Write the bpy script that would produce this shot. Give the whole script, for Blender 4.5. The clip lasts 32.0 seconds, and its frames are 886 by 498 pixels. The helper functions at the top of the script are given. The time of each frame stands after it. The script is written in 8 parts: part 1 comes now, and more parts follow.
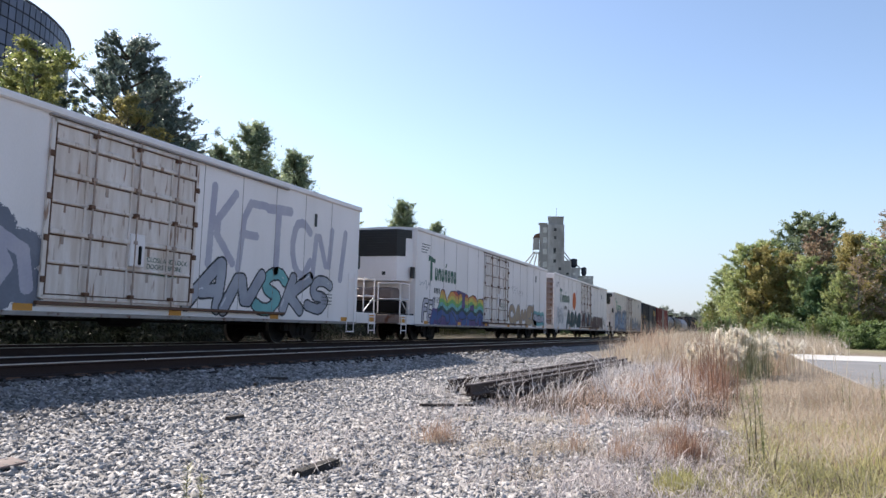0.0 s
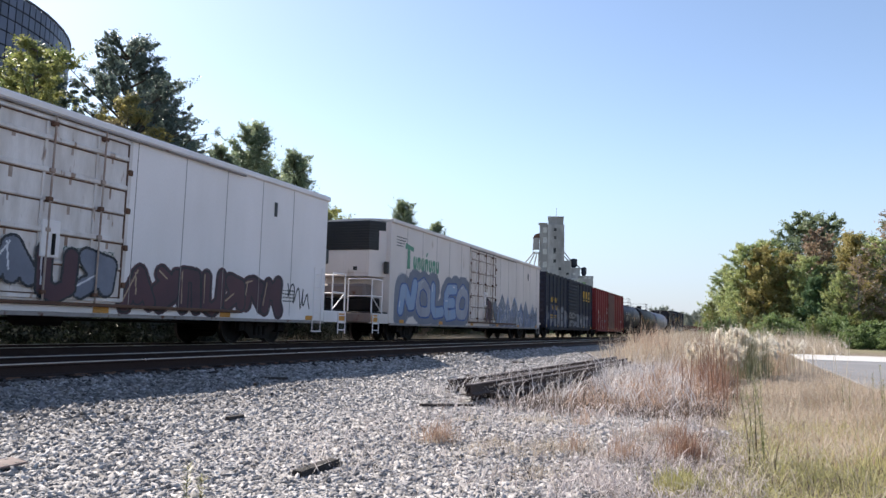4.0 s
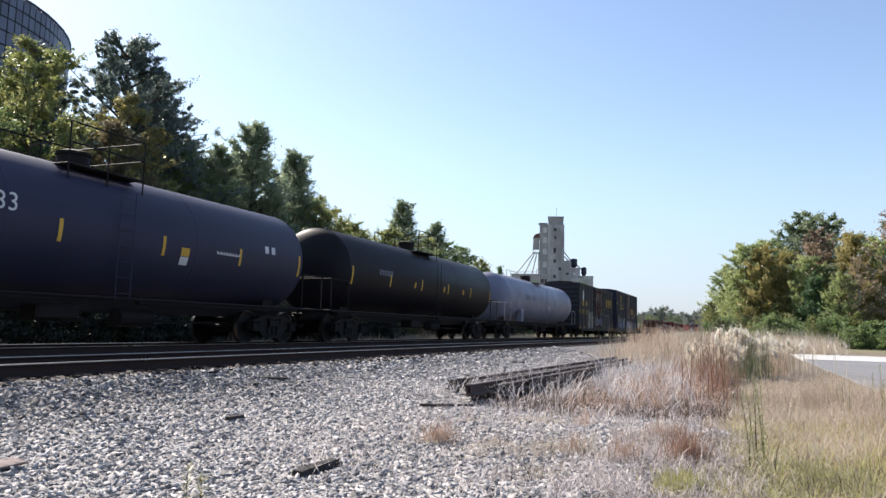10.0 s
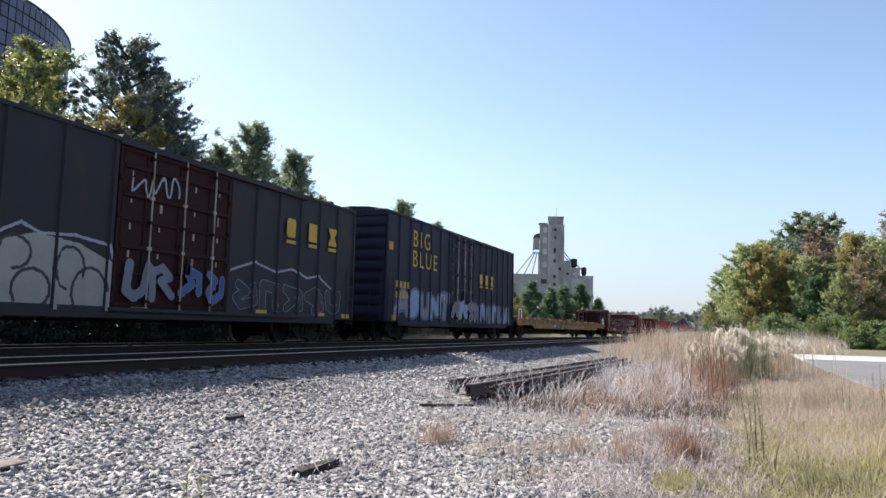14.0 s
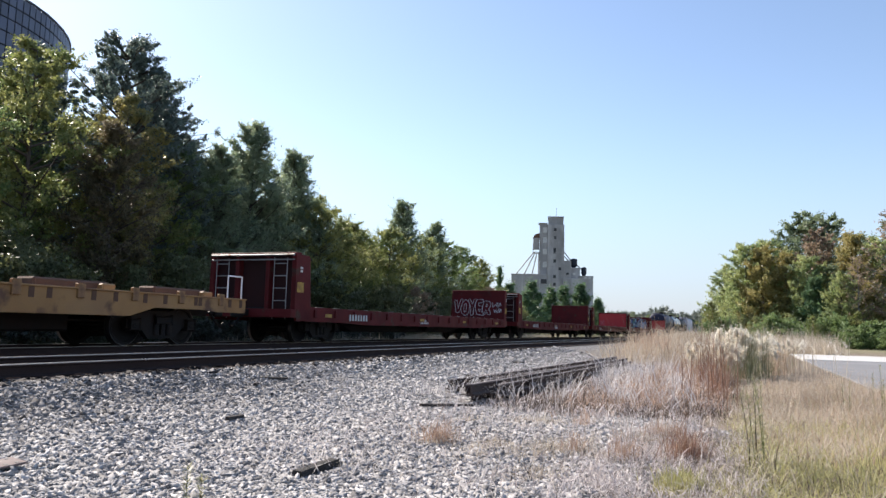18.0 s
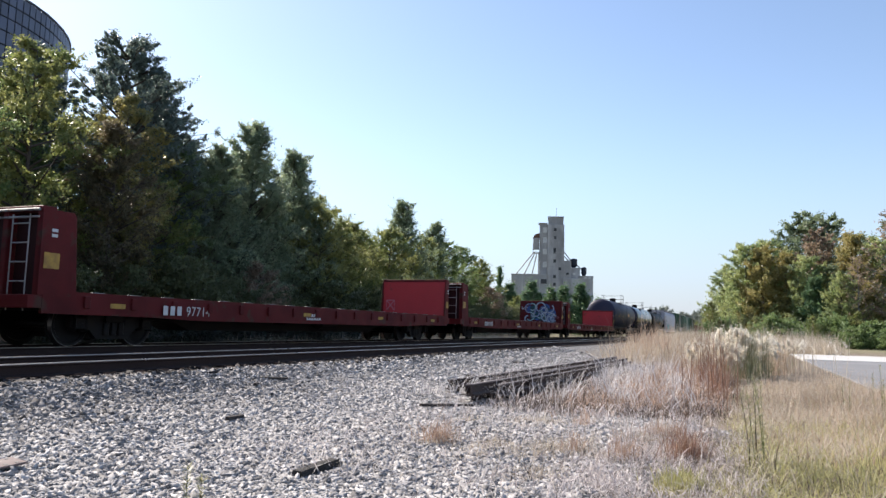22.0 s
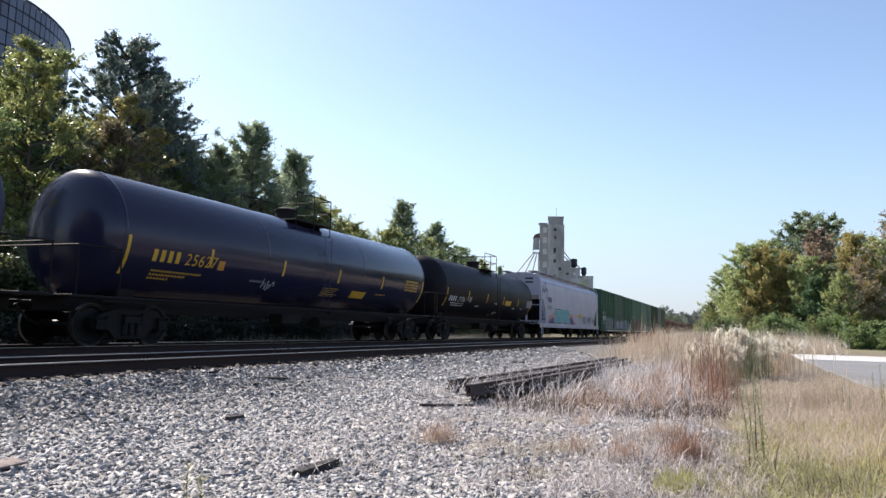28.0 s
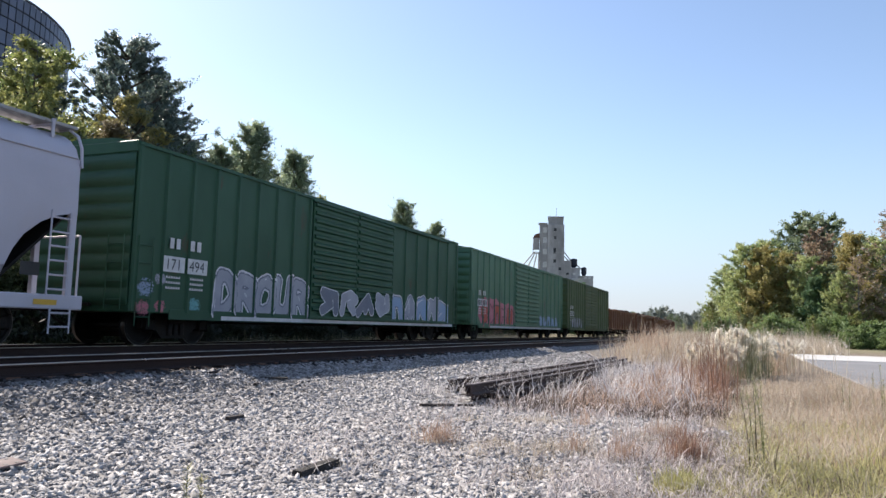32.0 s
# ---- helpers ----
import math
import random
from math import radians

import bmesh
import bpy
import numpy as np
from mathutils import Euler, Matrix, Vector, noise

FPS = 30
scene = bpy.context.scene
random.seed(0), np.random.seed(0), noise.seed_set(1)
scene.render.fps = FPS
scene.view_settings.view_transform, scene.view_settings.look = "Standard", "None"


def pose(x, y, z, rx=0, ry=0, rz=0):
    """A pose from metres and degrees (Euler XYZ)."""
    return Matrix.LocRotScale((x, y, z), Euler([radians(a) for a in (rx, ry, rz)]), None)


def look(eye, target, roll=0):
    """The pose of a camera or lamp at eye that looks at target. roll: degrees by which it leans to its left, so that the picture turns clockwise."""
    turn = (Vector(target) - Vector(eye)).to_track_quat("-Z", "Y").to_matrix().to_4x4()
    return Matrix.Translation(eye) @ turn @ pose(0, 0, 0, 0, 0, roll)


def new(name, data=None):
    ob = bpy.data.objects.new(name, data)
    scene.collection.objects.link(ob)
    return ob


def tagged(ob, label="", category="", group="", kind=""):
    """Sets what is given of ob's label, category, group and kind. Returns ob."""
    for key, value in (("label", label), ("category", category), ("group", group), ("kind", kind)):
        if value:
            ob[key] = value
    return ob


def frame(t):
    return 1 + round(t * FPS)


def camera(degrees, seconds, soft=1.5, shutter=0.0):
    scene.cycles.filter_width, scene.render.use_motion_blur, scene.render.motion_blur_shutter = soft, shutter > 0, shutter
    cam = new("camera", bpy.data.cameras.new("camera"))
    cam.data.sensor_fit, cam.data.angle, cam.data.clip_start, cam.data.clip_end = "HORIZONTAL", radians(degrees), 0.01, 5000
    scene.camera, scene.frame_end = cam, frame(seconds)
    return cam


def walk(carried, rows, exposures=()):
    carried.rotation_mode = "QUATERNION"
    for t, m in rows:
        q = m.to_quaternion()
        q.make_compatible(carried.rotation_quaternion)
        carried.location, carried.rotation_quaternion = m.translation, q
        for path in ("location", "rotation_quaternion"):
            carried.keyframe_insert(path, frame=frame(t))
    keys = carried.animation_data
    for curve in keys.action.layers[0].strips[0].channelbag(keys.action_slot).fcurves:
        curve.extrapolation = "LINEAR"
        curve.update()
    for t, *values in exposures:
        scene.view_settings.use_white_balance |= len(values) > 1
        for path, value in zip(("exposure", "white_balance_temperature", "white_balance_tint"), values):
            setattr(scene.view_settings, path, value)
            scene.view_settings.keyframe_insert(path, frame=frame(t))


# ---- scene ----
EYE = (0.0, 0.0, 1.193)
HEAD, PITCH, ROLL = 22.249, 6.087, 1.46
cam = camera(62.379, 32.0, soft=1.45)
AIM = (EYE[0] + math.cos(radians(HEAD)) * math.cos(radians(PITCH)),
       EYE[1] + math.sin(radians(HEAD)) * math.cos(radians(PITCH)),
       EYE[2] + math.sin(radians(PITCH)))
walk(cam, [(0, look(EYE, AIM, ROLL)), (32, look(EYE, AIM, ROLL))], exposures=[(0, 0.74, 6820, 12.8), (32, 0.74, 6820, 12.8)])

# ---- light ----
SUN_DIR = Vector((2.0, 5.1, 4.95)).normalized()
SUN_EL = math.asin(SUN_DIR.z)
SUN_AZ = math.atan2(SUN_DIR.x, SUN_DIR.y)
world = bpy.data.worlds.new("sky")
scene.world = world
world.use_nodes = True
_nt = world.node_tree
_bg = _nt.nodes["Background"]
_sky = _nt.nodes.new("ShaderNodeTexSky")
_sky.sky_type, _sky.sun_disc = "NISHITA", False
_sky.sun_elevation, _sky.sun_rotation = SUN_EL, SUN_AZ
_sky.altitude, _sky.air_density, _sky.dust_density, _sky.ozone_density = 50, 0.95, 0.55, 2.1
# pale bluish haze that thickens towards the horizon all round
_tc, _sp, _mr, _mx = (_nt.nodes.new(k) for k in ("ShaderNodeTexCoord", "ShaderNodeSeparateXYZ", "ShaderNodeMapRange", "ShaderNodeMix"))
_mr.interpolation_type = "SMOOTHERSTEP"
_mr.inputs["From Min"].default_value, _mr.inputs["From Max"].default_value = 0.30, -0.06
_mr.inputs["To Min"].default_value, _mr.inputs["To Max"].default_value = 0.0, 0.8
_mx.data_type = "RGBA"
_mx.inputs[7].default_value = (2.25, 2.75, 3.75, 1)
_nt.links.new(_tc.outputs["Generated"], _sp.inputs[0])
_nt.links.new(_sp.outputs["Z"], _mr.inputs["Value"])
_nt.links.new(_mr.outputs["Result"], _mx.inputs[0])
_nt.links.new(_sky.outputs["Color"], _mx.inputs[6])
_nt.links.new(_mx.outputs[2], _bg.inputs["Color"])
_bg.inputs["Strength"].default_value = 0.13
sun = new("sun", bpy.data.lights.new("sun", "SUN"))
sun.data.energy, sun.data.angle, sun.data.color = 5.0, radians(0.55), (1.0, 0.95, 0.87)
sun.matrix_world = look((0, 0, 60), (-SUN_DIR.x, -SUN_DIR.y, 60 - SUN_DIR.z))

# ---- materials ----
def mat(name, base, rough=0.6, metal=0.0, second=None, amount=0.5, scale=3.0, fine=40.0, fine_amount=0.25,
        bump=0.15, stretch=(1, 1, 1), rust=0.0, rust_col=(0.12, 0.045, 0.02), island=0.0, obj=0.0, dust=0.0,
        dust_col=(0.25, 0.21, 0.17), spec=0.5):
    """Two scales of variation, optional rust patches with streaks, optional variation by island or object."""
    m = bpy.data.materials.new(name)
    m.use_nodes = True
    nt = m.node_tree
    N, L = nt.nodes, nt.links
    b = N["Principled BSDF"]
    b.inputs["Metallic"].default_value = metal
    b.inputs["Specular IOR Level"].default_value = spec
    tc, mp = N.new("ShaderNodeTexCoord"), N.new("ShaderNodeMapping")
    L.new(tc.outputs["Object"], mp.inputs["Vector"])
    mp.inputs["Scale"].default_value = stretch

    def noise_node(sc, detail=5.0):
        n = N.new("ShaderNodeTexNoise")
        n.inputs["Scale"].default_value, n.inputs["Detail"].default_value = sc, detail
        L.new(mp.outputs["Vector"], n.inputs["Vector"])
        return n

    def ramp(src, lo, hi):
        r = N.new("ShaderNodeMapRange")
        r.inputs["From Min"].default_value, r.inputs["From Max"].default_value = lo, hi
        L.new(src, r.inputs["Value"])
        return r.outputs["Result"]

    def mix(fac, a, bcol, mode="MIX"):
        x = N.new("ShaderNodeMix")
        x.data_type, x.blend_type = "RGBA", mode
        if isinstance(fac, float):
            x.inputs["Factor"].default_value = fac
        else:
            L.new(fac, x.inputs["Factor"])
        for s, v in (("A", a), ("B", bcol)):
            sock = [i for i in x.inputs if i.name == s and i.type == "RGBA"][0]
            if isinstance(v, tuple):
                sock.default_value = (*v, 1)
            else:
                L.new(v, sock)
        return [o for o in x.outputs if o.type == "RGBA"][0]

    def times(src, k):
        x = N.new("ShaderNodeMath")
        x.operation = "MULTIPLY"
        L.new(src, x.inputs[0])
        x.inputs[1].default_value = k
        return x.outputs[0]

    second = second or tuple(c * 0.6 for c in base)
    big, small = noise_node(scale), noise_node(fine, 3.0)
    col = mix(times(ramp(big.outputs["Fac"], 0.35, 0.68), amount), base, second)
    col = mix(times(ramp(small.outputs["Fac"], 0.35, 0.7), fine_amount), col, tuple(c * 0.45 for c in base))
    if dust:
        col = mix(times(ramp(noise_node(scale * 0.6).outputs["Fac"], 0.4, 0.75), dust), col, dust_col)
    if rust:
        mask = ramp(noise_node(scale * 1.7, 8.0).outputs["Fac"], 0.66 - 0.22 * rust, 0.72 - 0.12 * rust)
        col = mix(mask, col, rust_col)
    if island or obj:
        src = N.new("ShaderNodeNewGeometry").outputs["Random Per Island"] if island else N.new("ShaderNodeObjectInfo").outputs["Random"]
        hsv = N.new("ShaderNodeHueSaturation")
        L.new(ramp(src, 0.0, 1.0), hsv.inputs["Value"])
        mr = hsv.inputs["Value"].links[0].from_node
        k = island or obj
        mr.inputs["To Min"].default_value, mr.inputs["To Max"].default_value = 1 - k, 1 + k
        L.new(col, hsv.inputs["Color"])
        col = hsv.outputs["Color"]
    L.new(col, b.inputs["Base Color"])
    rr = N.new("ShaderNodeMapRange")
    rr.inputs["To Min"].default_value, rr.inputs["To Max"].default_value = max(0.05, rough - 0.12), min(1, rough + 0.15)
    L.new(big.outputs["Fac"], rr.inputs["Value"])
    L.new(rr.outputs["Result"], b.inputs["Roughness"])
    if bump:
        bp = N.new("ShaderNodeBump")
        bp.inputs["Strength"].default_value, bp.inputs["Distance"].default_value = bump, 0.02
        L.new(small.outputs["Fac"], bp.inputs["Height"])
        L.new(bp.outputs["Normal"], b.inputs["Normal"])
    return m


def leaf_mat(name, col, col2, island=0.45, through_light=0.35, rough=0.55):
    m = bpy.data.materials.new(name)
    m.use_nodes = True
    N, L = m.node_tree.nodes, m.node_tree.links
    b = N["Principled BSDF"]
    rnd = N.new("ShaderNodeNewGeometry").outputs["Random Per Island"]
    tc, big = N.new("ShaderNodeTexCoord"), N.new("ShaderNodeTexNoise")
    big.inputs["Scale"].default_value = 0.35
    L.new(tc.outputs["Object"], big.inputs["Vector"])
    add = N.new("ShaderNodeMath")
    add.operation = "MULTIPLY_ADD"
    L.new(big.outputs["Fac"], add.inputs[0])
    add.inputs[1].default_value = 2.2
    add.inputs[2].default_value = -0.85
    avg = N.new("ShaderNodeMath")
    avg.operation = "MULTIPLY_ADD"
    L.new(rnd, avg.inputs[0])
    avg.inputs[1].default_value = island
    L.new(add.outputs[0], avg.inputs[2])
    cr = N.new("ShaderNodeValToRGB")
    cr.color_ramp.elements[0].color, cr.color_ramp.elements[1].color = (*col, 1), (*col2, 1)
    L.new(avg.outputs[0], cr.inputs["Fac"])
    L.new(cr.outputs["Color"], b.inputs["Base Color"])
    b.inputs["Roughness"].default_value = rough - 0.12
    tr = N.new("ShaderNodeBsdfTranslucent")
    L.new(cr.outputs["Color"], tr.inputs["Color"])
    mx = N.new("ShaderNodeMixShader")
    mx.inputs["Fac"].default_value = through_light
    L.new(b.outputs["BSDF"], mx.inputs[1])
    L.new(tr.outputs["BSDF"], mx.inputs[2])
    L.new(mx.outputs["Shader"], N["Material Output"].inputs["Surface"])
    return m


WHITE = mat("white_car_paint", (0.86, 0.80, 0.79), 0.45, second=(0.72, 0.67, 0.64), amount=0.6, scale=0.8, stretch=(1, 1, 0.35),
            rust=0.0, rust_col=(0.45, 0.36, 0.29), fine_amount=0.08, bump=0.05)
CREAM = mat("cream_door_paint", (0.78, 0.72, 0.69), 0.5, second=(0.50, 0.43, 0.38), amount=0.7, scale=2.6, rust=0.15,
            rust_col=(0.32, 0.21, 0.15), stretch=(1.4, 1, 0.3), fine_amount=0.15, bump=0.08)
RUSTDOOR = mat("rust_streaked_door_paint", (0.76, 0.68, 0.63), 0.5, second=(0.55, 0.44, 0.36), amount=0.8, scale=2.6, rust=0.34,
               rust_col=(0.30, 0.18, 0.12), stretch=(2.2, 1, 0.3), fine_amount=0.15, bump=0.08)
WHITE_C = mat("aged_cream_paint", (0.74, 0.65, 0.60), 0.5, second=(0.61, 0.53, 0.475), amount=0.6, scale=0.8, stretch=(1, 1, 0.5),
              rust=0.05, rust_col=(0.42, 0.32, 0.24), fine_amount=0.08, bump=0.05)
TAN_END = mat("tan_end_paint", (0.23, 0.175, 0.155), 0.6, second=(0.15, 0.11, 0.095), rust=0.3, scale=1.5, bump=0.08)
SEAM = mat("seam_grime", (0.36, 0.32, 0.30), 0.8, rust=0.3)
RODRUST = mat("rust_stained_rod", (0.30, 0.19, 0.14), 0.7, second=(0.50, 0.42, 0.37), scale=3.5, amount=0.9, stretch=(1, 1, 0.6), bump=0.15)
RUSTY = mat("rusty_steel", (0.15, 0.075, 0.045), 0.8, second=(0.08, 0.045, 0.03), scale=4, bump=0.3)
BLACK = mat("black_underframe", (0.011, 0.009, 0.009), 0.7, spec=0.2, second=(0.022, 0.016, 0.014), scale=2.5, amount=0.8)
TRUCK = mat("greasy_cast_steel", (0.009, 0.008, 0.008), 0.6, spec=0.2, second=(0.018, 0.013, 0.011), scale=5, amount=0.8, bump=0.25)
WHEEL = mat("worn_wheel_steel", (0.007, 0.006, 0.006), 0.5, spec=0.2, scale=6, bump=0.1)
TREAD = mat("polished_tread", (0.16, 0.15, 0.145), 0.35, metal=1.0, scale=6, bump=0.02)
NAVY = mat("dark_blue_car_paint", (0.014, 0.017, 0.034), 0.55, spec=0.25, second=(0.023, 0.026, 0.043), scale=0.9, rust=0.1, rust_col=(0.028, 0.02, 0.02),
           stretch=(1, 1, 0.5), amount=0.8, fine_amount=0.2, bump=0.06, dust=0.12, dust_col=(0.025, 0.024, 0.028))
NAVY2 = mat("weathered_black_paint", (0.022, 0.022, 0.029), 0.55, spec=0.25, second=(0.034, 0.032, 0.037), scale=0.9, rust=0.25, rust_col=(0.042, 0.027, 0.024),
            stretch=(1, 1, 0.5), amount=0.8, bump=0.08, dust=0.2, dust_col=(0.045, 0.04, 0.037))
OXIDE = mat("red_oxide_car_paint", (0.215, 0.028, 0.030), 0.55, spec=0.2, second=(0.15, 0.020, 0.024), scale=0.8, rust=0.15, rust_col=(0.07, 0.025, 0.02),
            stretch=(1, 1, 0.5), fine_amount=0.12, bump=0.05, dust=0.12, dust_col=(0.15, 0.045, 0.042))
DARKRED = mat("dark_red_panel_paint", (0.028, 0.009, 0.009), 0.7, spec=0.2, second=(0.05, 0.014, 0.012), scale=1.5, bump=0.1)
OXIDE_D = mat("dark_oxide_door_paint", (0.11, 0.020, 0.024), 0.55, second=(0.09, 0.026, 0.028), scale=1.2, rust=0.25, rust_col=(0.05, 0.02, 0.016))
FLATRED = mat("faded_red_flatcar_paint", (0.125, 0.011, 0.012), 0.6, spec=0.2, second=(0.07, 0.008, 0.009), scale=1.4, rust=0.3, rust_col=(0.07, 0.03, 0.022),
              amount=0.8, bump=0.1, dust=0.12, dust_col=(0.08, 0.025, 0.022))
BRIGHTRED = mat("bright_red_panel_paint", (0.52, 0.028, 0.034), 0.5, second=(0.42, 0.026, 0.03), scale=1.2, rust=0.1, rust_col=(0.15, 0.03, 0.02))
YELLOWCAR = mat("ochre_flatcar_paint", (0.41, 0.215, 0.068), 0.6, second=(0.28, 0.135, 0.05), scale=1.2, rust=0.45, rust_col=(0.13, 0.06, 0.03),
                amount=0.8, bump=0.08, dust=0.2)
TANKBLACK = mat("black_tank_paint", (0.018, 0.018, 0.046), 0.16, spec=0.36, second=(0.024, 0.022, 0.040), scale=0.6, stretch=(0.4, 1, 1), amount=0.8,
                fine_amount=0.1, bump=0.03, dust=0.15, dust_col=(0.025, 0.022, 0.022), rust=0.05, rust_col=(0.04, 0.025, 0.02))
TANKSOOT = mat("sooty_black_tank_paint", (0.008, 0.007, 0.009), 0.5, spec=0.16, second=(0.013, 0.011, 0.014), scale=0.6, stretch=(0.4, 1, 1), amount=0.8,
               fine_amount=0.1, bump=0.03, dust=0.15, dust_col=(0.028, 0.023, 0.022))
TANKBLUE = mat("sooty_blue_black_tank_paint", (0.026, 0.027, 0.052), 0.5, spec=0.2, second=(0.042, 0.042, 0.074), scale=0.6, stretch=(0.4, 1, 1), amount=0.8,
               fine_amount=0.1, bump=0.03, dust=0.2, dust_col=(0.035, 0.033, 0.035))
TANKGREY = mat("grey_tank_paint", (0.215, 0.225, 0.30), 0.45, second=(0.15, 0.155, 0.205), scale=0.7, amount=0.8, fine_amount=0.12, bump=0.03,
               rust=0.12, rust_col=(0.14, 0.08, 0.05), dust=0.2, dust_col=(0.16, 0.13, 0.11))
HOPGREY = mat("pale_grey_hopper_paint", (0.485, 0.465, 0.525), 0.45, second=(0.40, 0.385, 0.435), scale=0.7, amount=0.7, fine_amount=0.08, bump=0.03, rust=0.0,
              rust_col=(0.25, 0.18, 0.13))
GREEN = mat("green_car_paint", (0.024, 0.088, 0.046), 0.5, spec=0.35, second=(0.015, 0.06, 0.03), scale=0.8, stretch=(1, 1, 0.5), amount=0.8, rust=0.12,
            rust_col=(0.06, 0.05, 0.025), fine_amount=0.15, bump=0.05, dust=0.12, dust_col=(0.05, 0.075, 0.045))
GREEN_L = mat("light_green_car_paint", (0.07, 0.17, 0.10), 0.5, second=(0.05, 0.12, 0.07), scale=0.8, stretch=(1, 1, 0.5), amount=0.8, rust=0.15,
              rust_col=(0.08, 0.05, 0.03))
GREEN_O = mat("olive_green_car_paint", (0.06, 0.095, 0.03), 0.55, second=(0.045, 0.07, 0.03), scale=0.8, amount=0.8, rust=0.2, rust_col=(0.07, 0.045, 0.02))
BROWN = mat("brown_gondola_paint", (0.21, 0.085, 0.04), 0.7, second=(0.08, 0.035, 0.022), scale=1.0, rust=0.5, bump=0.15)
GALV = mat("weathered_galvanised", (0.35, 0.34, 0.33), 0.5, metal=0.3, scale=2, rust=0.3)
GRILLE = mat("black_grille", (0.015, 0.015, 0.017), 0.5)
DULLYEL = mat("dirty_yellow_reflector", (0.50, 0.30, 0.045), 0.5, second=(0.26, 0.14, 0.04), scale=6, amount=0.9, bump=0.05)
YEL = mat("yellow_marking", (0.62, 0.36, 0.03), 0.5, second=(0.45, 0.26, 0.04), fine_amount=0.15, bump=0)
ORANGEREF = mat("amber_reflector", (0.62, 0.27, 0.035), 0.4, second=(0.45, 0.2, 0.03), bump=0)
MARKW = mat("white_stencil_paint", (0.66, 0.66, 0.66), 0.6, second=(0.4, 0.4, 0.4), scale=6, bump=0)
MARKD = mat("dark_stencil_paint", (0.05, 0.06, 0.06), 0.6, scale=6, bump=0)
LOGOGREEN = mat("logo_green", (0.02, 0.115, 0.075), 0.5, bump=0)
LOGOGREEN2 = mat("faded_logo_green", (0.10, 0.30, 0.19), 0.5, bump=0)
FRUIT = mat("orange_disc_paint", (0.72, 0.17, 0.03), 0.5, second=(0.62, 0.09, 0.025), scale=1.6, amount=1.0, bump=0)


def spray(name, col, second=None):
    return mat("spray_" + name, col, 0.55, second=second, scale=1.6, amount=0.8, fine=18, fine_amount=0.12, bump=0)


SP = {k: spray(k, *v) for k, v in {
    "black": ((0.025, 0.025, 0.03),), "white": ((0.68, 0.68, 0.7), (0.5, 0.5, 0.55)), "silver": ((0.36, 0.37, 0.42), (0.25, 0.26, 0.31)),
    "lilac": ((0.40, 0.38, 0.46), (0.5, 0.48, 0.52)), "teal": ((0.016, 0.06, 0.07), (0.012, 0.04, 0.05)), "dull": ((0.23, 0.235, 0.265), (0.17, 0.172, 0.2)), "navy": ((0.02, 0.035, 0.12), (0.014, 0.02, 0.07)), "aqua": ((0.16, 0.42, 0.42), (0.1, 0.3, 0.33)),
    "tan": ((0.40, 0.29, 0.19), (0.32, 0.22, 0.15)), "maroon": ((0.085, 0.03, 0.04), (0.06, 0.03, 0.04)), "blue": ((0.05, 0.11, 0.30), (0.03, 0.06, 0.2)),
    "sky": ((0.22, 0.33, 0.50), (0.3, 0.36, 0.46)), "purple": ((0.11, 0.06, 0.2), (0.07, 0.05, 0.15)), "red": ((0.5, 0.06, 0.04), (0.4, 0.1, 0.05)),
    "orange": ((0.62, 0.27, 0.06), (0.6, 0.35, 0.1)), "green": ((0.12, 0.36, 0.12), (0.2, 0.4, 0.1)), "yellow": ((0.6, 0.5, 0.1), (0.5, 0.4, 0.1)),
    "pink": ((0.5, 0.18, 0.22), (0.45, 0.1, 0.14)), "salmon": ((0.62, 0.30, 0.22), (0.55, 0.2, 0.15)), "slate": ((0.13, 0.145, 0.19), (0.2, 0.215, 0.26)),
    "cream": ((0.34, 0.33, 0.29), (0.24, 0.235, 0.21))}.items()}

STONE = mat("crushed_granite", (0.43, 0.415, 0.41), 0.85, second=(0.22, 0.212, 0.214), scale=9, amount=0.9, fine=60, fine_amount=0.4, bump=0.35, island=0.48, spec=0.25)
DARKSTONE = mat("darker_granite", (0.26, 0.25, 0.248), 0.9, second=(0.13, 0.125, 0.125), scale=9, amount=0.9, fine=60, fine_amount=0.4, bump=0.35, island=0.6, spec=0.2)
# dark brown ballast, deepened by painting in the shadow of the train
BALLAST = mat("dark_ballast_painted_shadow", (0.030, 0.023, 0.021), 0.9, second=(0.02, 0.015, 0.014), scale=9, amount=0.8, fine=60, fine_amount=0.3, bump=0.25, island=0.5)
OFFCUT = mat("black_creosoted_offcut", (0.022, 0.018, 0.016), 0.8, second=(0.04, 0.032, 0.027), scale=5, stretch=(0.7, 8, 8), amount=0.9, bump=0.6)
TIE = mat("creosoted_timber", (0.032, 0.024, 0.02), 0.85, second=(0.055, 0.04, 0.032), scale=5, stretch=(8, 0.7, 8), amount=0.9, bump=0.5)
RAILSIDE = mat("rusted_rail_web", (0.036, 0.022, 0.019), 0.85, spec=0.25, second=(0.035, 0.022, 0.02), scale=6, bump=0.3)
RAILTOP = mat("polished_rail_head", (0.42, 0.41, 0.40), 0.3, metal=1.0, scale=3, bump=0.02)
OLDRAIL = mat("scrap_rail_rust", (0.075, 0.05, 0.042), 0.85, second=(0.045, 0.03, 0.026), scale=3, stretch=(0.5, 4, 4), bump=0.3)
OLDRAILTOP = mat("scrap_rail_head", (0.22, 0.185, 0.17), 0.7, metal=0.1, second=(0.14, 0.11, 0.1), scale=3, stretch=(0.5, 4, 4), bump=0.1)
CONCRETE = mat("weathered_concrete", (0.50, 0.49, 0.485), 0.9, second=(0.24, 0.235, 0.23), scale=0.3, amount=0.9, fine=1.5, fine_amount=0.3, bump=0.1, stretch=(1, 1, 0.4))
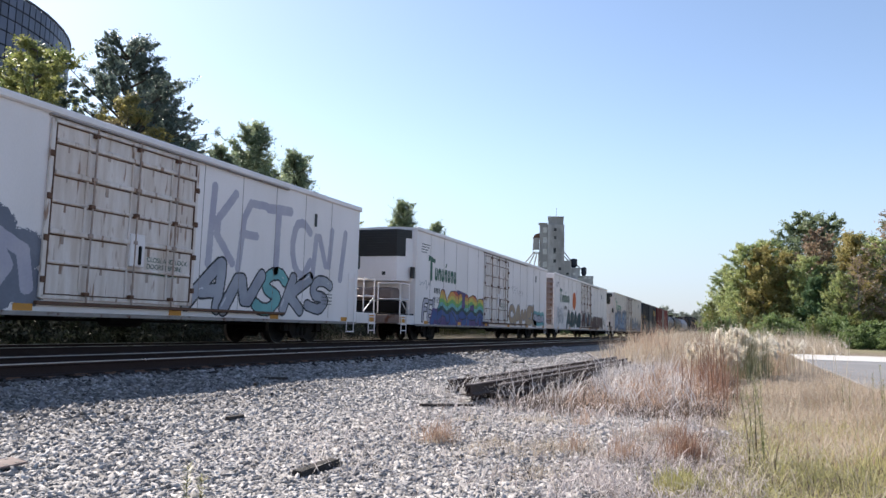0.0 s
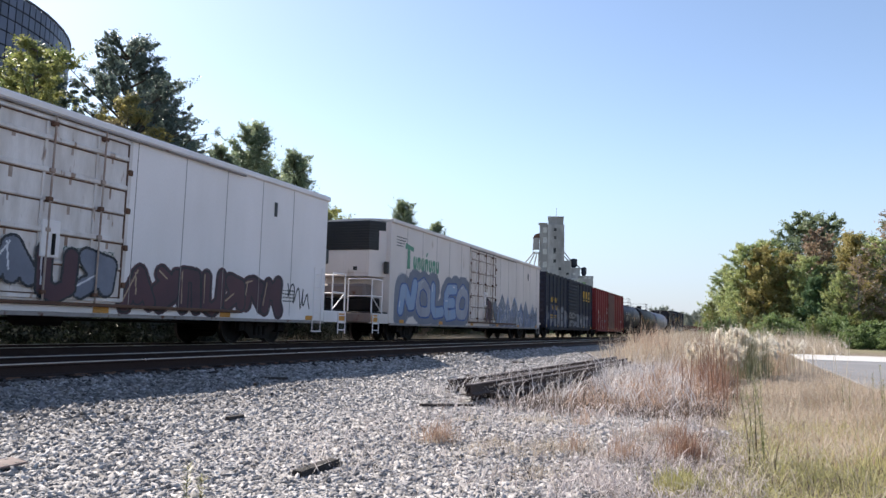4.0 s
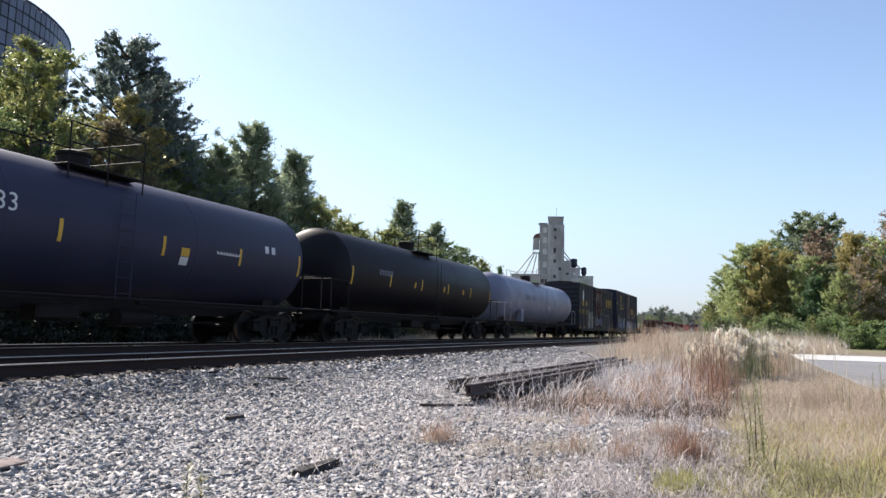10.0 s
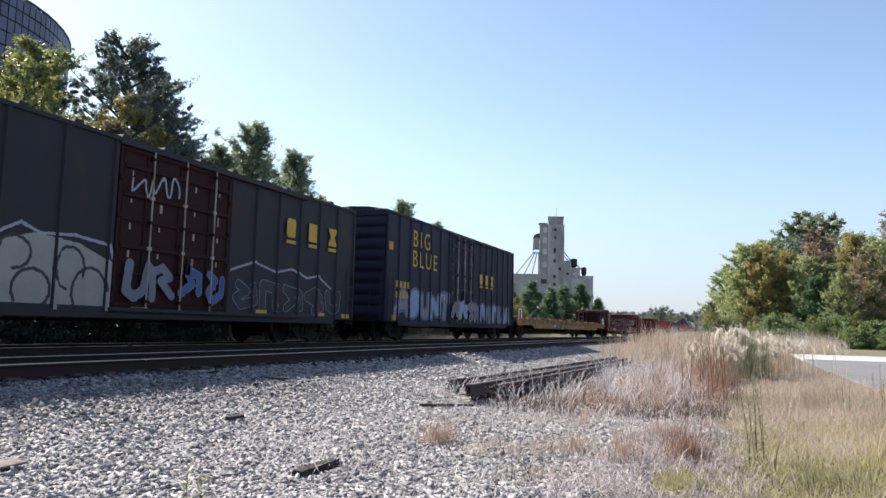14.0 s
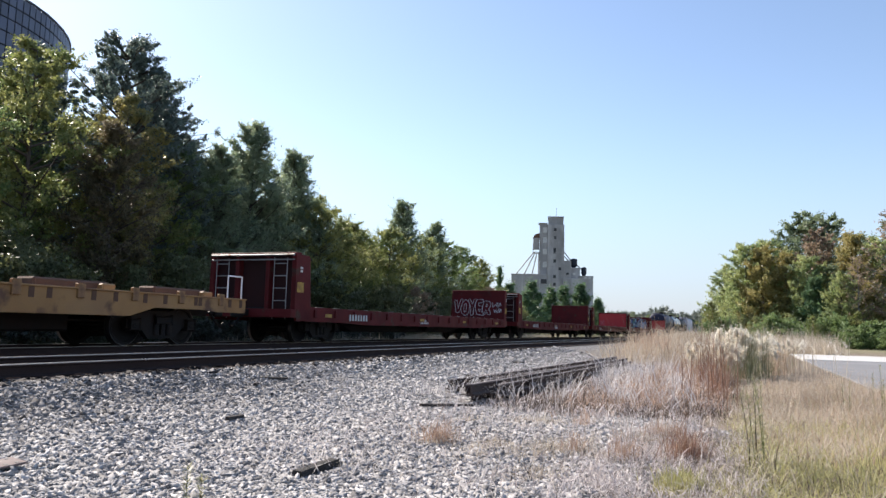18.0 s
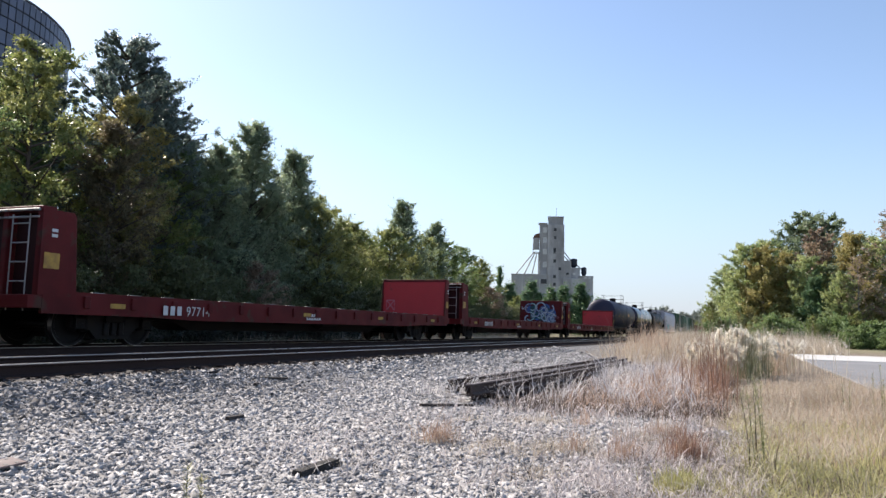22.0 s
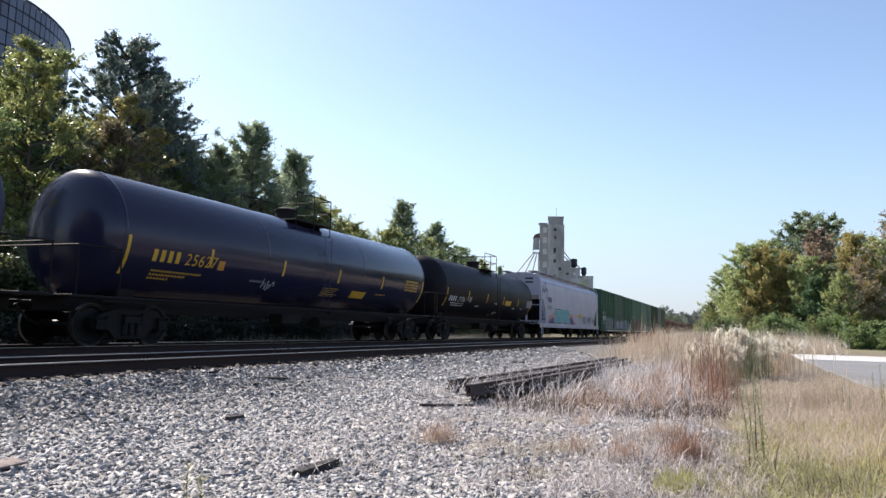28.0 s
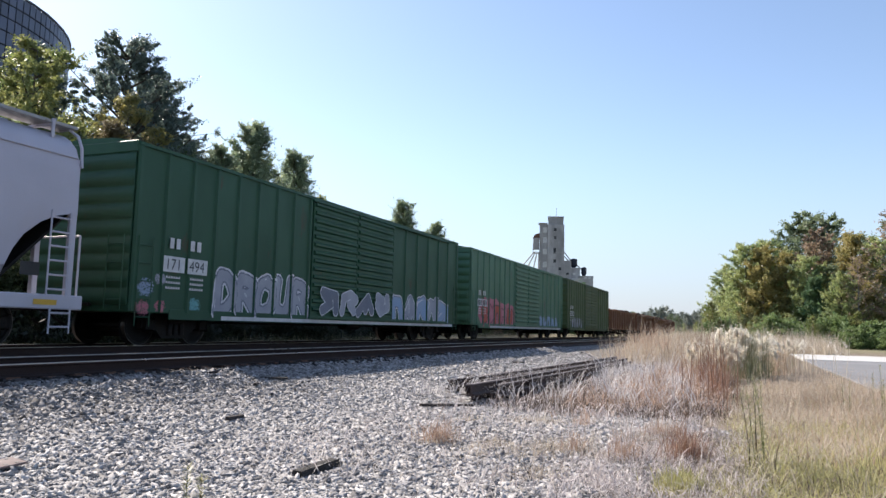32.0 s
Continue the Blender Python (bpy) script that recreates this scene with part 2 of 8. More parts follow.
CONCRETE_D = mat("stained_concrete", (0.40, 0.395, 0.39), 0.9, second=(0.25, 0.245, 0.24), scale=0.2, amount=0.9, fine=1.5, stretch=(1, 1, 0.4), bump=0.1)
SLAB = mat("pale_concrete_slab", (0.52, 0.51, 0.49), 0.9, second=(0.42, 0.41, 0.39), scale=0.6, amount=0.8, fine=12, fine_amount=0.2, bump=0.1)
ASPHALT = mat("worn_asphalt", (0.21, 0.21, 0.215), 0.9, second=(0.15, 0.15, 0.155), scale=0.5, amount=0.8, fine=30, fine_amount=0.3, bump=0.2)
TANKPANEL = mat("blue_grey_enamel_panel", (0.105, 0.125, 0.185), 0.45, second=(0.08, 0.095, 0.145), scale=0.3, amount=0.7, fine=3, fine_amount=0.1, bump=0, obj=0.2)
TANKRIB = mat("dark_blue_rib", (0.014, 0.018, 0.032), 0.6, bump=0)
DARKWIN = mat("dark_opening", (0.03, 0.032, 0.036), 0.4, bump=0)
PALEWIN = mat("pale_infill_panel", (0.62, 0.62, 0.60), 0.7, bump=0)
BARK = mat("tree_bark", (0.10, 0.08, 0.065), 0.9, second=(0.06, 0.05, 0.042), scale=3, stretch=(2, 2, 0.5), bump=0.6)
GREYBARK = mat("grey_bare_bark", (0.26, 0.24, 0.22), 0.9, second=(0.17, 0.155, 0.14), scale=3, stretch=(2, 2, 0.5), bump=0.4)
LEAF = {
    "green": leaf_mat("green_leaves", (0.112, 0.190, 0.080), (0.346, 0.429, 0.161), through_light=0.55),
    "yellow": leaf_mat("yellowing_leaves", (0.164, 0.184, 0.072), (0.492, 0.410, 0.151), through_light=0.5),
    "dark": leaf_mat("dark_leaves", (0.108, 0.158, 0.143), (0.236, 0.293, 0.242), through_light=0.5),
    "bronze": leaf_mat("bronze_leaves", (0.098, 0.086, 0.052), (0.260, 0.208, 0.111), through_light=0.45),
    "dusk": leaf_mat("dull_blue_green_leaves", (0.190, 0.259, 0.172), (0.471, 0.540, 0.333), through_light=0.6),
    # pale grey-green leaves with the haze of distance mixed into the colour
    "far": leaf_mat("distant_leaves_painted_haze", (0.208, 0.248, 0.216), (0.336, 0.368, 0.320), through_light=0.4),
    # yellow-green leaves brightened so that the colour carries their sunlight
    "lit": leaf_mat("yellow_green_leaves_painted_sun", (0.20, 0.24, 0.085), (0.52, 0.50, 0.19), through_light=0.55),
    # near-black weed green: the shade behind the train is in the colour
    "shade": leaf_mat("weed_leaves_painted_shade", (0.012, 0.021, 0.011), (0.027, 0.039, 0.018), through_light=0.15),
    "pine": leaf_mat("pine_needles", (0.075, 0.15, 0.075), (0.19, 0.29, 0.13), through_light=0.45),
    "olive": leaf_mat("olive_leaves", (0.150, 0.216, 0.065), (0.453, 0.436, 0.166), through_light=0.5),
    "brown": leaf_mat("brown_dry_leaves", (0.242, 0.182, 0.127), (0.484, 0.363, 0.253), through_light=0.45),
    "bright": leaf_mat("bright_vine_leaves", (0.120, 0.192, 0.076), (0.267, 0.345, 0.129), through_light=0.5),
    "wood_olive": leaf_mat("wood_olive_leaves", (0.208, 0.297, 0.128), (0.573, 0.597, 0.257), through_light=0.5),
    "wood_green": leaf_mat("wood_green_leaves", (0.135, 0.203, 0.129), (0.343, 0.390, 0.217), through_light=0.5),
    "wood_yellow": leaf_mat("wood_yellow_leaves", (0.250, 0.239, 0.091), (0.570, 0.465, 0.181), through_light=0.45),
    "under": leaf_mat("undergrowth_leaves", (0.078, 0.099, 0.043), (0.186, 0.198, 0.086), through_light=0.4),
    "pale": leaf_mat("pale_seed_heads", (0.68, 0.62, 0.52), (0.88, 0.84, 0.75), through_light=0.6),
}
STRAW = leaf_mat("dry_straw", (0.25, 0.21, 0.145), (0.57, 0.51, 0.40), through_light=0.3, rough=0.7, island=0.95)
PALESTRAW = leaf_mat("bleached_straw", (0.28, 0.235, 0.225), (0.68, 0.61, 0.59), through_light=0.3, rough=0.7, island=0.95)
REDSTRAW = leaf_mat("reddish_dry_grass", (0.23, 0.14, 0.095), (0.54, 0.38, 0.28), through_light=0.3, rough=0.7, island=0.95)
GREENGRASS = leaf_mat("yellow_green_grass", (0.215, 0.212, 0.085), (0.53, 0.49, 0.22), through_light=0.35, rough=0.7, island=0.95)
SEDGE = leaf_mat("sage_weed_green", (0.199, 0.209, 0.100), (0.418, 0.389, 0.229), through_light=0.4, island=0.8)
PINKSTRAW = leaf_mat("pinkish_dry_grass", (0.291, 0.225, 0.165), (0.640, 0.560, 0.446), through_light=0.35, rough=0.7, island=0.95)
# near-black brown for dead litter and for stems that paint shadow gaps
DARKSTRAW = leaf_mat("dark_litter_and_gap_shade", (0.05, 0.038, 0.03), (0.13, 0.09, 0.065), through_light=0.2, rough=0.8, island=0.9)
BLEACH = leaf_mat("whitened_dead_weed", (0.387, 0.351, 0.340), (0.737, 0.698, 0.680), through_light=0.3, rough=0.75, island=0.9)
RUSTSTALK = leaf_mat("red_brown_stalk", (0.13, 0.062, 0.04), (0.34, 0.185, 0.125), through_light=0.25, rough=0.7, island=0.9)
RUSTSTRAW = leaf_mat("rust_tinted_straw", (0.26, 0.185, 0.135), (0.56, 0.44, 0.33), through_light=0.35, rough=0.7, island=0.95)
SAGE = leaf_mat("dark_sage_green", (0.105, 0.12, 0.062), (0.235, 0.235, 0.135), through_light=0.35, island=0.8)
WEED = leaf_mat("weed_green", (0.07, 0.11, 0.035), (0.16, 0.19, 0.06), through_light=0.35)


# ---- mesh helpers ----
class MB:
    """Collects vertices and faces of one mesh."""

    def __init__(self):
        self.v, self.f, self.smooth = [], [], False

    def add(self, vs, fs):
        k = len(self.v)
        self.v += [tuple(p) for p in vs]
        self.f += [tuple(i + k for i in q) for q in fs]
        return self

    def box(self, x0, x1, y0, y1, z0, z1, c=0.0):
        c = min(c, 0.45 * abs(x1 - x0), 0.45 * abs(y1 - y0), 0.45 * abs(z1 - z0))
        if c <= 0:
            vs = [(x, y, z) for z in (z0, z1) for y in (y0, y1) for x in (x0, x1)]
            return self.add(vs, [(0, 2, 3, 1), (4, 5, 7, 6), (0, 1, 5, 4), (2, 6, 7, 3), (0, 4, 6, 2), (1, 3, 7, 5)])
        bm = bmesh.new()
        bmesh.ops.create_cube(bm, size=1)
        for w in bm.verts:
            w.co = Vector(((x0 + x1) / 2 + w.co.x * (x1 - x0), (y0 + y1) / 2 + w.co.y * (y1 - y0), (z0 + z1) / 2 + w.co.z * (z1 - z0)))
        bmesh.ops.bevel(bm, geom=bm.edges[:], offset=c, segments=1, affect="EDGES")
        bm.verts.index_update()
        self.add([w.co[:] for w in bm.verts], [[w.index for w in q.verts] for q in bm.faces])
        bm.free()
        return self

    def rod(self, p, q, r, n=6, r2=None):
        p, q = Vector(p), Vector(q)
        d = (q - p).normalized()
        a = d.orthogonal().normalized()
        b = d.cross(a)
        r2 = r if r2 is None else r2
        vs = [p + (a * math.cos(t) + b * math.sin(t)) * r for t in (2 * math.pi * i / n for i in range(n))]
        vs += [q + (a * math.cos(t) + b * math.sin(t)) * r2 for t in (2 * math.pi * i / n for i in range(n))]
        fs = [(i, (i + 1) % n, n + (i + 1) % n, n + i) for i in range(n)] + [tuple(range(n - 1, -1, -1)), tuple(range(n, 2 * n))]
        return self.add(vs, fs)

    def path(self, pts, r, n=6):
        for p, q in zip(pts, pts[1:]):
            self.rod(p, q, r, n)
        return self

    def prism(self, poly, axis, a, b):
        """Extrudes a polygon of (u, w) along axis from a to b: u, w are the two other axes in order."""
        def at(u, w, s):
            return {"x": (s, u, w), "y": (u, s, w), "z": (u, w, s)}[axis]
        n = len(poly)
        vs = [at(u, w, a) for u, w in poly] + [at(u, w, b) for u, w in poly]
        fs = [tuple(range(n)), tuple(range(2 * n - 1, n - 1, -1))] + [(i, n + i, n + (i + 1) % n, (i + 1) % n) for i in range(n)]
        return self.add(vs, fs)

    def lathe(self, profile, n=32, axis="x", centre=(0, 0, 0), caps=True):
        """Turns (along, radius) pairs round an axis."""
        cx, cy, cz = centre
        k = len(profile)
        vs = []
        for h, r in profile:
            for i in range(n):
                t = 2 * math.pi * i / n
                u, w = r * math.cos(t), r * math.sin(t)
                vs.append({"x": (cx + h, cy + u, cz + w), "y": (cx + u, cy + h, cz + w), "z": (cx + u, cy + w, cz + h)}[axis])
        fs = [(j * n + i, j * n + (i + 1) % n, (j + 1) * n + (i + 1) % n, (j + 1) * n + i) for j in range(k - 1) for i in range(n)]
        if caps and profile[0][1] > 1e-6:
            fs.append(tuple(range(n - 1, -1, -1)))
        if caps and profile[-1][1] > 1e-6:
            fs.append(tuple((k - 1) * n + i for i in range(n)))
        return self.add(vs, fs)

    def mesh(self, name, material, smooth=False):
        me = bpy.data.meshes.new(name)
        me.from_pydata(self.v, [], self.f)
        if smooth:
            me.polygons.foreach_set("use_smooth", [True] * len(me.polygons))
        me.materials.append(material)
        bm = bmesh.new()
        bm.from_mesh(me)
        bmesh.ops.recalc_face_normals(bm, faces=bm.faces)
        bm.to_mesh(me)
        bm.free()
        if smooth:
            me.set_sharp_from_angle(angle=radians(40))
        return me


def part(name, mb, material, parent, label="", smooth=False, at=None):
    """One mesh object under a thing or a part. mb may be a ready mesh, shared by repeats."""
    me = mb if isinstance(mb, bpy.types.Mesh) else mb.mesh(name, material, smooth)
    ob = new(name, me)
    ob.parent = parent
    if at is not None:
        ob.location = at
    return tagged(ob, label)


def thing(name, label, category, group="", m=None, kind=""):
    ob = tagged(new(name), label, category, group, kind)
    if m is not None:
        ob.matrix_basis = m
    return ob


def single(name, mb, material, label, category="", group="", kind="", smooth=False, m=None):
    me = mb if isinstance(mb, bpy.types.Mesh) else mb.mesh(name, material, smooth)
    ob = tagged(new(name, me), label, category, group, kind)
    if m is not None:
        ob.matrix_basis = m
    return ob


def bulk(name, verts, faces, material):
    """A large mesh from arrays: verts (n, 3), faces (m, k)."""
    me = bpy.data.meshes.new(name)
    verts, faces = np.asarray(verts, np.float32), np.asarray(faces, np.int32)
    me.vertices.add(len(verts))
    me.vertices.foreach_set("co", verts.ravel())
    m, k = faces.shape
    me.loops.add(m * k)
    me.loops.foreach_set("vertex_index", faces.ravel())
    me.polygons.add(m)
    me.polygons.foreach_set("loop_start", np.arange(0, m * k, k, dtype=np.int32))
    me.materials.append(material)
    me.update(calc_edges=True)
    return me


# ---- the ground and the tracks ----
RZ = 0.6                     # top of rail
YA = 13.614                  # centre of the track with the train
YB = YA - 4.445              # centre of the empty track
rng = np.random.default_rng(7)


def smoothstep(a, b, x):
    t = np.clip((x - a) / (b - a), 0, 1)
    return t * t * (3 - 2 * t)


def ground_z(x, y):
    """Height of the ground: the ballast bed of two tracks, a level verge, a low rise behind."""
    x, y = np.asarray(x, float), np.asarray(y, float)
    bed = np.interp(y, [2.6, 5.0, 6.4, 7.0, 7.5, 7.85], [0.0, 0.06, 0.13, 0.2, 0.33, 0.405]) - 0.35 * smoothstep(15.9, 17.6, y)
    wob = 0.025 * np.sin(x * 0.9 + 1.3 * np.sin(y * 0.7)) * np.cos(y * 1.1 + 0.4 * x) * (1 - smoothstep(6.6, 7.6, y) + smoothstep(17, 19, y))
    rise = 0.25 * smoothstep(18, 26, y)
    return bed + wob * np.exp(-np.abs(x) / 120) + rise


gx = np.concatenate([[-2500, -900, -300, -120, -60, -30], np.arange(-16, 62, 0.5), np.arange(62, 160, 4), [180, 220, 300, 450, 800, 1500, 3500]])
gy = np.concatenate([[-2500, -900, -300, -120, -60], np.arange(-30, -4, 2), np.arange(-4, 20, 0.4), np.arange(20, 60, 3), [70, 100, 160, 300, 800, 2500]])
GX, GY = np.meshgrid(gx, gy, indexing="ij")
gv = np.stack([GX, GY, ground_z(GX, GY)], -1).reshape(-1, 3)
ni, nj = GX.shape
ii, jj = np.meshgrid(np.arange(ni - 1), np.arange(nj - 1), indexing="ij")
gf = np.stack([ii * nj + jj, (ii + 1) * nj + jj, (ii + 1) * nj + jj + 1, ii * nj + jj + 1], -1).reshape(-1, 4)


def ground_material():
    """Grey gravel by the tracks, pale dry soil with straw on the verge and green-brown soil further off."""
    m = bpy.data.materials.new("gravel_and_dry_soil")
    m.use_nodes = True
    N, L = m.node_tree.nodes, m.node_tree.links
    b = N["Principled BSDF"]
    b.inputs["Roughness"].default_value = 0.95
    tc, sep = N.new("ShaderNodeTexCoord"), N.new("ShaderNodeSeparateXYZ")
    L.new(tc.outputs["Object"], sep.inputs[0])

    def tex(kind, scale, **kw):
        n = N.new(kind)
        n.inputs["Scale"].default_value = scale
        for k, v in kw.items():
            n.inputs[k].default_value = v
        L.new(tc.outputs["Object"], n.inputs["Vector"])
        return n

    def rng_(src, a, c):
        r = N.new("ShaderNodeMapRange")
        r.interpolation_type = "SMOOTHSTEP"
        r.inputs["From Min"].default_value, r.inputs["From Max"].default_value = a, c
        L.new(src, r.inputs["Value"])
        return r.outputs["Result"]

    def math_(op, a, c):
        x = N.new("ShaderNodeMath")
        x.operation = op
        for i, q in enumerate((a, c)):
            if isinstance(q, (int, float)):
                x.inputs[i].default_value = q
            else:
                L.new(q, x.inputs[i])
        return x.outputs[0]

    def mix(fac, a, c):
        x = N.new("ShaderNodeMix")
        x.data_type = "RGBA"
        L.new(fac, x.inputs["Factor"])
        for s, v in (("A", a), ("B", c)):
            sock = [i for i in x.inputs if i.name == s and i.type == "RGBA"][0]
            if isinstance(v, tuple):
                sock.default_value = (*v, 1)
            else:
                L.new(v, sock)
        return [o for o in x.outputs if o.type == "RGBA"][0]

    vor = tex("ShaderNodeTexVoronoi", 17.0)
    ramp = N.new("ShaderNodeValToRGB")
    ramp.color_ramp.elements[0].color, ramp.color_ramp.elements[1].color = (0.13, 0.125, 0.125, 1), (0.36, 0.355, 0.35, 1)
    L.new(vor.outputs["Color"], ramp.inputs["Fac"])
    # cell edges darken, which paints the shade between stones
    stones = mix(rng_(vor.outputs["Distance"], 0.3, 0.75), ramp.outputs["Color"], (0.06, 0.057, 0.055))
    n1, n2, n3 = tex("ShaderNodeTexNoise", 0.35, Detail=6.0), tex("ShaderNodeTexNoise", 5.0, Detail=6.0), tex("ShaderNodeTexNoise", 40.0, Detail=3.0)
    soil = mix(rng_(n2.outputs["Fac"], 0.35, 0.65), (0.25, 0.20, 0.15), (0.15, 0.115, 0.08))
    soil = mix(rng_(n3.outputs["Fac"], 0.45, 0.7), soil, (0.08, 0.065, 0.045))
    far = mix(rng_(n1.outputs["Fac"], 0.4, 0.65), (0.20, 0.17, 0.10), (0.10, 0.11, 0.045))
    # verge of the ballast: wavers between y = 1.4 and 4.4
    edge = math_("ADD", sep.outputs["Y"], math_("MULTIPLY", n1.outputs["Fac"], 2.2))
    edge = math_("SUBTRACT", edge, math_("MULTIPLY", sep.outputs["X"], 0.14))
    gritty = mix(rng_(n2.outputs["Fac"], 0.42, 0.6), soil, stones)
    col = mix(rng_(edge, 0.2, 1.2), soil, gritty)
    col = mix(rng_(edge, 2.6, 3.4), col, stones)
    # track bed: dark brown with the train's shadow put into the colour
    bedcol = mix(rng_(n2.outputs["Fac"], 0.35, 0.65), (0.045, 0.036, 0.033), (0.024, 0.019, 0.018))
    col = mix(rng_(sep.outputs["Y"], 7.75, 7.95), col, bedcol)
    col = mix(rng_(sep.outputs["Y"], 16.2, 17.6), col, soil)
    col = mix(rng_(sep.outputs["Y"], 20, 24), col, far)
    col = mix(rng_(sep.outputs["X"], 55, 75), col, far)
    L.new(col, b.inputs["Base Color"])
    bp = N.new("ShaderNodeBump")
    bp.inputs["Strength"].default_value, bp.inputs["Distance"].default_value = 0.9, 0.03
    L.new(math_("ADD", math_("MULTIPLY", vor.outputs["Distance"], -1.0), math_("MULTIPLY", n3.outputs["Fac"], 0.5)), bp.inputs["Height"])
    L.new(bp.outputs["Normal"], b.inputs["Normal"])
    return m


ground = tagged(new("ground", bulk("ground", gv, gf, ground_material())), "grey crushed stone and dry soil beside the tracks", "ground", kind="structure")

# rails with ties and plates
RAILPROFILE = [(-0.075, 0), (0.075, 0), (0.075, 0.012), (0.02, 0.03), (0.01, 0.05), (0.01, 0.125), (0.036, 0.14), (0.036, 0.158), (-0.036, 0.158), (-0.036, 0.14),
               (-0.01, 0.125), (-0.01, 0.05), (-0.02, 0.03), (-0.075, 0.012)]
HEADPROFILE = [(-0.022, 0.150), (0.022, 0.150), (0.022, 0.168), (0.016, 0.172), (-0.016, 0.172), (-0.022, 0.168)]


def track(y, label):
    t = thing("railway_track", label, "railway track", "tracks", kind="structure", m=pose(0, y, 0))
    for s in (-0.753, 0.753):
        r = part("rail", MB().prism([(s + u, RZ - 0.172 + w) for u, w in RAILPROFILE], "x", -60, 420), RAILSIDE, t, "rusty steel rail")
        part("rail_head", MB().prism([(s + u, RZ - 0.172 + w) for u, w in HEADPROFILE], "x", -60, 420), RAILTOP, r, "polished running surface")
    tie = MB().box(-0.115, 0.115, -1.3, 1.3, 0.25, RZ - 0.185, 0.012).mesh("tie", TIE)
    plate = MB().box(-0.1, 0.1, -0.18, 0.18, 0, 0.012, 0.004).box(-0.1, 0.1, -0.1, -0.08, 0, 0.03).box(-0.1, 0.1, 0.08, 0.1, 0, 0.03).mesh("tie_plate", RUSTY)
    for i in range(-10, 110):
        x = i * 0.5 + rng.uniform(-0.03, 0.03)
        tt = part("tie", tie, None, t, at=(x, rng.uniform(-0.05, 0.05), 0))
        for s in (-0.753, 0.753):
            part("tie_plate", plate, None, tt, at=(0, s, RZ - 0.186))
    far = MB()
    for i in range(110, 500):
        far.box(i * 0.5 - 0.115, i * 0.5 + 0.115, -1.3, 1.3, 0.25, RZ - 0.185)
    tagged(part("distant_ties", far, TIE, t), kind="stuff")
    return t


track(YB, "empty track of shiny-topped rusty rails on wooden ties")
track(YA, "track that carries the freight train, on wooden ties")


# ---- loose stones ----
ROCK_V = np.array([(x, y, z) for z in (-1, 1) for y in (-1, 1) for x in (-1, 1)], float) * 0.72
ROCK_F = np.array([(0, 2, 3), (0, 3, 1), (4, 5, 7), (4, 7, 6), (0, 1, 5), (0, 5, 4), (2, 6, 7), (2, 7, 3), (0, 4, 6), (0, 6, 2), (1, 3, 7), (1, 7, 5)])


def stones(name, xy, size, label, lift=0.25, material=None):
    n = len(xy)
    sc = size * rng.lognormal(0, 0.33, (n, 1)).clip(0.4, 1.9) * np.array([1.25, 0.85, 0.30]) * rng.uniform(0.7, 1.3, (n, 3)) / 2
    v = (ROCK_V[None] + rng.uniform(-0.42, 0.42, (n, 8, 3))) * sc[:, None]
    a, t, q = rng.uniform(0, 2 * np.pi, n), rng.normal(0, 0.4, n), rng.normal(0, 0.4, n)
    ca, sa, ct, st, cq, sq = (k[:, None] for k in (np.cos(a), np.sin(a), np.cos(t), np.sin(t), np.cos(q), np.sin(q)))
    x, y, z = v[..., 0], v[..., 1] * ct - v[..., 2] * st, v[..., 1] * st + v[..., 2] * ct
    x, z = x * cq - z * sq, x * sq + z * cq
    x, y = x * ca - y * sa, x * sa + y * ca
    base = ground_z(xy[:, 0], xy[:, 1]) + sc[:, 2] * rng.uniform(-0.2, 1.0, n) * lift * 2
    v = np.stack([x + xy[:, :1], y + xy[:, 1:], z + base[:, None]], -1).reshape(-1, 3)
    f = (ROCK_F[None] + 8 * np.arange(n)[:, None, None]).reshape(-1, 3)
    return tagged(new(name, bulk(name, v, f, material or STONE)), label, "gravel", kind="stuff")


def gravel_share(x, y):
    """How much of the ground is bare gravel: full by the track, thin on the verge."""
    edge = y + 1.1 + 0.7 * np.sin(x * 0.8) * np.sin(y * 1.3 + x * 0.3) - 0.14 * x
    front = smoothstep(6.6, 5.6, x) * smoothstep(0.2, 0.8, y)
    wall = y - 0.75 + 0.065 * (x - 6) + 0.3 * np.sin(2.1 * x + np.sin(3 * y))
    far = smoothstep(9.8, 12.0, x - 1.2 * smoothstep(3.0, 4.2, y))
    return np.clip((0.75 * smoothstep(-0.25, 0.35, wall) * (1 - far) + 0.55 * smoothstep(2.3, 3.4, edge) + front * smoothstep(-0.2, 0.2, wall)) * (1 - 0.75 * far * smoothstep(4.0, 3.2, y)), 0.0, 1)


def scatter(n, x0, x1, y0, y1, share=None):
    xy = np.stack([rng.uniform(x0, x1, n), rng.uniform(y0, y1, n)], -1)
    if share is not None:
        xy = xy[rng.uniform(0, 1, n) < share(xy[:, 0], xy[:, 1])]
    return xy


near_xy = scatter(240000, 2.4, 13.0, -0.2, 7.9, gravel_share)
ang = np.arctan2(near_xy[:, 1], near_xy[:, 0])
near_xy = near_xy[(ang < 1.02) & (ang > -0.2)]
is_dark = rng.uniform(0, 1, len(near_xy)) < 0.6 * smoothstep(5.4, 7.4, near_xy[:, 1]) * smoothstep(16, 7, near_xy[:, 0])
stones("near_gravel", near_xy[~is_dark], 0.041, "loose grey crushed stones on the ballast shoulder")
stones("sooty_gravel", near_xy[is_dark], 0.05, "darker grey stones at the foot of the track", material=DARKSTONE)
stones("far_gravel", scatter(40000, 13.0, 34.0, 2.0, 7.9, gravel_share), 0.062, "loose grey crushed stones along the track", 0.3)
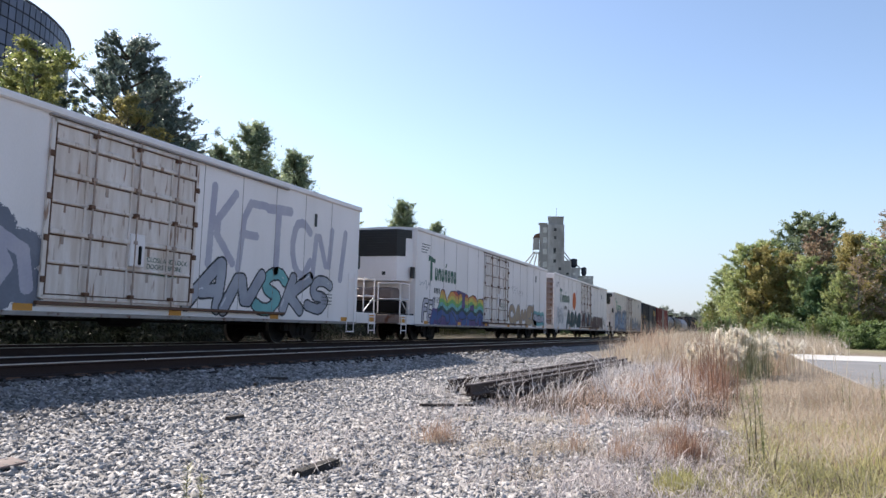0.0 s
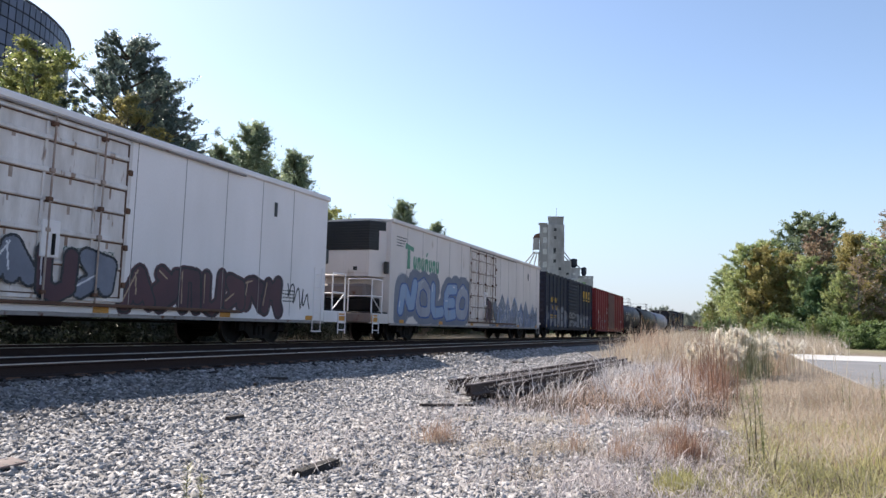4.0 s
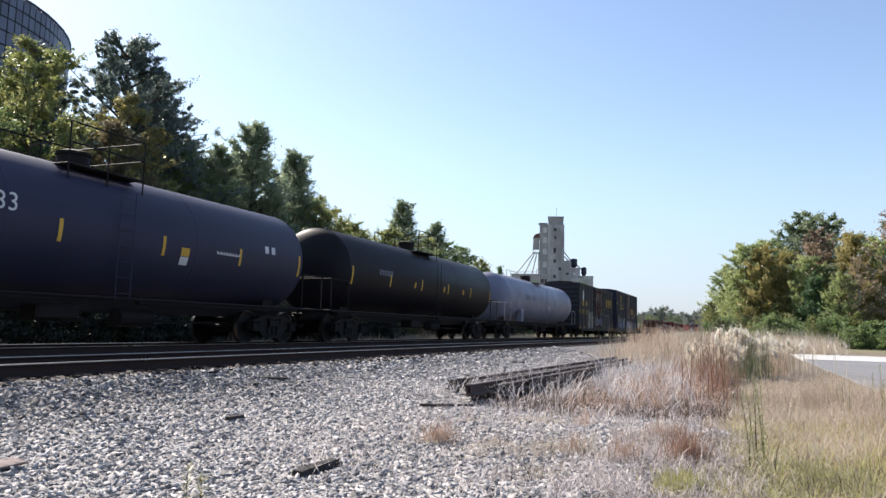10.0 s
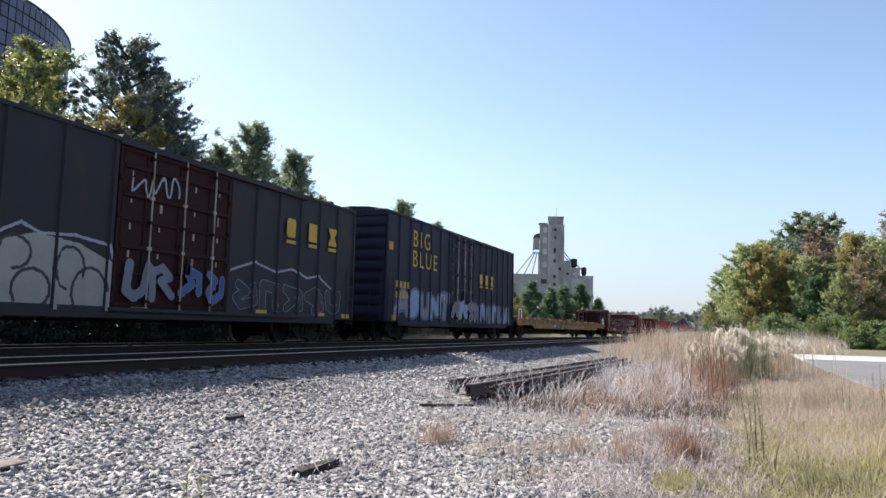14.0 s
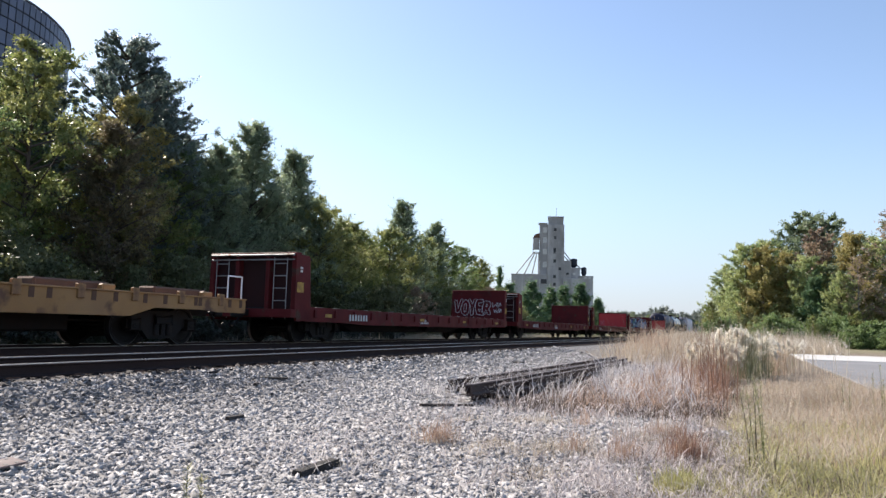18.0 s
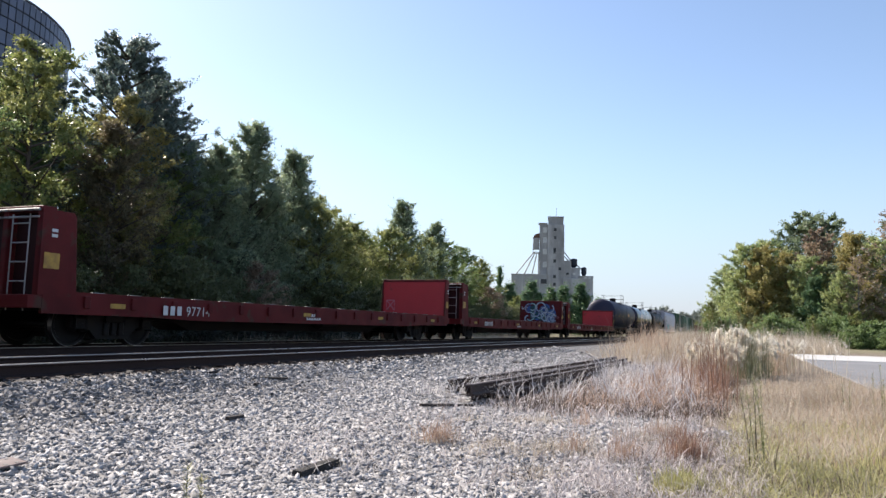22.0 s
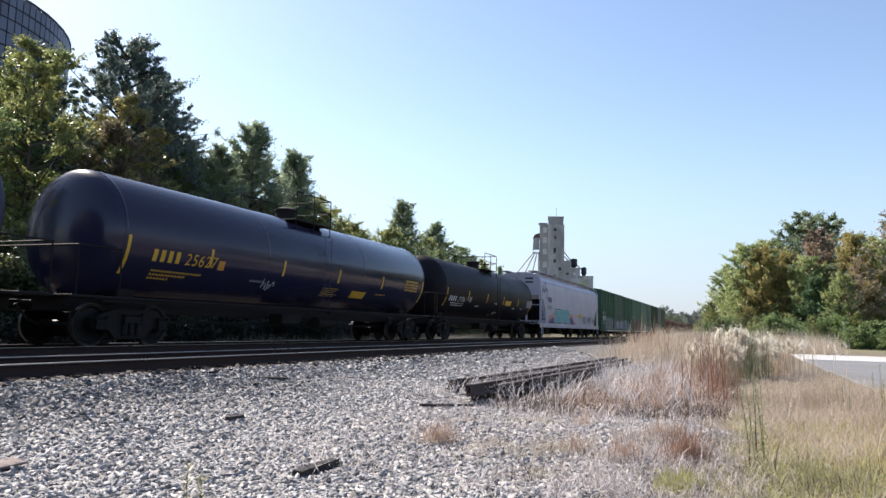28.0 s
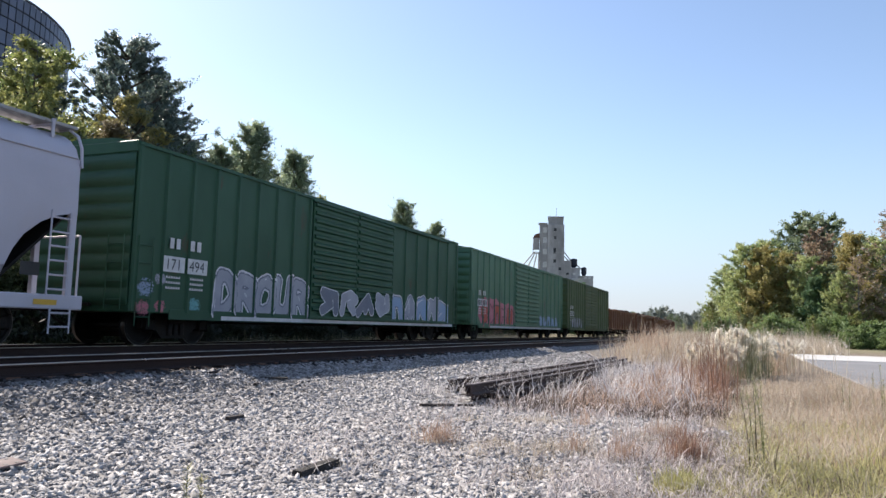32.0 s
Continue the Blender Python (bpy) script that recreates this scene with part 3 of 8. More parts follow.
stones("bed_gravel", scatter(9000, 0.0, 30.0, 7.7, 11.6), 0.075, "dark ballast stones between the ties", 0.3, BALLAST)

stones("loose_gravel", scatter(30000, -9.0, 2.6, 0.6, 7.8), 0.055, "loose grey crushed stones on the verge")

# ---- scrap rails lying by the track ----
def scrap_rail(x, y, z, length, turn, tilt=0.0, drop=0.0):
    t = thing("scrap_rail", "rusty length of old rail lying in dry grass", "rail", "stack of old rails", m=pose(x, y, z, tilt, drop, turn))
    part("rail", MB().prism(RAILPROFILE, "x", 0, length), OLDRAIL, t)
    part("rail_head", MB().prism(HEADPROFILE, "x", 0.002, length - 0.002), OLDRAILTOP, t, "paler worn rail head")
    return t


for k, (x, y, ln) in enumerate([(11.8, 4.66, 14), (11.9, 4.50, 13.5), (12.4, 4.33, 13), (12.2, 4.16, 13), (10.7, 3.95, 12.0), (10.55, 3.80, 11.9), (11.3, 3.64, 11.4), (12.8, 3.50, 9)]):
    scrap_rail(x, y, 0.135 + 0.02 * (k % 3), ln, -2.6 + 0.5 * (k % 3), 4 * (-1) ** k, -0.05)
for k, (x, y, ln) in enumerate([(11.9, 4.58, 13), (12.1, 4.25, 13), (10.8, 3.88, 12), (11.2, 3.70, 11.5), (12.4, 3.56, 11)]):
    scrap_rail(x, y, 0.01, ln, -2.6, 3 * (-1) ** k, -0.05)
for x in (11.9, 16.0, 20.5):
    single("timber_block", MB().box(-0.11, 0.11, -0.75, 0.75, -0.12, 0.03, 0.01), TIE, "weathered timber under the old rails", "timber", "bearers", m=pose(x, 4.1, 0.06, 0, 0, 0))

# small things on the gravel
gz = lambda x, y: float(ground_z(x, y))
plate_mb = MB().box(-0.19, 0.19, -0.11, 0.11, 0, 0.016, 0.005)
tp = thing("tie_plate", "rusty pinkish steel tie plate lying on gravel", "tie plate", m=pose(3.84, 5.06, gz(3.84, 5.06) + 0.035, 3, -4, -8))
part("plate", plate_mb, mat("pink_rust_plate", (0.20, 0.15, 0.14), 0.8, second=(0.14, 0.10, 0.09), scale=6, bump=0.2), tp)
for hx, hy in ((-0.13, -0.07), (-0.13, 0.07), (0.13, -0.07), (0.13, 0.07), (0.05, -0.07), (-0.05, 0.07)):
    part("spike_hole", MB().box(-0.012, 0.012, -0.012, 0.012, 0, 0.003), DARKWIN, tp, at=(hx, hy, 0.0155))
single("timber_offcut", MB().prism([(-0.06, -0.03), (0.055, -0.03), (0.05, 0.02), (-0.035, 0.03)], "x", -0.26, 0.26), OFFCUT, "dark creosoted timber offcut lying on gravel", "timber", m=pose(5.22, 3.18, gz(5.22, 3.18) + 0.04, 8, -2, -3))
for x, y, ln, a in ((10.0, 3.95, 0.9, -40), (9.6, 7.0, 0.4, 30), (6.9, 5.3, 0.35, 10), (18, 6.1, 0.5, 20), (22, 6.4, 0.6, -20), (15.5, 5.6, 0.4, 50), (10.28, 7.15, 0.45, -40)):
    single("wood_splinter", MB().prism([(-0.03, 0), (0.03, 0), (0.02, 0.04), (-0.02, 0.035)], "x", -ln / 2, ln / 2), TIE, "dark splinter of tie wood on gravel", "wood splinter", "splinters",
           m=pose(x, y, gz(x, y) + 0.02, 0, 2, a))

# ---- paved yard ----
single("pavement_asphalt", MB().box(18.5, 40.0, -60, -2.75, -0.2, 0.05, 0.02), ASPHALT, "worn grey asphalt yard beside dry grass", kind="structure")
single("pavement_slab", MB().box(40.02, 51.0, -60, -2.75, -0.2, 0.09, 0.03), SLAB, "pale concrete slab at the edge of the yard", kind="structure")


# ---- grain elevator ----
def elevator():
    e = thing("grain_elevator", "tall weathered concrete grain elevator with outside stairs and chutes", "grain elevator", m=pose(254, 61.2, 0, 0, 0, 14))
    # local x: away from the tracks' start, local y: towards the left
    tower = part("tower", MB().box(-5, 5, -3.3, 2.4, 0, 37.8, 0.05), CONCRETE, e)
    part("head_house", MB().box(-4.6, 4.6, -3.0, 2.2, 37.8, 40.5, 0.05), CONCRETE_D, e, "stained concrete penthouse")
    part("head_house_roof", MB().box(-4.8, 4.8, -3.2, 2.4, 40.5, 40.7, 0.03), CONCRETE_D, e)
    part("mast", MB().rod((0, -0.6, 40.6), (0, -0.6, 44.5), 0.06), GALV, e)
    for yy, z in ((-0.2, 36.0), (-0.2, 33.1), (-0.1, 28.6), (-0.1, 25.0), (-1.9, 22.3), (-0.1, 19.6), (-0.1, 16.9), (-0.1, 13.9)):
        h = 0.95 if z == 28.6 else 0.55
        w_ = part("window", MB().box(-5.02, -4.9, yy - 0.45, yy + 0.45, z - h, z + h), DARKWIN, tower)
        part("window_sill", MB().box(-5.16, -4.98, yy - 0.6, yy + 0.6, z - h - 0.18, z - h, 0.02), CONCRETE_D, w_)
    for z in (8.0, 13.0, 18.0, 23.0, 28.0, 33.0):
        part("pour_joint", MB().box(-5.05, -4.98, -3.32, 2.42, z, z + 0.14, 0.02), CONCRETE_D, tower)
    for yy in (-3.15, 2.1):
        part("corner_pilaster", MB().box(-5.1, -4.95, yy - 0.2, yy + 0.2, 0, 37.8, 0.03), CONCRETE, tower)
    stair = part("stair_tower", MB().box(-4.4, -0.5, 2.4, 5.2, 0, 38.2, 0.05), CONCRETE_D, e)
    part("stair_roof", MB().box(-4.8, -0.3, 2.4, 5.6, 38.2, 38.4, 0.03), CONCRETE_D, stair)
    for k, z in enumerate((35.9, 32.4, 28.3, 23.8, 19.4, 16.2)):
        part("window_panel", MB().box(-4.52, -4.38, 2.55, 4.0, z - 0.95, z + 0.95, 0.02), PALEWIN, stair, "pale boarded window")
        # slab added for the landing's shadow, in the stair tower's own concrete
        part("landing_shadow", MB().box(-4.46, -4.38, 2.55, 4.0, z + 1.05, z + 2.2, 0.02), CONCRETE_D, stair, "slab standing in for the shadow of a landing")
    part("downpipe", MB().rod((-4.5, 5.0, 0), (-4.5, 5.0, 38.0), 0.12), GALV, stair)
    part("bin_house", MB().box(-6, 8, 2.4, 14.8, 0, 20.0, 0.1), CONCRETE_D, e, "dark low concrete bin building")
    part("bin_parapet", MB().box(-6.1, 8.1, 2.5, 14.9, 20.0, 20.35, 0.05), CONCRETE, e)
    part("annex", MB().box(-6, 8, -13.2, -3.0, 0, 19.0, 0.1), CONCRETE, e)
    part("annex_parapet", MB().box(-6.1, 8.1, -13.3, -8.0, 19.0, 19.9, 0.05), CONCRETE_D, e)
    part("annex_upper", MB().box(-5, 4, -5.8, -3.3, 19.0, 25.2, 0.1), CONCRETE_D, e)
    part("annex_middle", MB().box(-5, 4, -8.8, -5.8, 19.0, 22.8, 0.1), CONCRETE, e)
    for yy, z in ((-6.4, 22.8), (-7.0, 22.8), (-10.2, 19.9)):
        part("dust_collector", MB().lathe([(0, 0.3), (0.9, 0.9), (3.0, 0.9), (3.3, 0.2)], 12, "z", (-3, yy, z)), TANKRIB, e, "dark metal cyclone")
    for yy, z in ((-4.5, 20.6), (-6.8, 20.6), (-10.6, 19.2), (-12.0, 19.2)):
        part("window", MB().box(-6.12 if yy < -8 else -5.1, -5.98 if yy < -8 else -4.98, yy - 0.5, yy + 0.5, z - 0.35, z + 0.35), PALEWIN if yy < -6 else DARKWIN, e)
    for yy in (-11.5, -9.0, -6.5, -4.0, 5.0, 8.0, 11.0, 13.6):
        part("buttress", MB().box(-6.2, -5.95, yy - 0.2, yy + 0.2, 0, 18.6, 0.03), CONCRETE, e)
    part("conveyor_head", MB().box(-4, -1.5, 5.3, 7.4, 29.2, 33.2, 0.1), CONCRETE_D, e, "rusty box at the head of the chutes")
    part("conveyor_hood", MB().prism([(5.2, 33.2), (7.5, 33.2), (6.8, 34.4), (5.2, 34.9)], "x", -4.0, -1.5), RUSTY, e)
    part("gantry", MB().box(-3.9, -3.7, 5.2, 7.6, 27.6, 27.85).box(-3.9, -3.7, 7.3, 7.5, 27.6, 31.0).box(-3.9, -3.7, 5.2, 7.6, 29.0, 29.2), GALV, e)
    for a, bq in (((-3, 7.0, 28.4), (-3, 13.6, 20.0)), ((-3, 6.6, 28.4), (-3, 10.6, 20.0)), ((-3, 6.0, 28.4), (-3, 7.8, 20.0)), ((-3, 5.4, 28.4), (-3, 5.5, 20.0)), ((-3, -3.3, 28.5), (-3, -7.0, 23.5)), ((-3, -3.3, 27), (-3, -6.0, 24)), ((-3, -7.2, 24.5), (-3, -10.2, 21.5))):
        part("chute", MB().rod(a, bq, 0.2), GALV, e)
    part("dark_band", MB().box(-6.08, -5.98, 2.6, 4.6, 17, 18.6), DARKWIN, e)
    return e


elevator()


# ---- storage tank behind the trees ----
def storage_tank():
    cx, cy, R, H = 36.0, 71.3, 17.8, 27.0
    t = thing("storage_tank", "huge round tank of blue-grey enamelled panels with dark ribs", "storage tank", m=pose(cx, cy, 0))
    part("shell", MB().lathe([(0, R - 0.12), (H, R - 0.12), (H + 2.5, R * 0.5), (H + 3.2, 0.0)], 64, "z"), TANKRIB, t, "dark steel shell", smooth=False)
    n, rows = 150, 24
    dz = H / rows
    a = 2 * math.pi / n
    w = R * math.sin(a / 2) - 0.045
    me = MB().box(-0.05, 0.0, -w, w, 0.05, dz - 0.05, 0.02).mesh("panel", TANKPANEL)
    rest = MB()
    for i in range(n):
        th = a * (i + 0.5) - math.pi
        for j in range(rows):
            m_ = pose(R * math.cos(a / 2) * math.cos(th), R * math.cos(a / 2) * math.sin(th), j * dz, 0, 0, math.degrees(th))
            if -1.75 < th < -0.35 and j >= rows - 9:
                part("panel", me, None, t).matrix_basis = m_
            else:
                rest.add([m_ @ Vector(q) for q in ((0, -w, 0.05), (0, w, 0.05), (0, w, dz - 0.05), (0, -w, dz - 0.05))], [(0, 1, 2, 3)])
    tagged(part("panels", rest, TANKPANEL, t, "blue-grey enamelled panels"), "blue-grey enamelled panels", kind="stuff")
    part("rim", MB().lathe([(H - 0.06, R), (H + 0.1, R), (H + 0.1, R + 0.1), (H - 0.06, R + 0.1), (H - 0.06, R)], 64, "z", caps=False), TANKRIB, t)
    return t


storage_tank()


# ---- plants ----
def blade_mesh(name, xy, height, width, lean, material, base=None, seg=3, fan=None):
    """Tapered bent blades as one mesh."""
    n = len(xy)
    h = height * rng.lognormal(0, 0.3, n)
    a, l = rng.uniform(0, 2 * np.pi, n), np.abs(rng.normal(0, lean, n) if fan is None else rng.normal(lean, fan, n)).clip(0, 1.52)
    d = np.stack([np.cos(a), np.sin(a)], -1)
    fa = a + np.pi / 2 + rng.normal(0, 0.6, n)
    s = np.stack([np.cos(fa), np.sin(fa)], -1) * (width * rng.uniform(0.6, 1.4, n))[:, None] / 2
    z0 = ground_z(xy[:, 0], xy[:, 1]) - 0.01 if base is None else base
    vs = []
    for k in range(seg + 1):
        u = k / seg
        off = d * (h * np.sin(l) * u ** 1.6)[:, None]
        z = z0 + h * np.cos(l * u) * u
        wk = s * (1 - u * 0.85)
        vs += [np.concatenate([xy + off - wk, z[:, None]], 1), np.concatenate([xy + off + wk, z[:, None]], 1)]
    v = np.stack(vs, 1).reshape(-1, 3)
    k0 = (2 * (seg + 1)) * np.arange(n)[:, None]
    f = np.concatenate([np.stack([k0 + 2 * k, k0 + 2 * k + 1, k0 + 2 * k + 3, k0 + 2 * k + 2], -1).reshape(-1, 4) for k in range(seg)])
    return bulk(name, v, f, material)


def grass(name, xy, height, width, lean, material, label, category="grass", fan=None):
    return tagged(new(name, blade_mesh(name, xy, height, width, lean, material, fan=fan)), label, category, kind="stuff")


def clumps(centres, per, spread):
    c = np.repeat(np.asarray(centres, float), per, 0)
    return c + rng.normal(0, 1, c.shape) * spread


def patch(x, y, f=1.0, k=0.0):
    """A wandering value between 0 and 1 over the ground."""
    return 0.5 + 0.25 * np.sin(1.7 * f * x + 1.1 * np.sin(2.3 * f * y + k) + k) + 0.25 * np.sin(2.9 * f * y + 1.3 * np.sin(1.9 * f * x + 2 * k))


# straw on the stony verge: a broad loose band nearest, thinner further off
VERGE = [(6.95, 2.35, 0.5, 0.22), (7.45, 1.7, 0.45, 0.3), (7.0, 2.85, 0.25, 0.18), (7.2, 1.15, 0.3, 0.22), (7.6, 0.55, 0.45, 0.25), (8.9, 0.85, 0.6, 0.3), (9.4, 2.5, 0.5, 0.3), (6.0, 1.6, 0.3, 0.2)]


def verge_share(x, y):
    """Straw gathers in a few loose patches."""
    q = sum(np.exp(-((x - a) / u) ** 2 - ((y - b) / v) ** 2) for a, b, u, v in VERGE)
    return np.clip(0.03 + q * (0.35 + 0.9 * patch(x, y, 3.1, 1.7)), 0, 1) * smoothstep(4.3, 3.2, y) * smoothstep(0.1, 0.5, y)


grass("verge_straw", scatter(60000, 5.2, 12.5, 0.1, 4.3, verge_share), 0.10, 0.005, 1.25, PINKSTRAW, "short dry straw on stony soil", fan=0.3)
grass("verge_stalks", scatter(1300, 5.0, 11.0, 0.3, 4.2), 0.30, 0.007, 1.48, PALESTRAW, "single bleached stalks lying on gravel", fan=0.08)
grass("straw_litter", scatter(5000, 4.6, 11.0, 0.2, 4.4, lambda x, y: 0.25 + 0.75 * patch(x, y, 0.9, 3.0)), 0.07, 0.005, 1.5, BLEACH, "bits of straw litter among the stones", fan=0.05)


def mat_share(x, y):
    return smoothstep(9.6, 11.6, x + 0.5 * patch(x, y, 1.5, 5.0) + 0.55 * (y - 2.0) * (y < 2.0)) * smoothstep(3.9, 2.9, y - 0.01 * (x - 12) + 0.5 * patch(x, y, 1.2, 2.0)) * smoothstep(0.1, 0.7, y) * smoothstep(30, 22, x)


grass("matted_straw", scatter(11000, 10.0, 28.0, 0.1, 4.8, mat_share), 0.26, 0.014, 1.32, PALESTRAW, "bleached straw lying matted on the ground", fan=0.2)
grass("grey_straw", scatter(14000, 10.0, 28.0, 0.1, 4.8, lambda x, y: mat_share(x, y) * smoothstep(0.45, 0.65, patch(x, y, 1.3, 6.0))), 0.22, 0.009, 1.15, REDSTRAW, "dull reddish straw among bleached weeds", fan=0.3)
# yellow-green foreground grass by the yard
def meadow(x, y):
    return smoothstep(0.22, -0.22, y - 0.22 + 0.03 * (x - 8) * (x > 8) + 0.25 * (patch(x, y, 1.4, 1.0) - 0.5) * 2)


fg = scatter(95000, 5.0, 19.0, -4.6, 0.9, meadow)
pv = patch(fg[:, 0], fg[:, 1], 1.0, 2.0) + 0.55 * smoothstep(11.5, 7, fg[:, 0]) + 0.12 * smoothstep(-1.4, -0.3, fg[:, 1]) + rng.normal(0, 0.16, len(fg))
grass("green_grass", fg[pv > 0.72], 0.11, 0.006, 1.1, GREENGRASS, "yellow-green grass going dry", fan=0.4)
grass("tan_grass", fg[pv <= 0.72], 0.16, 0.006, 1.15, PINKSTRAW, "tan dry grass beside the yard", fan=0.4)
feather = clumps(scatter(300, 8.6, 18.5, -4.4, -0.25, lambda x, y: 0.25 + 0.75 * smoothstep(0.35, 0.6, patch(x, y, 0.9, 7.0))), 30, 0.2)
grass("feathery_grass", feather[::3], 0.44, 0.006, 0.7, PINKSTRAW, "feathery pale tan grass beside the yard", fan=0.35)
grass("rusty_feather_grass", np.concatenate([feather[1::3], feather[2::3]]), 0.42, 0.006, 0.75, RUSTSTRAW, "feathery rust-tinted grass beside the yard", fan=0.35)
grass("long_green_blades", clumps(scatter(90, 6.4, 10.5, -2.6, 0.0, meadow), 12, 0.14), 0.26, 0.007, 0.9, GREENGRASS, "long yellow-green blades over shorter grass", fan=0.35)
grass("pale_litter", scatter(5200, 5.0, 9.4, -0.1, 1.3, lambda x, y: 0.3 + 0.7 * patch(x, y, 2.2, 4.0)), 0.2, 0.006, 1.45, PALESTRAW, "bleached straw litter at the edge of the grass", fan=0.1)
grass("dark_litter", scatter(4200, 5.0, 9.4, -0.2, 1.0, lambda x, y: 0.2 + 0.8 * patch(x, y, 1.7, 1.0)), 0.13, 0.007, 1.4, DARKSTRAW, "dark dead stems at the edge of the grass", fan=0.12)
grass("long_straw", fg[::50], 0.42, 0.006, 1.1, STRAW, "long bent straws over the grass", fan=0.3)
# tufts on the stony verge
tufts = [(6.98, 2.86), (7.02, 2.8), (7.0, 2.92), (7.28, 1.1), (7.2, 1.02), (7.35, 1.55), (9.5, 1.9), (8.9, 0.95), (7.5, 0.62), (7.62, 0.5), (7.55, 0.4), (7.8, 0.55), (8.9, 0.7)]
grass("red_tufts", clumps(tufts, 75, 0.07), 0.23, 0.006, 0.55, REDSTRAW, "tufts of reddish dry grass on stony ground", fan=0.35)
grass("straw_tufts", clumps(scatter(160, 5.9, 9.8, 0.3, 3.4, verge_share), 26, 0.07), 0.14, 0.006, 0.85, PINKSTRAW, "tufts of tan dry grass on stony ground", fan=0.4)
grass("rust_tuft", clumps([(7.55, 0.52), (7.6, 0.46), (7.5, 0.44), (7.68, 0.58), (7.45, 0.6)], 34, 0.07), 0.30, 0.007, 0.5, RUSTSTALK, "dense reddish brown dead tuft on stony soil", "dead grass", fan=0.4)
grass("low_green_plant", clumps([(6.05, 0.5), (6.15, 0.42), (5.95, 0.44), (5.75, 0.5)], 200, 0.07), 0.12, 0.011, 0.8, GREENGRASS, "low yellow-green plant on stony soil", "plant")
# bleached upright weeds round the scrap rails
bleach = clumps(scatter(170, 11.6, 26.0, 0.6, 4.2, mat_share), 15, 0.13)
grass("bleached_weeds", bleach, 0.46, 0.018, 0.75, BLEACH, "bleached dead weeds round the old rails", fan=0.4)
over = clumps(np.stack([rng.uniform(11.0, 23.0, 130), rng.uniform(3.4, 4.7, 130)], -1), 9, 0.16)
tagged(new("straw_over_rails", blade_mesh("straw_over_rails", over, 0.34, 0.012, 1.0, BLEACH, base=np.full(len(over), 0.12), fan=0.4)), "bleached weeds growing through the old rails", "weeds", kind="stuff")
# dark stems of the next three fill in the shadows between blades
grass("gap_shade_stems", clumps(scatter(900, 10.5, 27.0, 0.3, 4.0, mat_share), 34, 0.17), 0.17, 0.012, 0.9, DARKSTRAW, "dark brown stems standing in for shadow gaps under bleached straw", fan=0.4)
grass("meadow_gap_stems", clumps(scatter(210, 6.0, 18.0, -3.6, 0.6, meadow), 30, 0.16), 0.11, 0.009, 0.9, DARKSTRAW, "brown stems standing in for shadow gaps in the yellow-green grass", fan=0.4)
grass("verge_gap_stems", clumps(scatter(110, 5.6, 10.5, 0.4, 3.4, verge_share), 26, 0.10), 0.09, 0.008, 0.9, DARKSTRAW, "dark stems standing in for shadow gaps on stony soil", fan=0.4)
grass("red_dry_weeds", clumps(scatter(64, 11.4, 18.5, 0.5, 2.4), 60, 0.2), 0.28, 0.012, 0.95, REDSTRAW, "reddish brown dead weeds", "weeds", fan=0.4)
stalk = clumps([(14.1, 0.44), (14.3, 0.36), (14.9, 0.36), (15.4, 0.27), (15.0, 0.5), (17.6, 0.95), (19.6, 1.15), (20.2, 1.3), (24.0, -1.2), (13.2, 0.7), (16.4, 0.9), (18.4, 0.4), (12.4, 0.25)], 15, 0.2)
grass("brown_stalks", stalk, 0.92, 0.009, 0.25, RUSTSTALK, "tall reddish brown dead stalks", "weeds")
# tall dry grass in the middle distance
tall = clumps(scatter(520, 24.0, 50.0, 0.2, 5.2, lambda x, y: smoothstep(4.9, 3.6, y - 0.03 * (x - 30)) * smoothstep(23, 30, x)), 36, 0.22)
grass("tall_dry_grass", tall[::2], 0.78, 0.018, 0.5, PINKSTRAW, "tall dry pinkish tan grass on the verge", "tall grass", fan=0.4)
grass("tall_red_grass", tall[1::4], 0.74, 0.020, 0.55, RUSTSTRAW, "tall reddish dry grass on the verge", "tall grass", fan=0.4)
grass("rusty_grass", clumps(scatter(120, 7.5, 18.0, -4.0, -0.3), 26, 0.2), 0.24, 0.007, 0.8, REDSTRAW, "rust-coloured dry grass beside the yard", fan=0.4)
grass("tall_straw", clumps(scatter(75, 22.0, 50.0, -0.4, 3.0, lambda x, y: smoothstep(22, 32, x)), 30, 0.22), 0.6, 0.014, 0.45, STRAW, "tall straw-coloured grass on the verge", "tall grass", fan=0.35)
grass("pink_dry_weeds", clumps(scatter(22, 30.0, 38.0, 3.0, 4.6), 50, 0.2), 0.95, 0.014, 0.3, REDSTRAW, "tall reddish dead grass near the track", "weeds")
grass("distant_grass", scatter(36000, 50.0, 110.0, -6.0, 6.4), 0.9, 0.03, 0.35, PINKSTRAW, "distant dry grass beside the line", "tall grass")
grass("grass_behind_track", scatter(16000, 22.0, 90.0, 17.2, 22.0), 0.45, 0.02, 0.5, STRAW, "dry grass on the far side of the tracks", "grass")
# silvery plumes of tall reeds
plume_c = np.concatenate([scatter(20, 22.0, 24.4, -0.75, 0.40), scatter(5, 22.5, 25.0, 0.2, 0.7)])
low_plume_c = np.concatenate([scatter(12, 18.9, 21.0, 0.5, 1.15), scatter(9, 20.4, 22.0, 0.0, 0.6)])
far_plume_c = scatter(14, 25.0, 33.0, -2.1, -0.5)
grass("reed_stems", clumps(plume_c, 13, 0.10), 1.25, 0.013, 0.14, SAGE, "sage green stems of tall plume grass", "plume grass")
grass("low_reed_stems", clumps(low_plume_c, 9, 0.08), 0.9, 0.011, 0.2, RUSTSTRAW, "dry tan stems of plume grass", "plume grass")
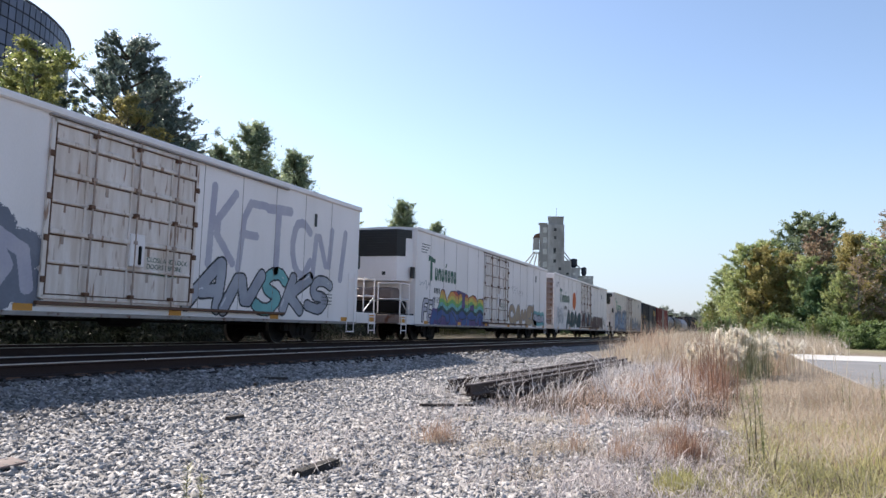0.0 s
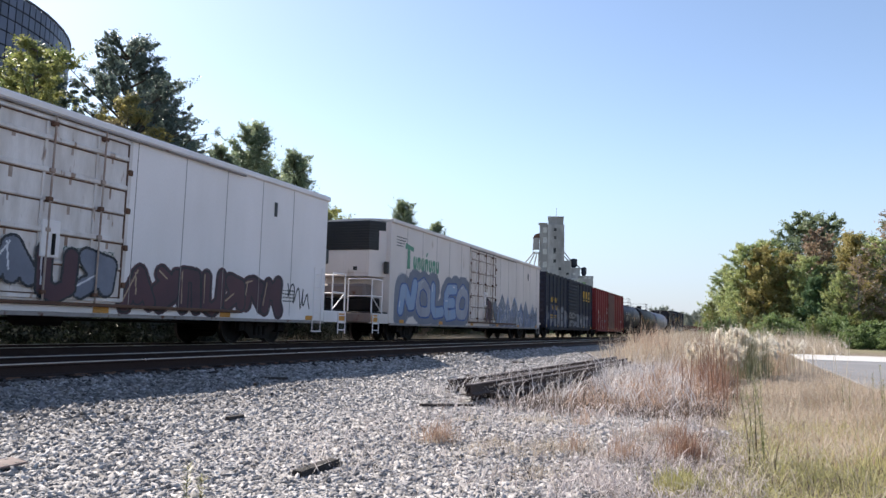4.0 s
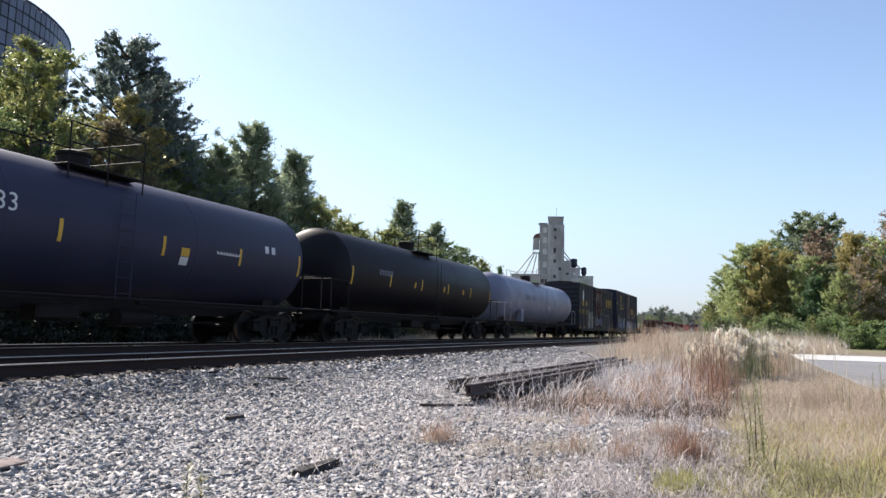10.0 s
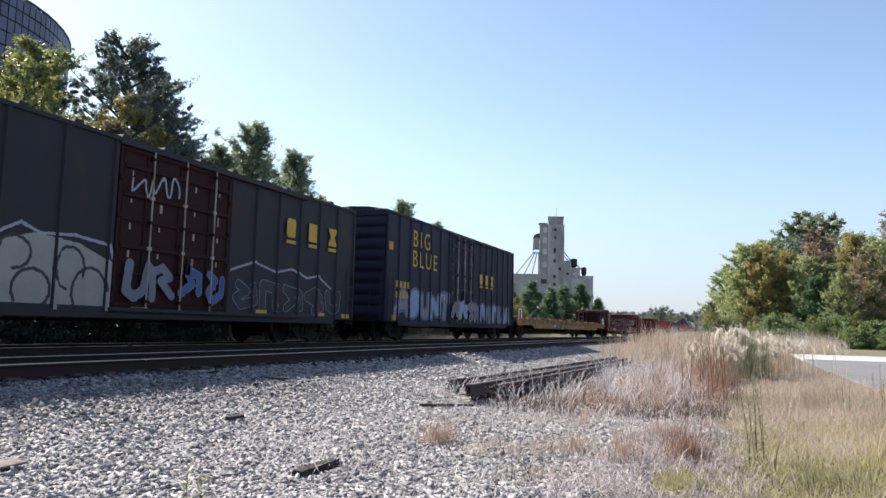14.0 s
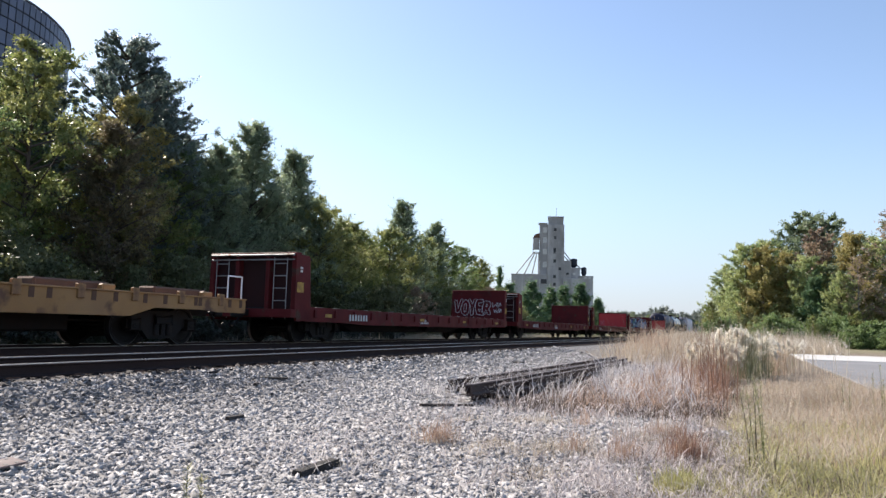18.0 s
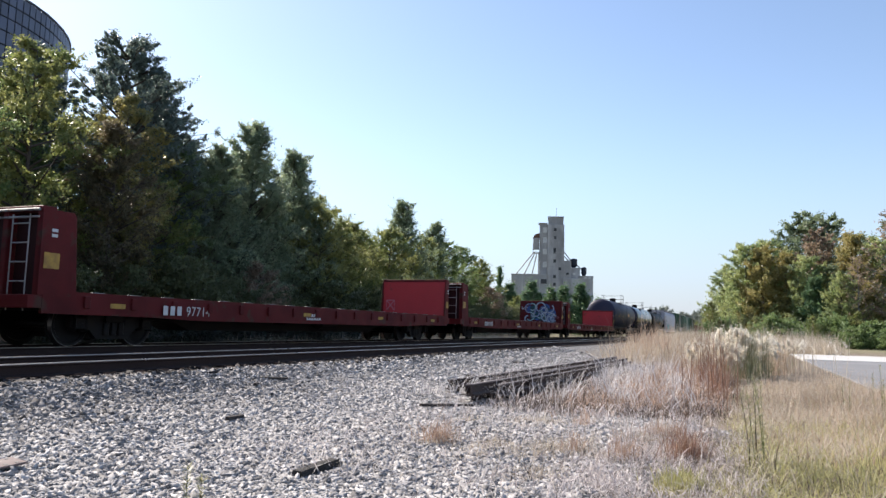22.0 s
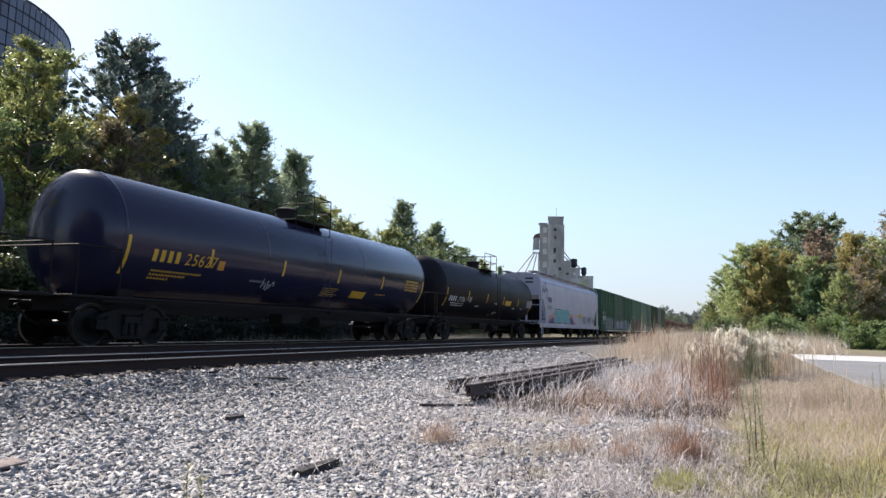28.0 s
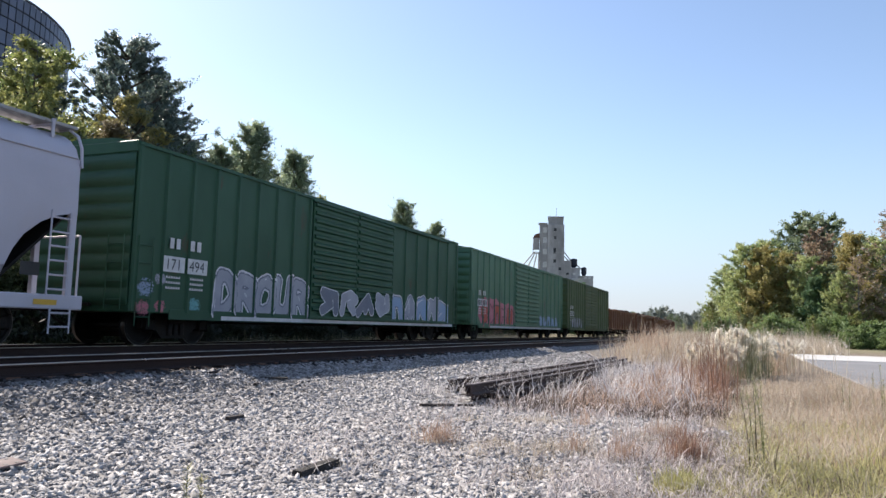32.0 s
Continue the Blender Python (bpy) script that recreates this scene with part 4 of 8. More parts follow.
grass("far_reed_stems", clumps(far_plume_c, 9, 0.1), 0.95, 0.013, 0.14, SAGE, "thin sage green stems of plume grass at the yard's edge", "plume grass")
grass("reed_leaves", clumps(plume_c[::2], 18, 0.16), 0.65, 0.013, 0.45, SEDGE, "dry lower leaves of plume grass", "plume grass")
grass("sage_bush", clumps([(22.1, -0.1), (22.3, -0.32), (22.2, 0.1), (19.4, -0.12)], 46, 0.13), 1.0, 0.011, 0.2, SAGE, "dark sage green weed clump beside plume grass", "weeds")
grass("red_weed_bank", clumps(scatter(26, 17.5, 21.0, 0.55, 1.6), 30, 0.2), 0.5, 0.011, 0.75, REDSTRAW, "rusty red dead weeds below the plume grass", "weeds", fan=0.35)
grass("red_weed_mounds", clumps([(24.6, -0.75), (25.2, -0.95), (24.9, -1.0), (26.4, -1.35), (20.4, 1.0), (20.9, 1.1), (19.6, 1.2)], 60, 0.14), 1.0, 0.012, 0.3, RUSTSTRAW, "rust-tinted dead weeds standing among plume grass", "weeds", fan=0.35)
grass("rust_stalks", clumps([(14.8, 0.5), (14.9, 0.38), (14.6, 0.44), (17.3, 0.75), (17.5, 0.85)], 22, 0.07), 1.08, 0.010, 0.14, RUSTSTALK, "dense tall reddish brown dead stalks", "weeds")
pl, pl_low, pl_far = clumps(plume_c, 5, 0.13), clumps(low_plume_c, 4, 0.13), clumps(far_plume_c, 3, 0.14)
cat_c = clumps(scatter(16, 25.0, 33.0, -2.5, -0.5), 8, 0.22)
grass("spike_grass", cat_c, 0.95, 0.016, 0.12, PINKSTRAW, "upright tan seed spikes at the yard's edge", "tall grass")


def puff(name, xy, z, size, count, material, label, category):
    """Soft seed heads: many tiny blades round points."""
    c = np.repeat(np.concatenate([xy, z[:, None]], 1), count, 0)
    p = c + rng.normal(0, 1, c.shape) * np.array([size * 0.35, size * 0.35, size])
    nod = np.repeat(rng.normal(0, 0.45, (len(xy), 2)), count, 0)
    p[:, :2] += nod * (p[:, 2:] - c[:, 2:])
    n = len(p)
    d = rng.normal(0, 1, (n, 3))
    d /= np.linalg.norm(d, axis=1)[:, None]
    e = np.cross(d, rng.normal(0, 1, (n, 3)))
    e /= np.linalg.norm(e, axis=1)[:, None]
    v = np.stack([p - d * 0.034, p + e * 0.011, p + d * 0.034, p - e * 0.011], 1).reshape(-1, 3)
    return tagged(new(name, bulk(name, v, np.arange(4 * n).reshape(-1, 4), material)), label, category, kind="stuff")


for nm, q, lo, hi, sz, lab in (("reed_plumes", pl, 0.55, 1.28, 0.085, "fluffy white seed plumes of tall grass"), ("low_reed_plumes", pl_low, 0.45, 0.92, 0.07, "fluffy pinkish white seed plumes on dry stems"), ("far_reed_plumes", pl_far, 0.6, 0.98, 0.06, "small white seed plumes at the yard's edge")):
    puff(nm, q, ground_z(q[:, 0], q[:, 1]) + lo + (hi - lo) * rng.beta(1.6, 1.3, len(q)), sz, 150, LEAF["pale"], lab, "plume grass")
cp = cat_c[::2]
puff("spike_heads", cp, ground_z(cp[:, 0], cp[:, 1]) + rng.uniform(0.75, 1.0, len(cp)), 0.06, 14, LEAF["pale"], "pale seed spikes of upright grass", "tall grass")


def tall_weed(x, y, H, n, seed, label):
    """A clump of upright stems with small leaves and a few side sprays."""
    r = random.Random(seed)
    t = thing("tall_weed", label, "weed", "tall weeds", m=pose(x, y, gz(x, y)))
    lv, lf = [], []
    for i in range(n):
        a, l = r.uniform(0, 6.28), r.uniform(0.02, 0.16)
        h = H * r.uniform(0.6, 1.0)
        bx, by = r.gauss(0, 0.05), r.gauss(0, 0.05)
        pts = [Vector((bx + math.cos(a) * l * h * (k / 5) ** 1.5, by + math.sin(a) * l * h * (k / 5) ** 1.5, h * k / 5 - 0.03)) for k in range(6)]
        mb = MB()
        for k in range(5):
            mb.rod(pts[k], pts[k + 1], 0.0042 * (1 - k / 7), 5, 0.0042 * (1 - (k + 1) / 7))
        part("stem", mb, WEED if i % 3 else RAILSIDE, t)
        for k in range(60):
            u = r.uniform(0.15, 1.0) * 5
            p = pts[min(4, int(u))].lerp(pts[min(4, int(u)) + 1], u % 1)
            b = r.uniform(0, 6.28)
            d, s = Vector((math.cos(b), math.sin(b), r.uniform(0.2, 1.2))).normalized(), r.uniform(0.03, 0.07)
            e = d.cross(Vector((0, 0, 1))).normalized() * 0.0055
            o = len(lv)
            lv += [p, p + d * s * 0.5 + e, p + d * s, p + d * s * 0.5 - e]
            lf.append((o, o + 1, o + 2, o + 3))
    part("leaves", MB().add(lv, lf), SEDGE, t, "narrow dull green leaves")
    return t


for wx, wy, wh, wn in ((7.5, -0.06, 1.2, 4), (7.62, -0.12, 1.0, 3), (7.2, 0.0, 0.6, 1), (11.6, -1.75, 0.9, 3), (12.2, -2.0, 0.95, 3), (11.0, -1.85, 0.8, 2), (12.6, -1.5, 0.8, 2), (3.95, 3.35, 0.3, 2)):
    tall_weed(wx, wy, wh, wn, int(wx * 100), "tall thin weed with drying stems on the verge")


def leaf_cloud(centres, radii, per, size, droop=0.25):
    """Leaves on the shells of clumps: a small folded quad each."""
    n = len(centres) * per
    c, r = np.repeat(centres, per, 0), np.repeat(radii, per)
    d = rng.normal(0, 1, (n, 3))
    d /= np.linalg.norm(d, axis=1)[:, None]
    # each clump is a spray that reaches outwards and up
    out = np.asarray(centres, float) * np.array([1, 1, 0])
    out /= np.maximum(np.linalg.norm(out, axis=1), 0.3)[:, None]
    out = out + np.array([0, 0, 0.75]) + rng.normal(0, 0.45, out.shape)
    out /= np.linalg.norm(out, axis=1)[:, None]
    reach = np.repeat(out, per, 0) * (r * (rng.beta(1.0, 2.2, n) * 2.6 - 0.6))[:, None]
    p = c + reach + d * (r * rng.uniform(0.2, 0.85, n) ** 0.8)[:, None] * np.array([1, 1, 0.75]) * (1.0 - 0.32 * np.linalg.norm(reach, axis=1) / np.maximum(r, 1e-3) / 2)[:, None]
    nrm = d + rng.normal(0, 0.7, (n, 3)) + np.array([0, 0, 0.35])
    nrm /= np.linalg.norm(nrm, axis=1)[:, None]
    u = np.cross(nrm, rng.normal(0, 1, (n, 3)))
    u /= np.linalg.norm(u, axis=1)[:, None]
    w = np.cross(nrm, u)
    s = (size * rng.lognormal(0, 0.3, n))[:, None]
    v = np.stack([p - u * s * 0.6, p - w * s * 0.36 - nrm * s * droop, p + u * s * 0.6, p + w * s * 0.36 - nrm * s * droop], 1).reshape(-1, 3)
    return v, np.arange(4 * n).reshape(-1, 4)


def tree_meshes(name, H, spread, base, shape, n_branch, per, leaf, clump_r, leaf_size, bark, trunk_r=0.18, leaning=0.0, twigs=9):
    """A tapered trunk with limbs, twigs of leaf clumps at their ends, and gaps between. shape: 'round', 'cone', 'tall'."""
    t = (np.arange(n_branch) + rng.uniform(0, 1, n_branch)) / n_branch
    z = base + (H - base - clump_r) * t
    env = {"round": np.sin(np.pi * np.clip(t * 0.84 + 0.13, 0, 1)) ** 0.6, "cone": (1 - t) ** 0.75 * 0.92 + 0.08, "fir": (1.02 - t) * (0.75 + 0.25 * np.cos(t * 40)), "tall": np.sin(np.pi * np.clip(t * 0.82 + 0.14, 0, 1)) ** 0.75, "spire": np.clip((1.02 - t) ** 0.6 * np.clip(t * 6 + 0.5, 0, 1), 0.05, 1)}[shape]
    a = np.arange(n_branch) * 2.4 + rng.normal(0, 0.4, n_branch)
    rr = spread * env * rng.uniform(0.35, 1.12, n_branch)
    tip = np.stack([rr * np.cos(a) + leaning * t, rr * np.sin(a), z + (0.45 if shape == "spire" else 0.12) * rr], -1)
    root = np.stack([leaning * t, 0 * t, np.maximum(base * 0.5, z - 0.45 * rr)], -1)
    u = rng.uniform(0.3, 1.04, (n_branch, twigs)) ** 0.8
    c = root[:, None] + (tip - root)[:, None] * u[..., None] + np.clip(rng.normal(0, 1, (n_branch, twigs, 3)), -1.5, 1.5) * (0.13 * spread * (0.5 + 0.5 * u) * (0.22 + 0.78 * env)[:, None])[..., None] * np.array([1, 1, 0.6])
    c = c.reshape(-1, 3)
    c[:, 2] = np.maximum(c[:, 2], 0.25)
    rad = clump_r * rng.lognormal(0, 0.4, len(c)) * (1.12 - 0.55 * np.clip(c[:, 2] / H, 0, 1))
    v, f = leaf_cloud(c, rad, per, leaf_size)
    crown = bulk(name + "_crown", v, f, LEAF[leaf] if isinstance(leaf, str) else leaf)
    mb = MB()
    pts = [Vector((leaning * k / 6 + rng.normal(0, 0.05), rng.normal(0, 0.05), H * 0.95 * k / 6)) for k in range(7)]
    pts[0] = Vector((0, 0, -0.3))
    for k in range(6):
        mb.rod(pts[k], pts[k + 1], trunk_r * (1 - k / 6.4), 7, trunk_r * (1 - (k + 1) / 6.4))
    for i in range(n_branch):
        o, e = Vector(root[i]), Vector(tip[i])
        mid = o.lerp(e, 0.5) + Vector((0, 0, -0.1))
        mb.rod(o, mid, trunk_r * 0.3, 5, trunk_r * 0.18).rod(mid, e, trunk_r * 0.18, 5, 0.012)
        for j in range(0, twigs, 3):
            mb.rod(o.lerp(e, float(u[i, j]) * 0.9), c[i * twigs + j], 0.02, 4, 0.008)
    return mb.mesh(name + "_trunk", bark), crown


def plant_tree(kind_name, meshes, label, category, group, x, y, turn=0.0, scale=1.0, stretch=1.0):
    t = thing(kind_name, label, category, group, m=pose(x, y, gz(x, y), 0, 0, turn))
    t.scale = (scale, scale, scale * stretch)
    part("trunk", meshes[0], None, t)
    part("crown", meshes[1], None, t)
    return t


PROTO = {
    "oak": (tree_meshes("oak", 13.5, 3.8, 1.0, "round", 83, 58, "green", 0.34, 0.1, BARK, 0.22, twigs=13), "broadleaf_tree", "green leafy broadleaf tree behind the tracks"),
    "oak2": (tree_meshes("oak2", 13.0, 3.4, 0.8, "tall", 61, 58, "olive", 0.34, 0.1, BARK, 0.2, twigs=13), "broadleaf_tree", "light olive green broadleaf tree behind the tracks"),
    "gum": (tree_meshes("gum", 12.5, 2.8, 1.0, "tall", 57, 44, "yellow", 0.33, 0.1, BARK, 0.18, twigs=13), "sweetgum_tree", "broadleaf tree turning yellow and brown behind the tracks"),
    "bronze": (tree_meshes("bronze", 12.0, 3.2, 0.6, "tall", 60, 50, "bronze", 0.33, 0.095, BARK, 0.18, twigs=13), "broadleaf_tree", "bronze-brown leafy tree behind the tracks"),
    "pine": (tree_meshes("pine", 15.0, 3.9, 1.0, "cone", 88, 64, "dark", 0.32, 0.1, BARK, 0.24, twigs=13), "conifer_tree", "tall dark conifer behind the tracks"),
    "darkoak": (tree_meshes("darkoak", 15.8, 4.5, 1.0, "round", 88, 84, "dark", 0.32, 0.098, BARK, 0.26, twigs=13), "broadleaf_tree", "tall dark green tree behind the tracks"),
    "poplar": (tree_meshes("poplar", 12.8, 4.0, 0.6, "spire", 96, 46, "dusk", 0.34, 0.085, BARK, 0.16, twigs=18), "slender_tree", "slender dull green tree behind the tracks"),
    "young": (tree_meshes("young", 9.0, 2.7, 0.3, "tall", 66, 40, "olive", 0.3, 0.095, BARK, 0.13, twigs=13), "young_tree", "olive green young tree behind the tracks"),
    "smallpine": (tree_meshes("smallpine", 9.6, 3.3, 0.3, "cone", 66, 36, "pine", 0.55, 0.18, BARK, 0.12), "small_pine", "small bright green pine before the grain elevator"),
    "slimpine": (tree_meshes("slimpine", 11.0, 1.5, 1.0, "fir", 46, 26, "pine", 0.36, 0.17, BARK, 0.12), "slim_pine", "slim young pine behind the tracks"),
    "far_tree": (tree_meshes("far_tree", 12.5, 5.2, 0.8, "round", 40, 22, "far", 0.75, 0.40, BARK, 0.2, twigs=7), "distant_tree", "distant tree on the skyline along the line, haze put into its leaf colour"),
    "lit": (tree_meshes("lit", 9.0, 2.9, 0.3, "tall", 66, 42, "lit", 0.3, 0.095, BARK, 0.13, twigs=13), "young_tree", "yellow-green young tree behind the tracks, sunlight put into its leaf colour"),
    "wood_olive": (tree_meshes("wood_olive", 15.0, 4.8, 0.8, "round", 60, 54, "wood_olive", 0.6, 0.17, BARK, 0.25), "woodland_tree", "olive woodland tree turning yellow"),
    "wood_green": (tree_meshes("wood_green", 17.5, 4.6, 1.5, "round", 60, 54, "wood_green", 0.6, 0.17, BARK, 0.28), "woodland_tree", "tall green woodland tree at the yard's edge"),
    "wood_yellow": (tree_meshes("wood_yellow", 13.0, 3.6, 0.8, "tall", 50, 54, "wood_yellow", 0.55, 0.17, BARK, 0.2), "woodland_tree", "woodland tree with yellow autumn leaves"),
    "wood_brown": (tree_meshes("wood_brown", 16.0, 3.4, 7.0, "round", 34, 26, "brown", 0.5, 0.22, GREYBARK, 0.2), "woodland_tree", "woodland tree with dry brown leaves"),
    "bare": (tree_meshes("bare", 13.0, 2.8, 3.0, "tall", 40, 4, "brown", 0.5, 0.16, GREYBARK, 0.16), "bare_tree", "nearly bare grey tree with few brown leaves"),
    "shrub": (tree_meshes("shrub", 2.8, 2.4, 0.1, "round", 30, 50, "bright", 0.42, 0.14, BARK, 0.05), "shrub", "bright green vine-covered shrub at the wood's edge"),
    "weeds": (tree_meshes("weeds", 3.4, 2.2, 0.1, "round", 30, 40, "shade", 0.4, 0.14, BARK, 0.05), "shrub", "low weeds behind the train, shade put into their leaf colour"),
    "brush": (tree_meshes("brush", 3.4, 2.0, 0.1, "round", 40, 70, "under", 0.4, 0.085, BARK, 0.05), "shrub", "dark green undergrowth behind the tracks"),
    "drybush": (tree_meshes("drybush", 5.0, 1.7, 0.3, "round", 34, 40, "brown", 0.36, 0.075, GREYBARK, 0.06), "shrub", "brown drying shrub behind the tracks"),
}


def put(kind, x, y, scale=1.0, stretch=1.0):
    meshes, nm, label = PROTO[kind]
    return plant_tree(nm, meshes, label, {"shrub": "shrub", "brush": "shrub", "drybush": "shrub", "weeds": "shrub"}.get(kind, "tree"), nm.replace("_", " ") + "s", x, y, float(rng.uniform(0, 360)), scale, stretch)


# row behind the tracks
for kind, x, y, s, st in [
        ("oak2", 21.2, 27.5, 0.98, 1.0), ("oak", 16.8, 27.0, 0.76, 1.0), ("gum", 24.9, 26.0, 0.90, 1.0), ("bronze", 23.4, 25.0, 0.8, 1.0), ("darkoak", 28.0, 29.6, 1.0, 1.0), ("darkoak", 31.0, 30.5, 0.93, 1.0), ("pine", 26.0, 33.0, 1.0, 1.0), ("pine", 32.2, 32.0, 1.04, 1.0),
        ("oak", 31.0, 29.0, 0.8, 1.0), ("pine", 35.2, 31.5, 0.82, 1.0), ("poplar", 36.3, 27.6, 1.03, 1.0), ("poplar", 33.4, 27.6, 0.86, 1.0), ("poplar", 36.6, 28.5, 0.84, 1.0), ("poplar", 40.3, 27.2, 0.96, 1.0), ("oak", 43.5, 29.0, 0.72, 1.0),
        ("oak2", 44.0, 27.4, 0.76, 1.0), ("young", 47.6, 27.0, 0.98, 1.0), ("young", 50.6, 28.0, 0.96, 1.0), ("poplar", 53.0, 30.0, 0.72, 1.0), ("young", 54.4, 27.0, 1.02, 1.0),
        ("poplar", 58.0, 27.6, 0.94, 1.0), ("young", 61.6, 27.0, 1.05, 1.0), ("poplar", 65.2, 27.5, 0.86, 1.0), ("oak", 69.0, 28.0, 0.72, 1.0), ("oak", 73.0, 27.6, 0.72, 1.0),
        ("young", 77.0, 27.0, 0.96, 1.0), ("oak", 81, 28.6, 0.6, 1.0), ("gum", 88, 29, 0.46, 1.0), ("young", 95, 28, 0.6, 1.0),
        ("lit", 41.2, 25.6, 1.0, 1.0), ("lit", 44.2, 25.9, 0.82, 1.0), ("slimpine", 101.5, 32.5, 0.92, 1.0), ("slimpine", 99.0, 33.5, 0.7, 1.0), ("oak2", 12.0, 27.0, 0.95, 1.0), ("gum", 8.0, 28.0, 1.0, 1.0), ("oak", 3.0, 28.0, 1.0, 1.0), ("oak", 24.0, 33.0, 0.95, 1.0), ("oak", 48.0, 34.0, 0.66, 1.0),
        ("oak", 18.5, 33.0, 0.9, 1.0), ("oak", 30.0, 37.0, 0.9, 1.0), ("oak", 56, 34, 0.6, 1.0), ("oak", 64, 34, 0.62, 1.0), ("oak", 72, 34, 0.58, 1.0), ("oak2", 27.6, 26.8, 0.62, 1.0), ("poplar", 32.6, 28.4, 0.8, 1.0), ("poplar", 37.9, 27.0, 0.70, 1.0), ("poplar", 41.6, 27.4, 0.72, 1.0), ("oak", 36.0, 31.0, 0.78, 1.0), ("young", 57.0, 30.0, 0.95, 1.0), ("young", 67.0, 30.5, 0.95, 1.0)]:
    put(kind, x, y, s, st)
for k in range(34):
    put("drybush" if k % 9 == 2 else "brush", 8 + k * 2.3 + rng.uniform(-0.6, 0.6), 24.2 + rng.uniform(-0.6, 1.4), rng.uniform(0.8, 1.3))
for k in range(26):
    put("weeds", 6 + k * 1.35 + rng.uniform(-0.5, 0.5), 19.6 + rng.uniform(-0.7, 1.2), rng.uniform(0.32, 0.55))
# small pines before the elevator
for x, y, s in ((118, 36, 0.8), (125, 34, 1.0), (128, 31.5, 0.9), (137, 31, 1.0), (140, 28.5, 1.05), (146, 30, 0.9), (108, 33, 0.8), (114, 32, 0.75), (150, 27, 0.8), (102, 31, 0.8)):
    put("smallpine", x, y, s)
# distant wood along the line
for k in range(46):
    a = rng.uniform(0.0, 1.0)
    put("wood_green" if k % 3 else "wood_olive", 330 + 120 * rng.uniform(), 58 - 62 * a + rng.uniform(-3, 3), rng.uniform(0.3, 0.6))
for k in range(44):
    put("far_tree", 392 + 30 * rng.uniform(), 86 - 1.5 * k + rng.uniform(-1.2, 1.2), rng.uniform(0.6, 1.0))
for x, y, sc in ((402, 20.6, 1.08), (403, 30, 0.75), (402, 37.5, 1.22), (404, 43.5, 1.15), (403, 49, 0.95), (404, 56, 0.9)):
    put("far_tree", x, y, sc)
# the wood on the right
for kind, x, y, s in [
        ("wood_olive", 112, 2.2, 0.72), ("wood_olive", 106, -0.6, 0.92), ("wood_yellow", 104, -2.6, 1.0), ("wood_olive", 110, -3.2, 0.98), ("wood_green", 116, -7.2, 1.04), ("wood_green", 117, -9.4, 1.12), ("wood_green", 115, -11.6, 1.06),
        ("wood_yellow", 106, -5.5, 0.95), ("wood_brown", 108, -9.4, 0.98), ("wood_green", 103, -10.4, 0.6), ("wood_olive", 103, -7.8, 0.78), ("smallpine", 100, -8.4, 0.9), ("wood_yellow", 104, -13.0, 1.12), ("wood_green", 112, -15.5, 0.88),
        ("bare", 97, -12.6, 0.85), ("wood_olive", 106, -16.5, 0.95), ("wood_green", 108, -20, 1.05), ("bare", 96, -15.8, 1.25), ("wood_olive", 98, -11, 0.6), ("wood_olive", 104, -22, 1.0), ("wood_green", 100, -27, 1.1),
        ("wood_olive", 96, -32, 1.0), ("wood_green", 118, -1.5, 0.75), ("wood_olive", 122, 1.0, 0.7), ("wood_green", 92, -38, 1.0), ("wood_olive", 86, -45, 1.0), ("wood_green", 78, -52, 1.0)]:
    put(kind, x, y, s)
for k in range(22):
    put("shrub" if k % 4 else "young", 90 + rng.uniform(-7, 8), 3.0 - k * 1.25 + rng.uniform(-0.6, 0.6), rng.uniform(0.5, 1.3) if k % 4 else rng.uniform(0.35, 0.6))


# ---- the train ----
# A car's own space: x along the track (away from where the train heads), y to the left, z = 0 on the rail.
W = 1.55                      # half width of a car body
SPEED, GAIN = 12.8515, 0.02093


def travelled(t):
    return SPEED * t + GAIN * t * t


TRAIN = []


def car(name, left, right, label, category="railway wagon"):
    c = thing(name, label, category, "freight train wagons", m=pose((left + right) / 2, YA, RZ))
    TRAIN.append((c, (left + right) / 2))
    return c


R_WHEEL = 0.457
_w = MB()
for s in (-1, 1):
    prof = [(s * 0.80, 0.0), (s * 0.80, 0.10), (s * 0.785, 0.12), (s * 0.775, 0.36), (s * 0.80, 0.385), (s * 0.80, R_WHEEL - 0.012), (s * 0.69, R_WHEEL), (s * 0.685, R_WHEEL + 0.025), (s * 0.665, R_WHEEL + 0.02),
            (s * 0.665, 0.38), (s * 0.70, 0.36), (s * 0.72, 0.12), (s * 0.66, 0.10), (s * 0.66, 0.0)]
    _w.lathe(prof, 28, "y")
    _w.lathe([(s * 0.80, 0.085), (s * 1.08, 0.085), (s * 1.10, 0.07), (s * 1.10, 0.0)], 12, "y")
    for k in range(3):
        _w.lathe([(s * 1.095, 0.014), (s * 1.118, 0.014), (s * 1.118, 0.0)], 6, "y", (0.045 * math.cos(k * 2.1), 0, 0.045 * math.sin(k * 2.1)))
_w.rod((0, -0.7, 0), (0, 0.7, 0), 0.085, 12)
_n0 = len(_w.f)
for s in (-1, 1):
    _w.lathe([(s * 0.8025, R_WHEEL - 0.014), (s * 0.803, R_WHEEL - 0.006), (s * 0.70, R_WHEEL + 0.003)], 28, "y", caps=False)
WHEELSET = _w.mesh("wheelset", WHEEL, True)
WHEELSET.materials.append(TREAD)
WHEELSET.polygons.foreach_set("material_index", [0] * _n0 + [1] * (len(WHEELSET.polygons) - _n0))
_f = MB()
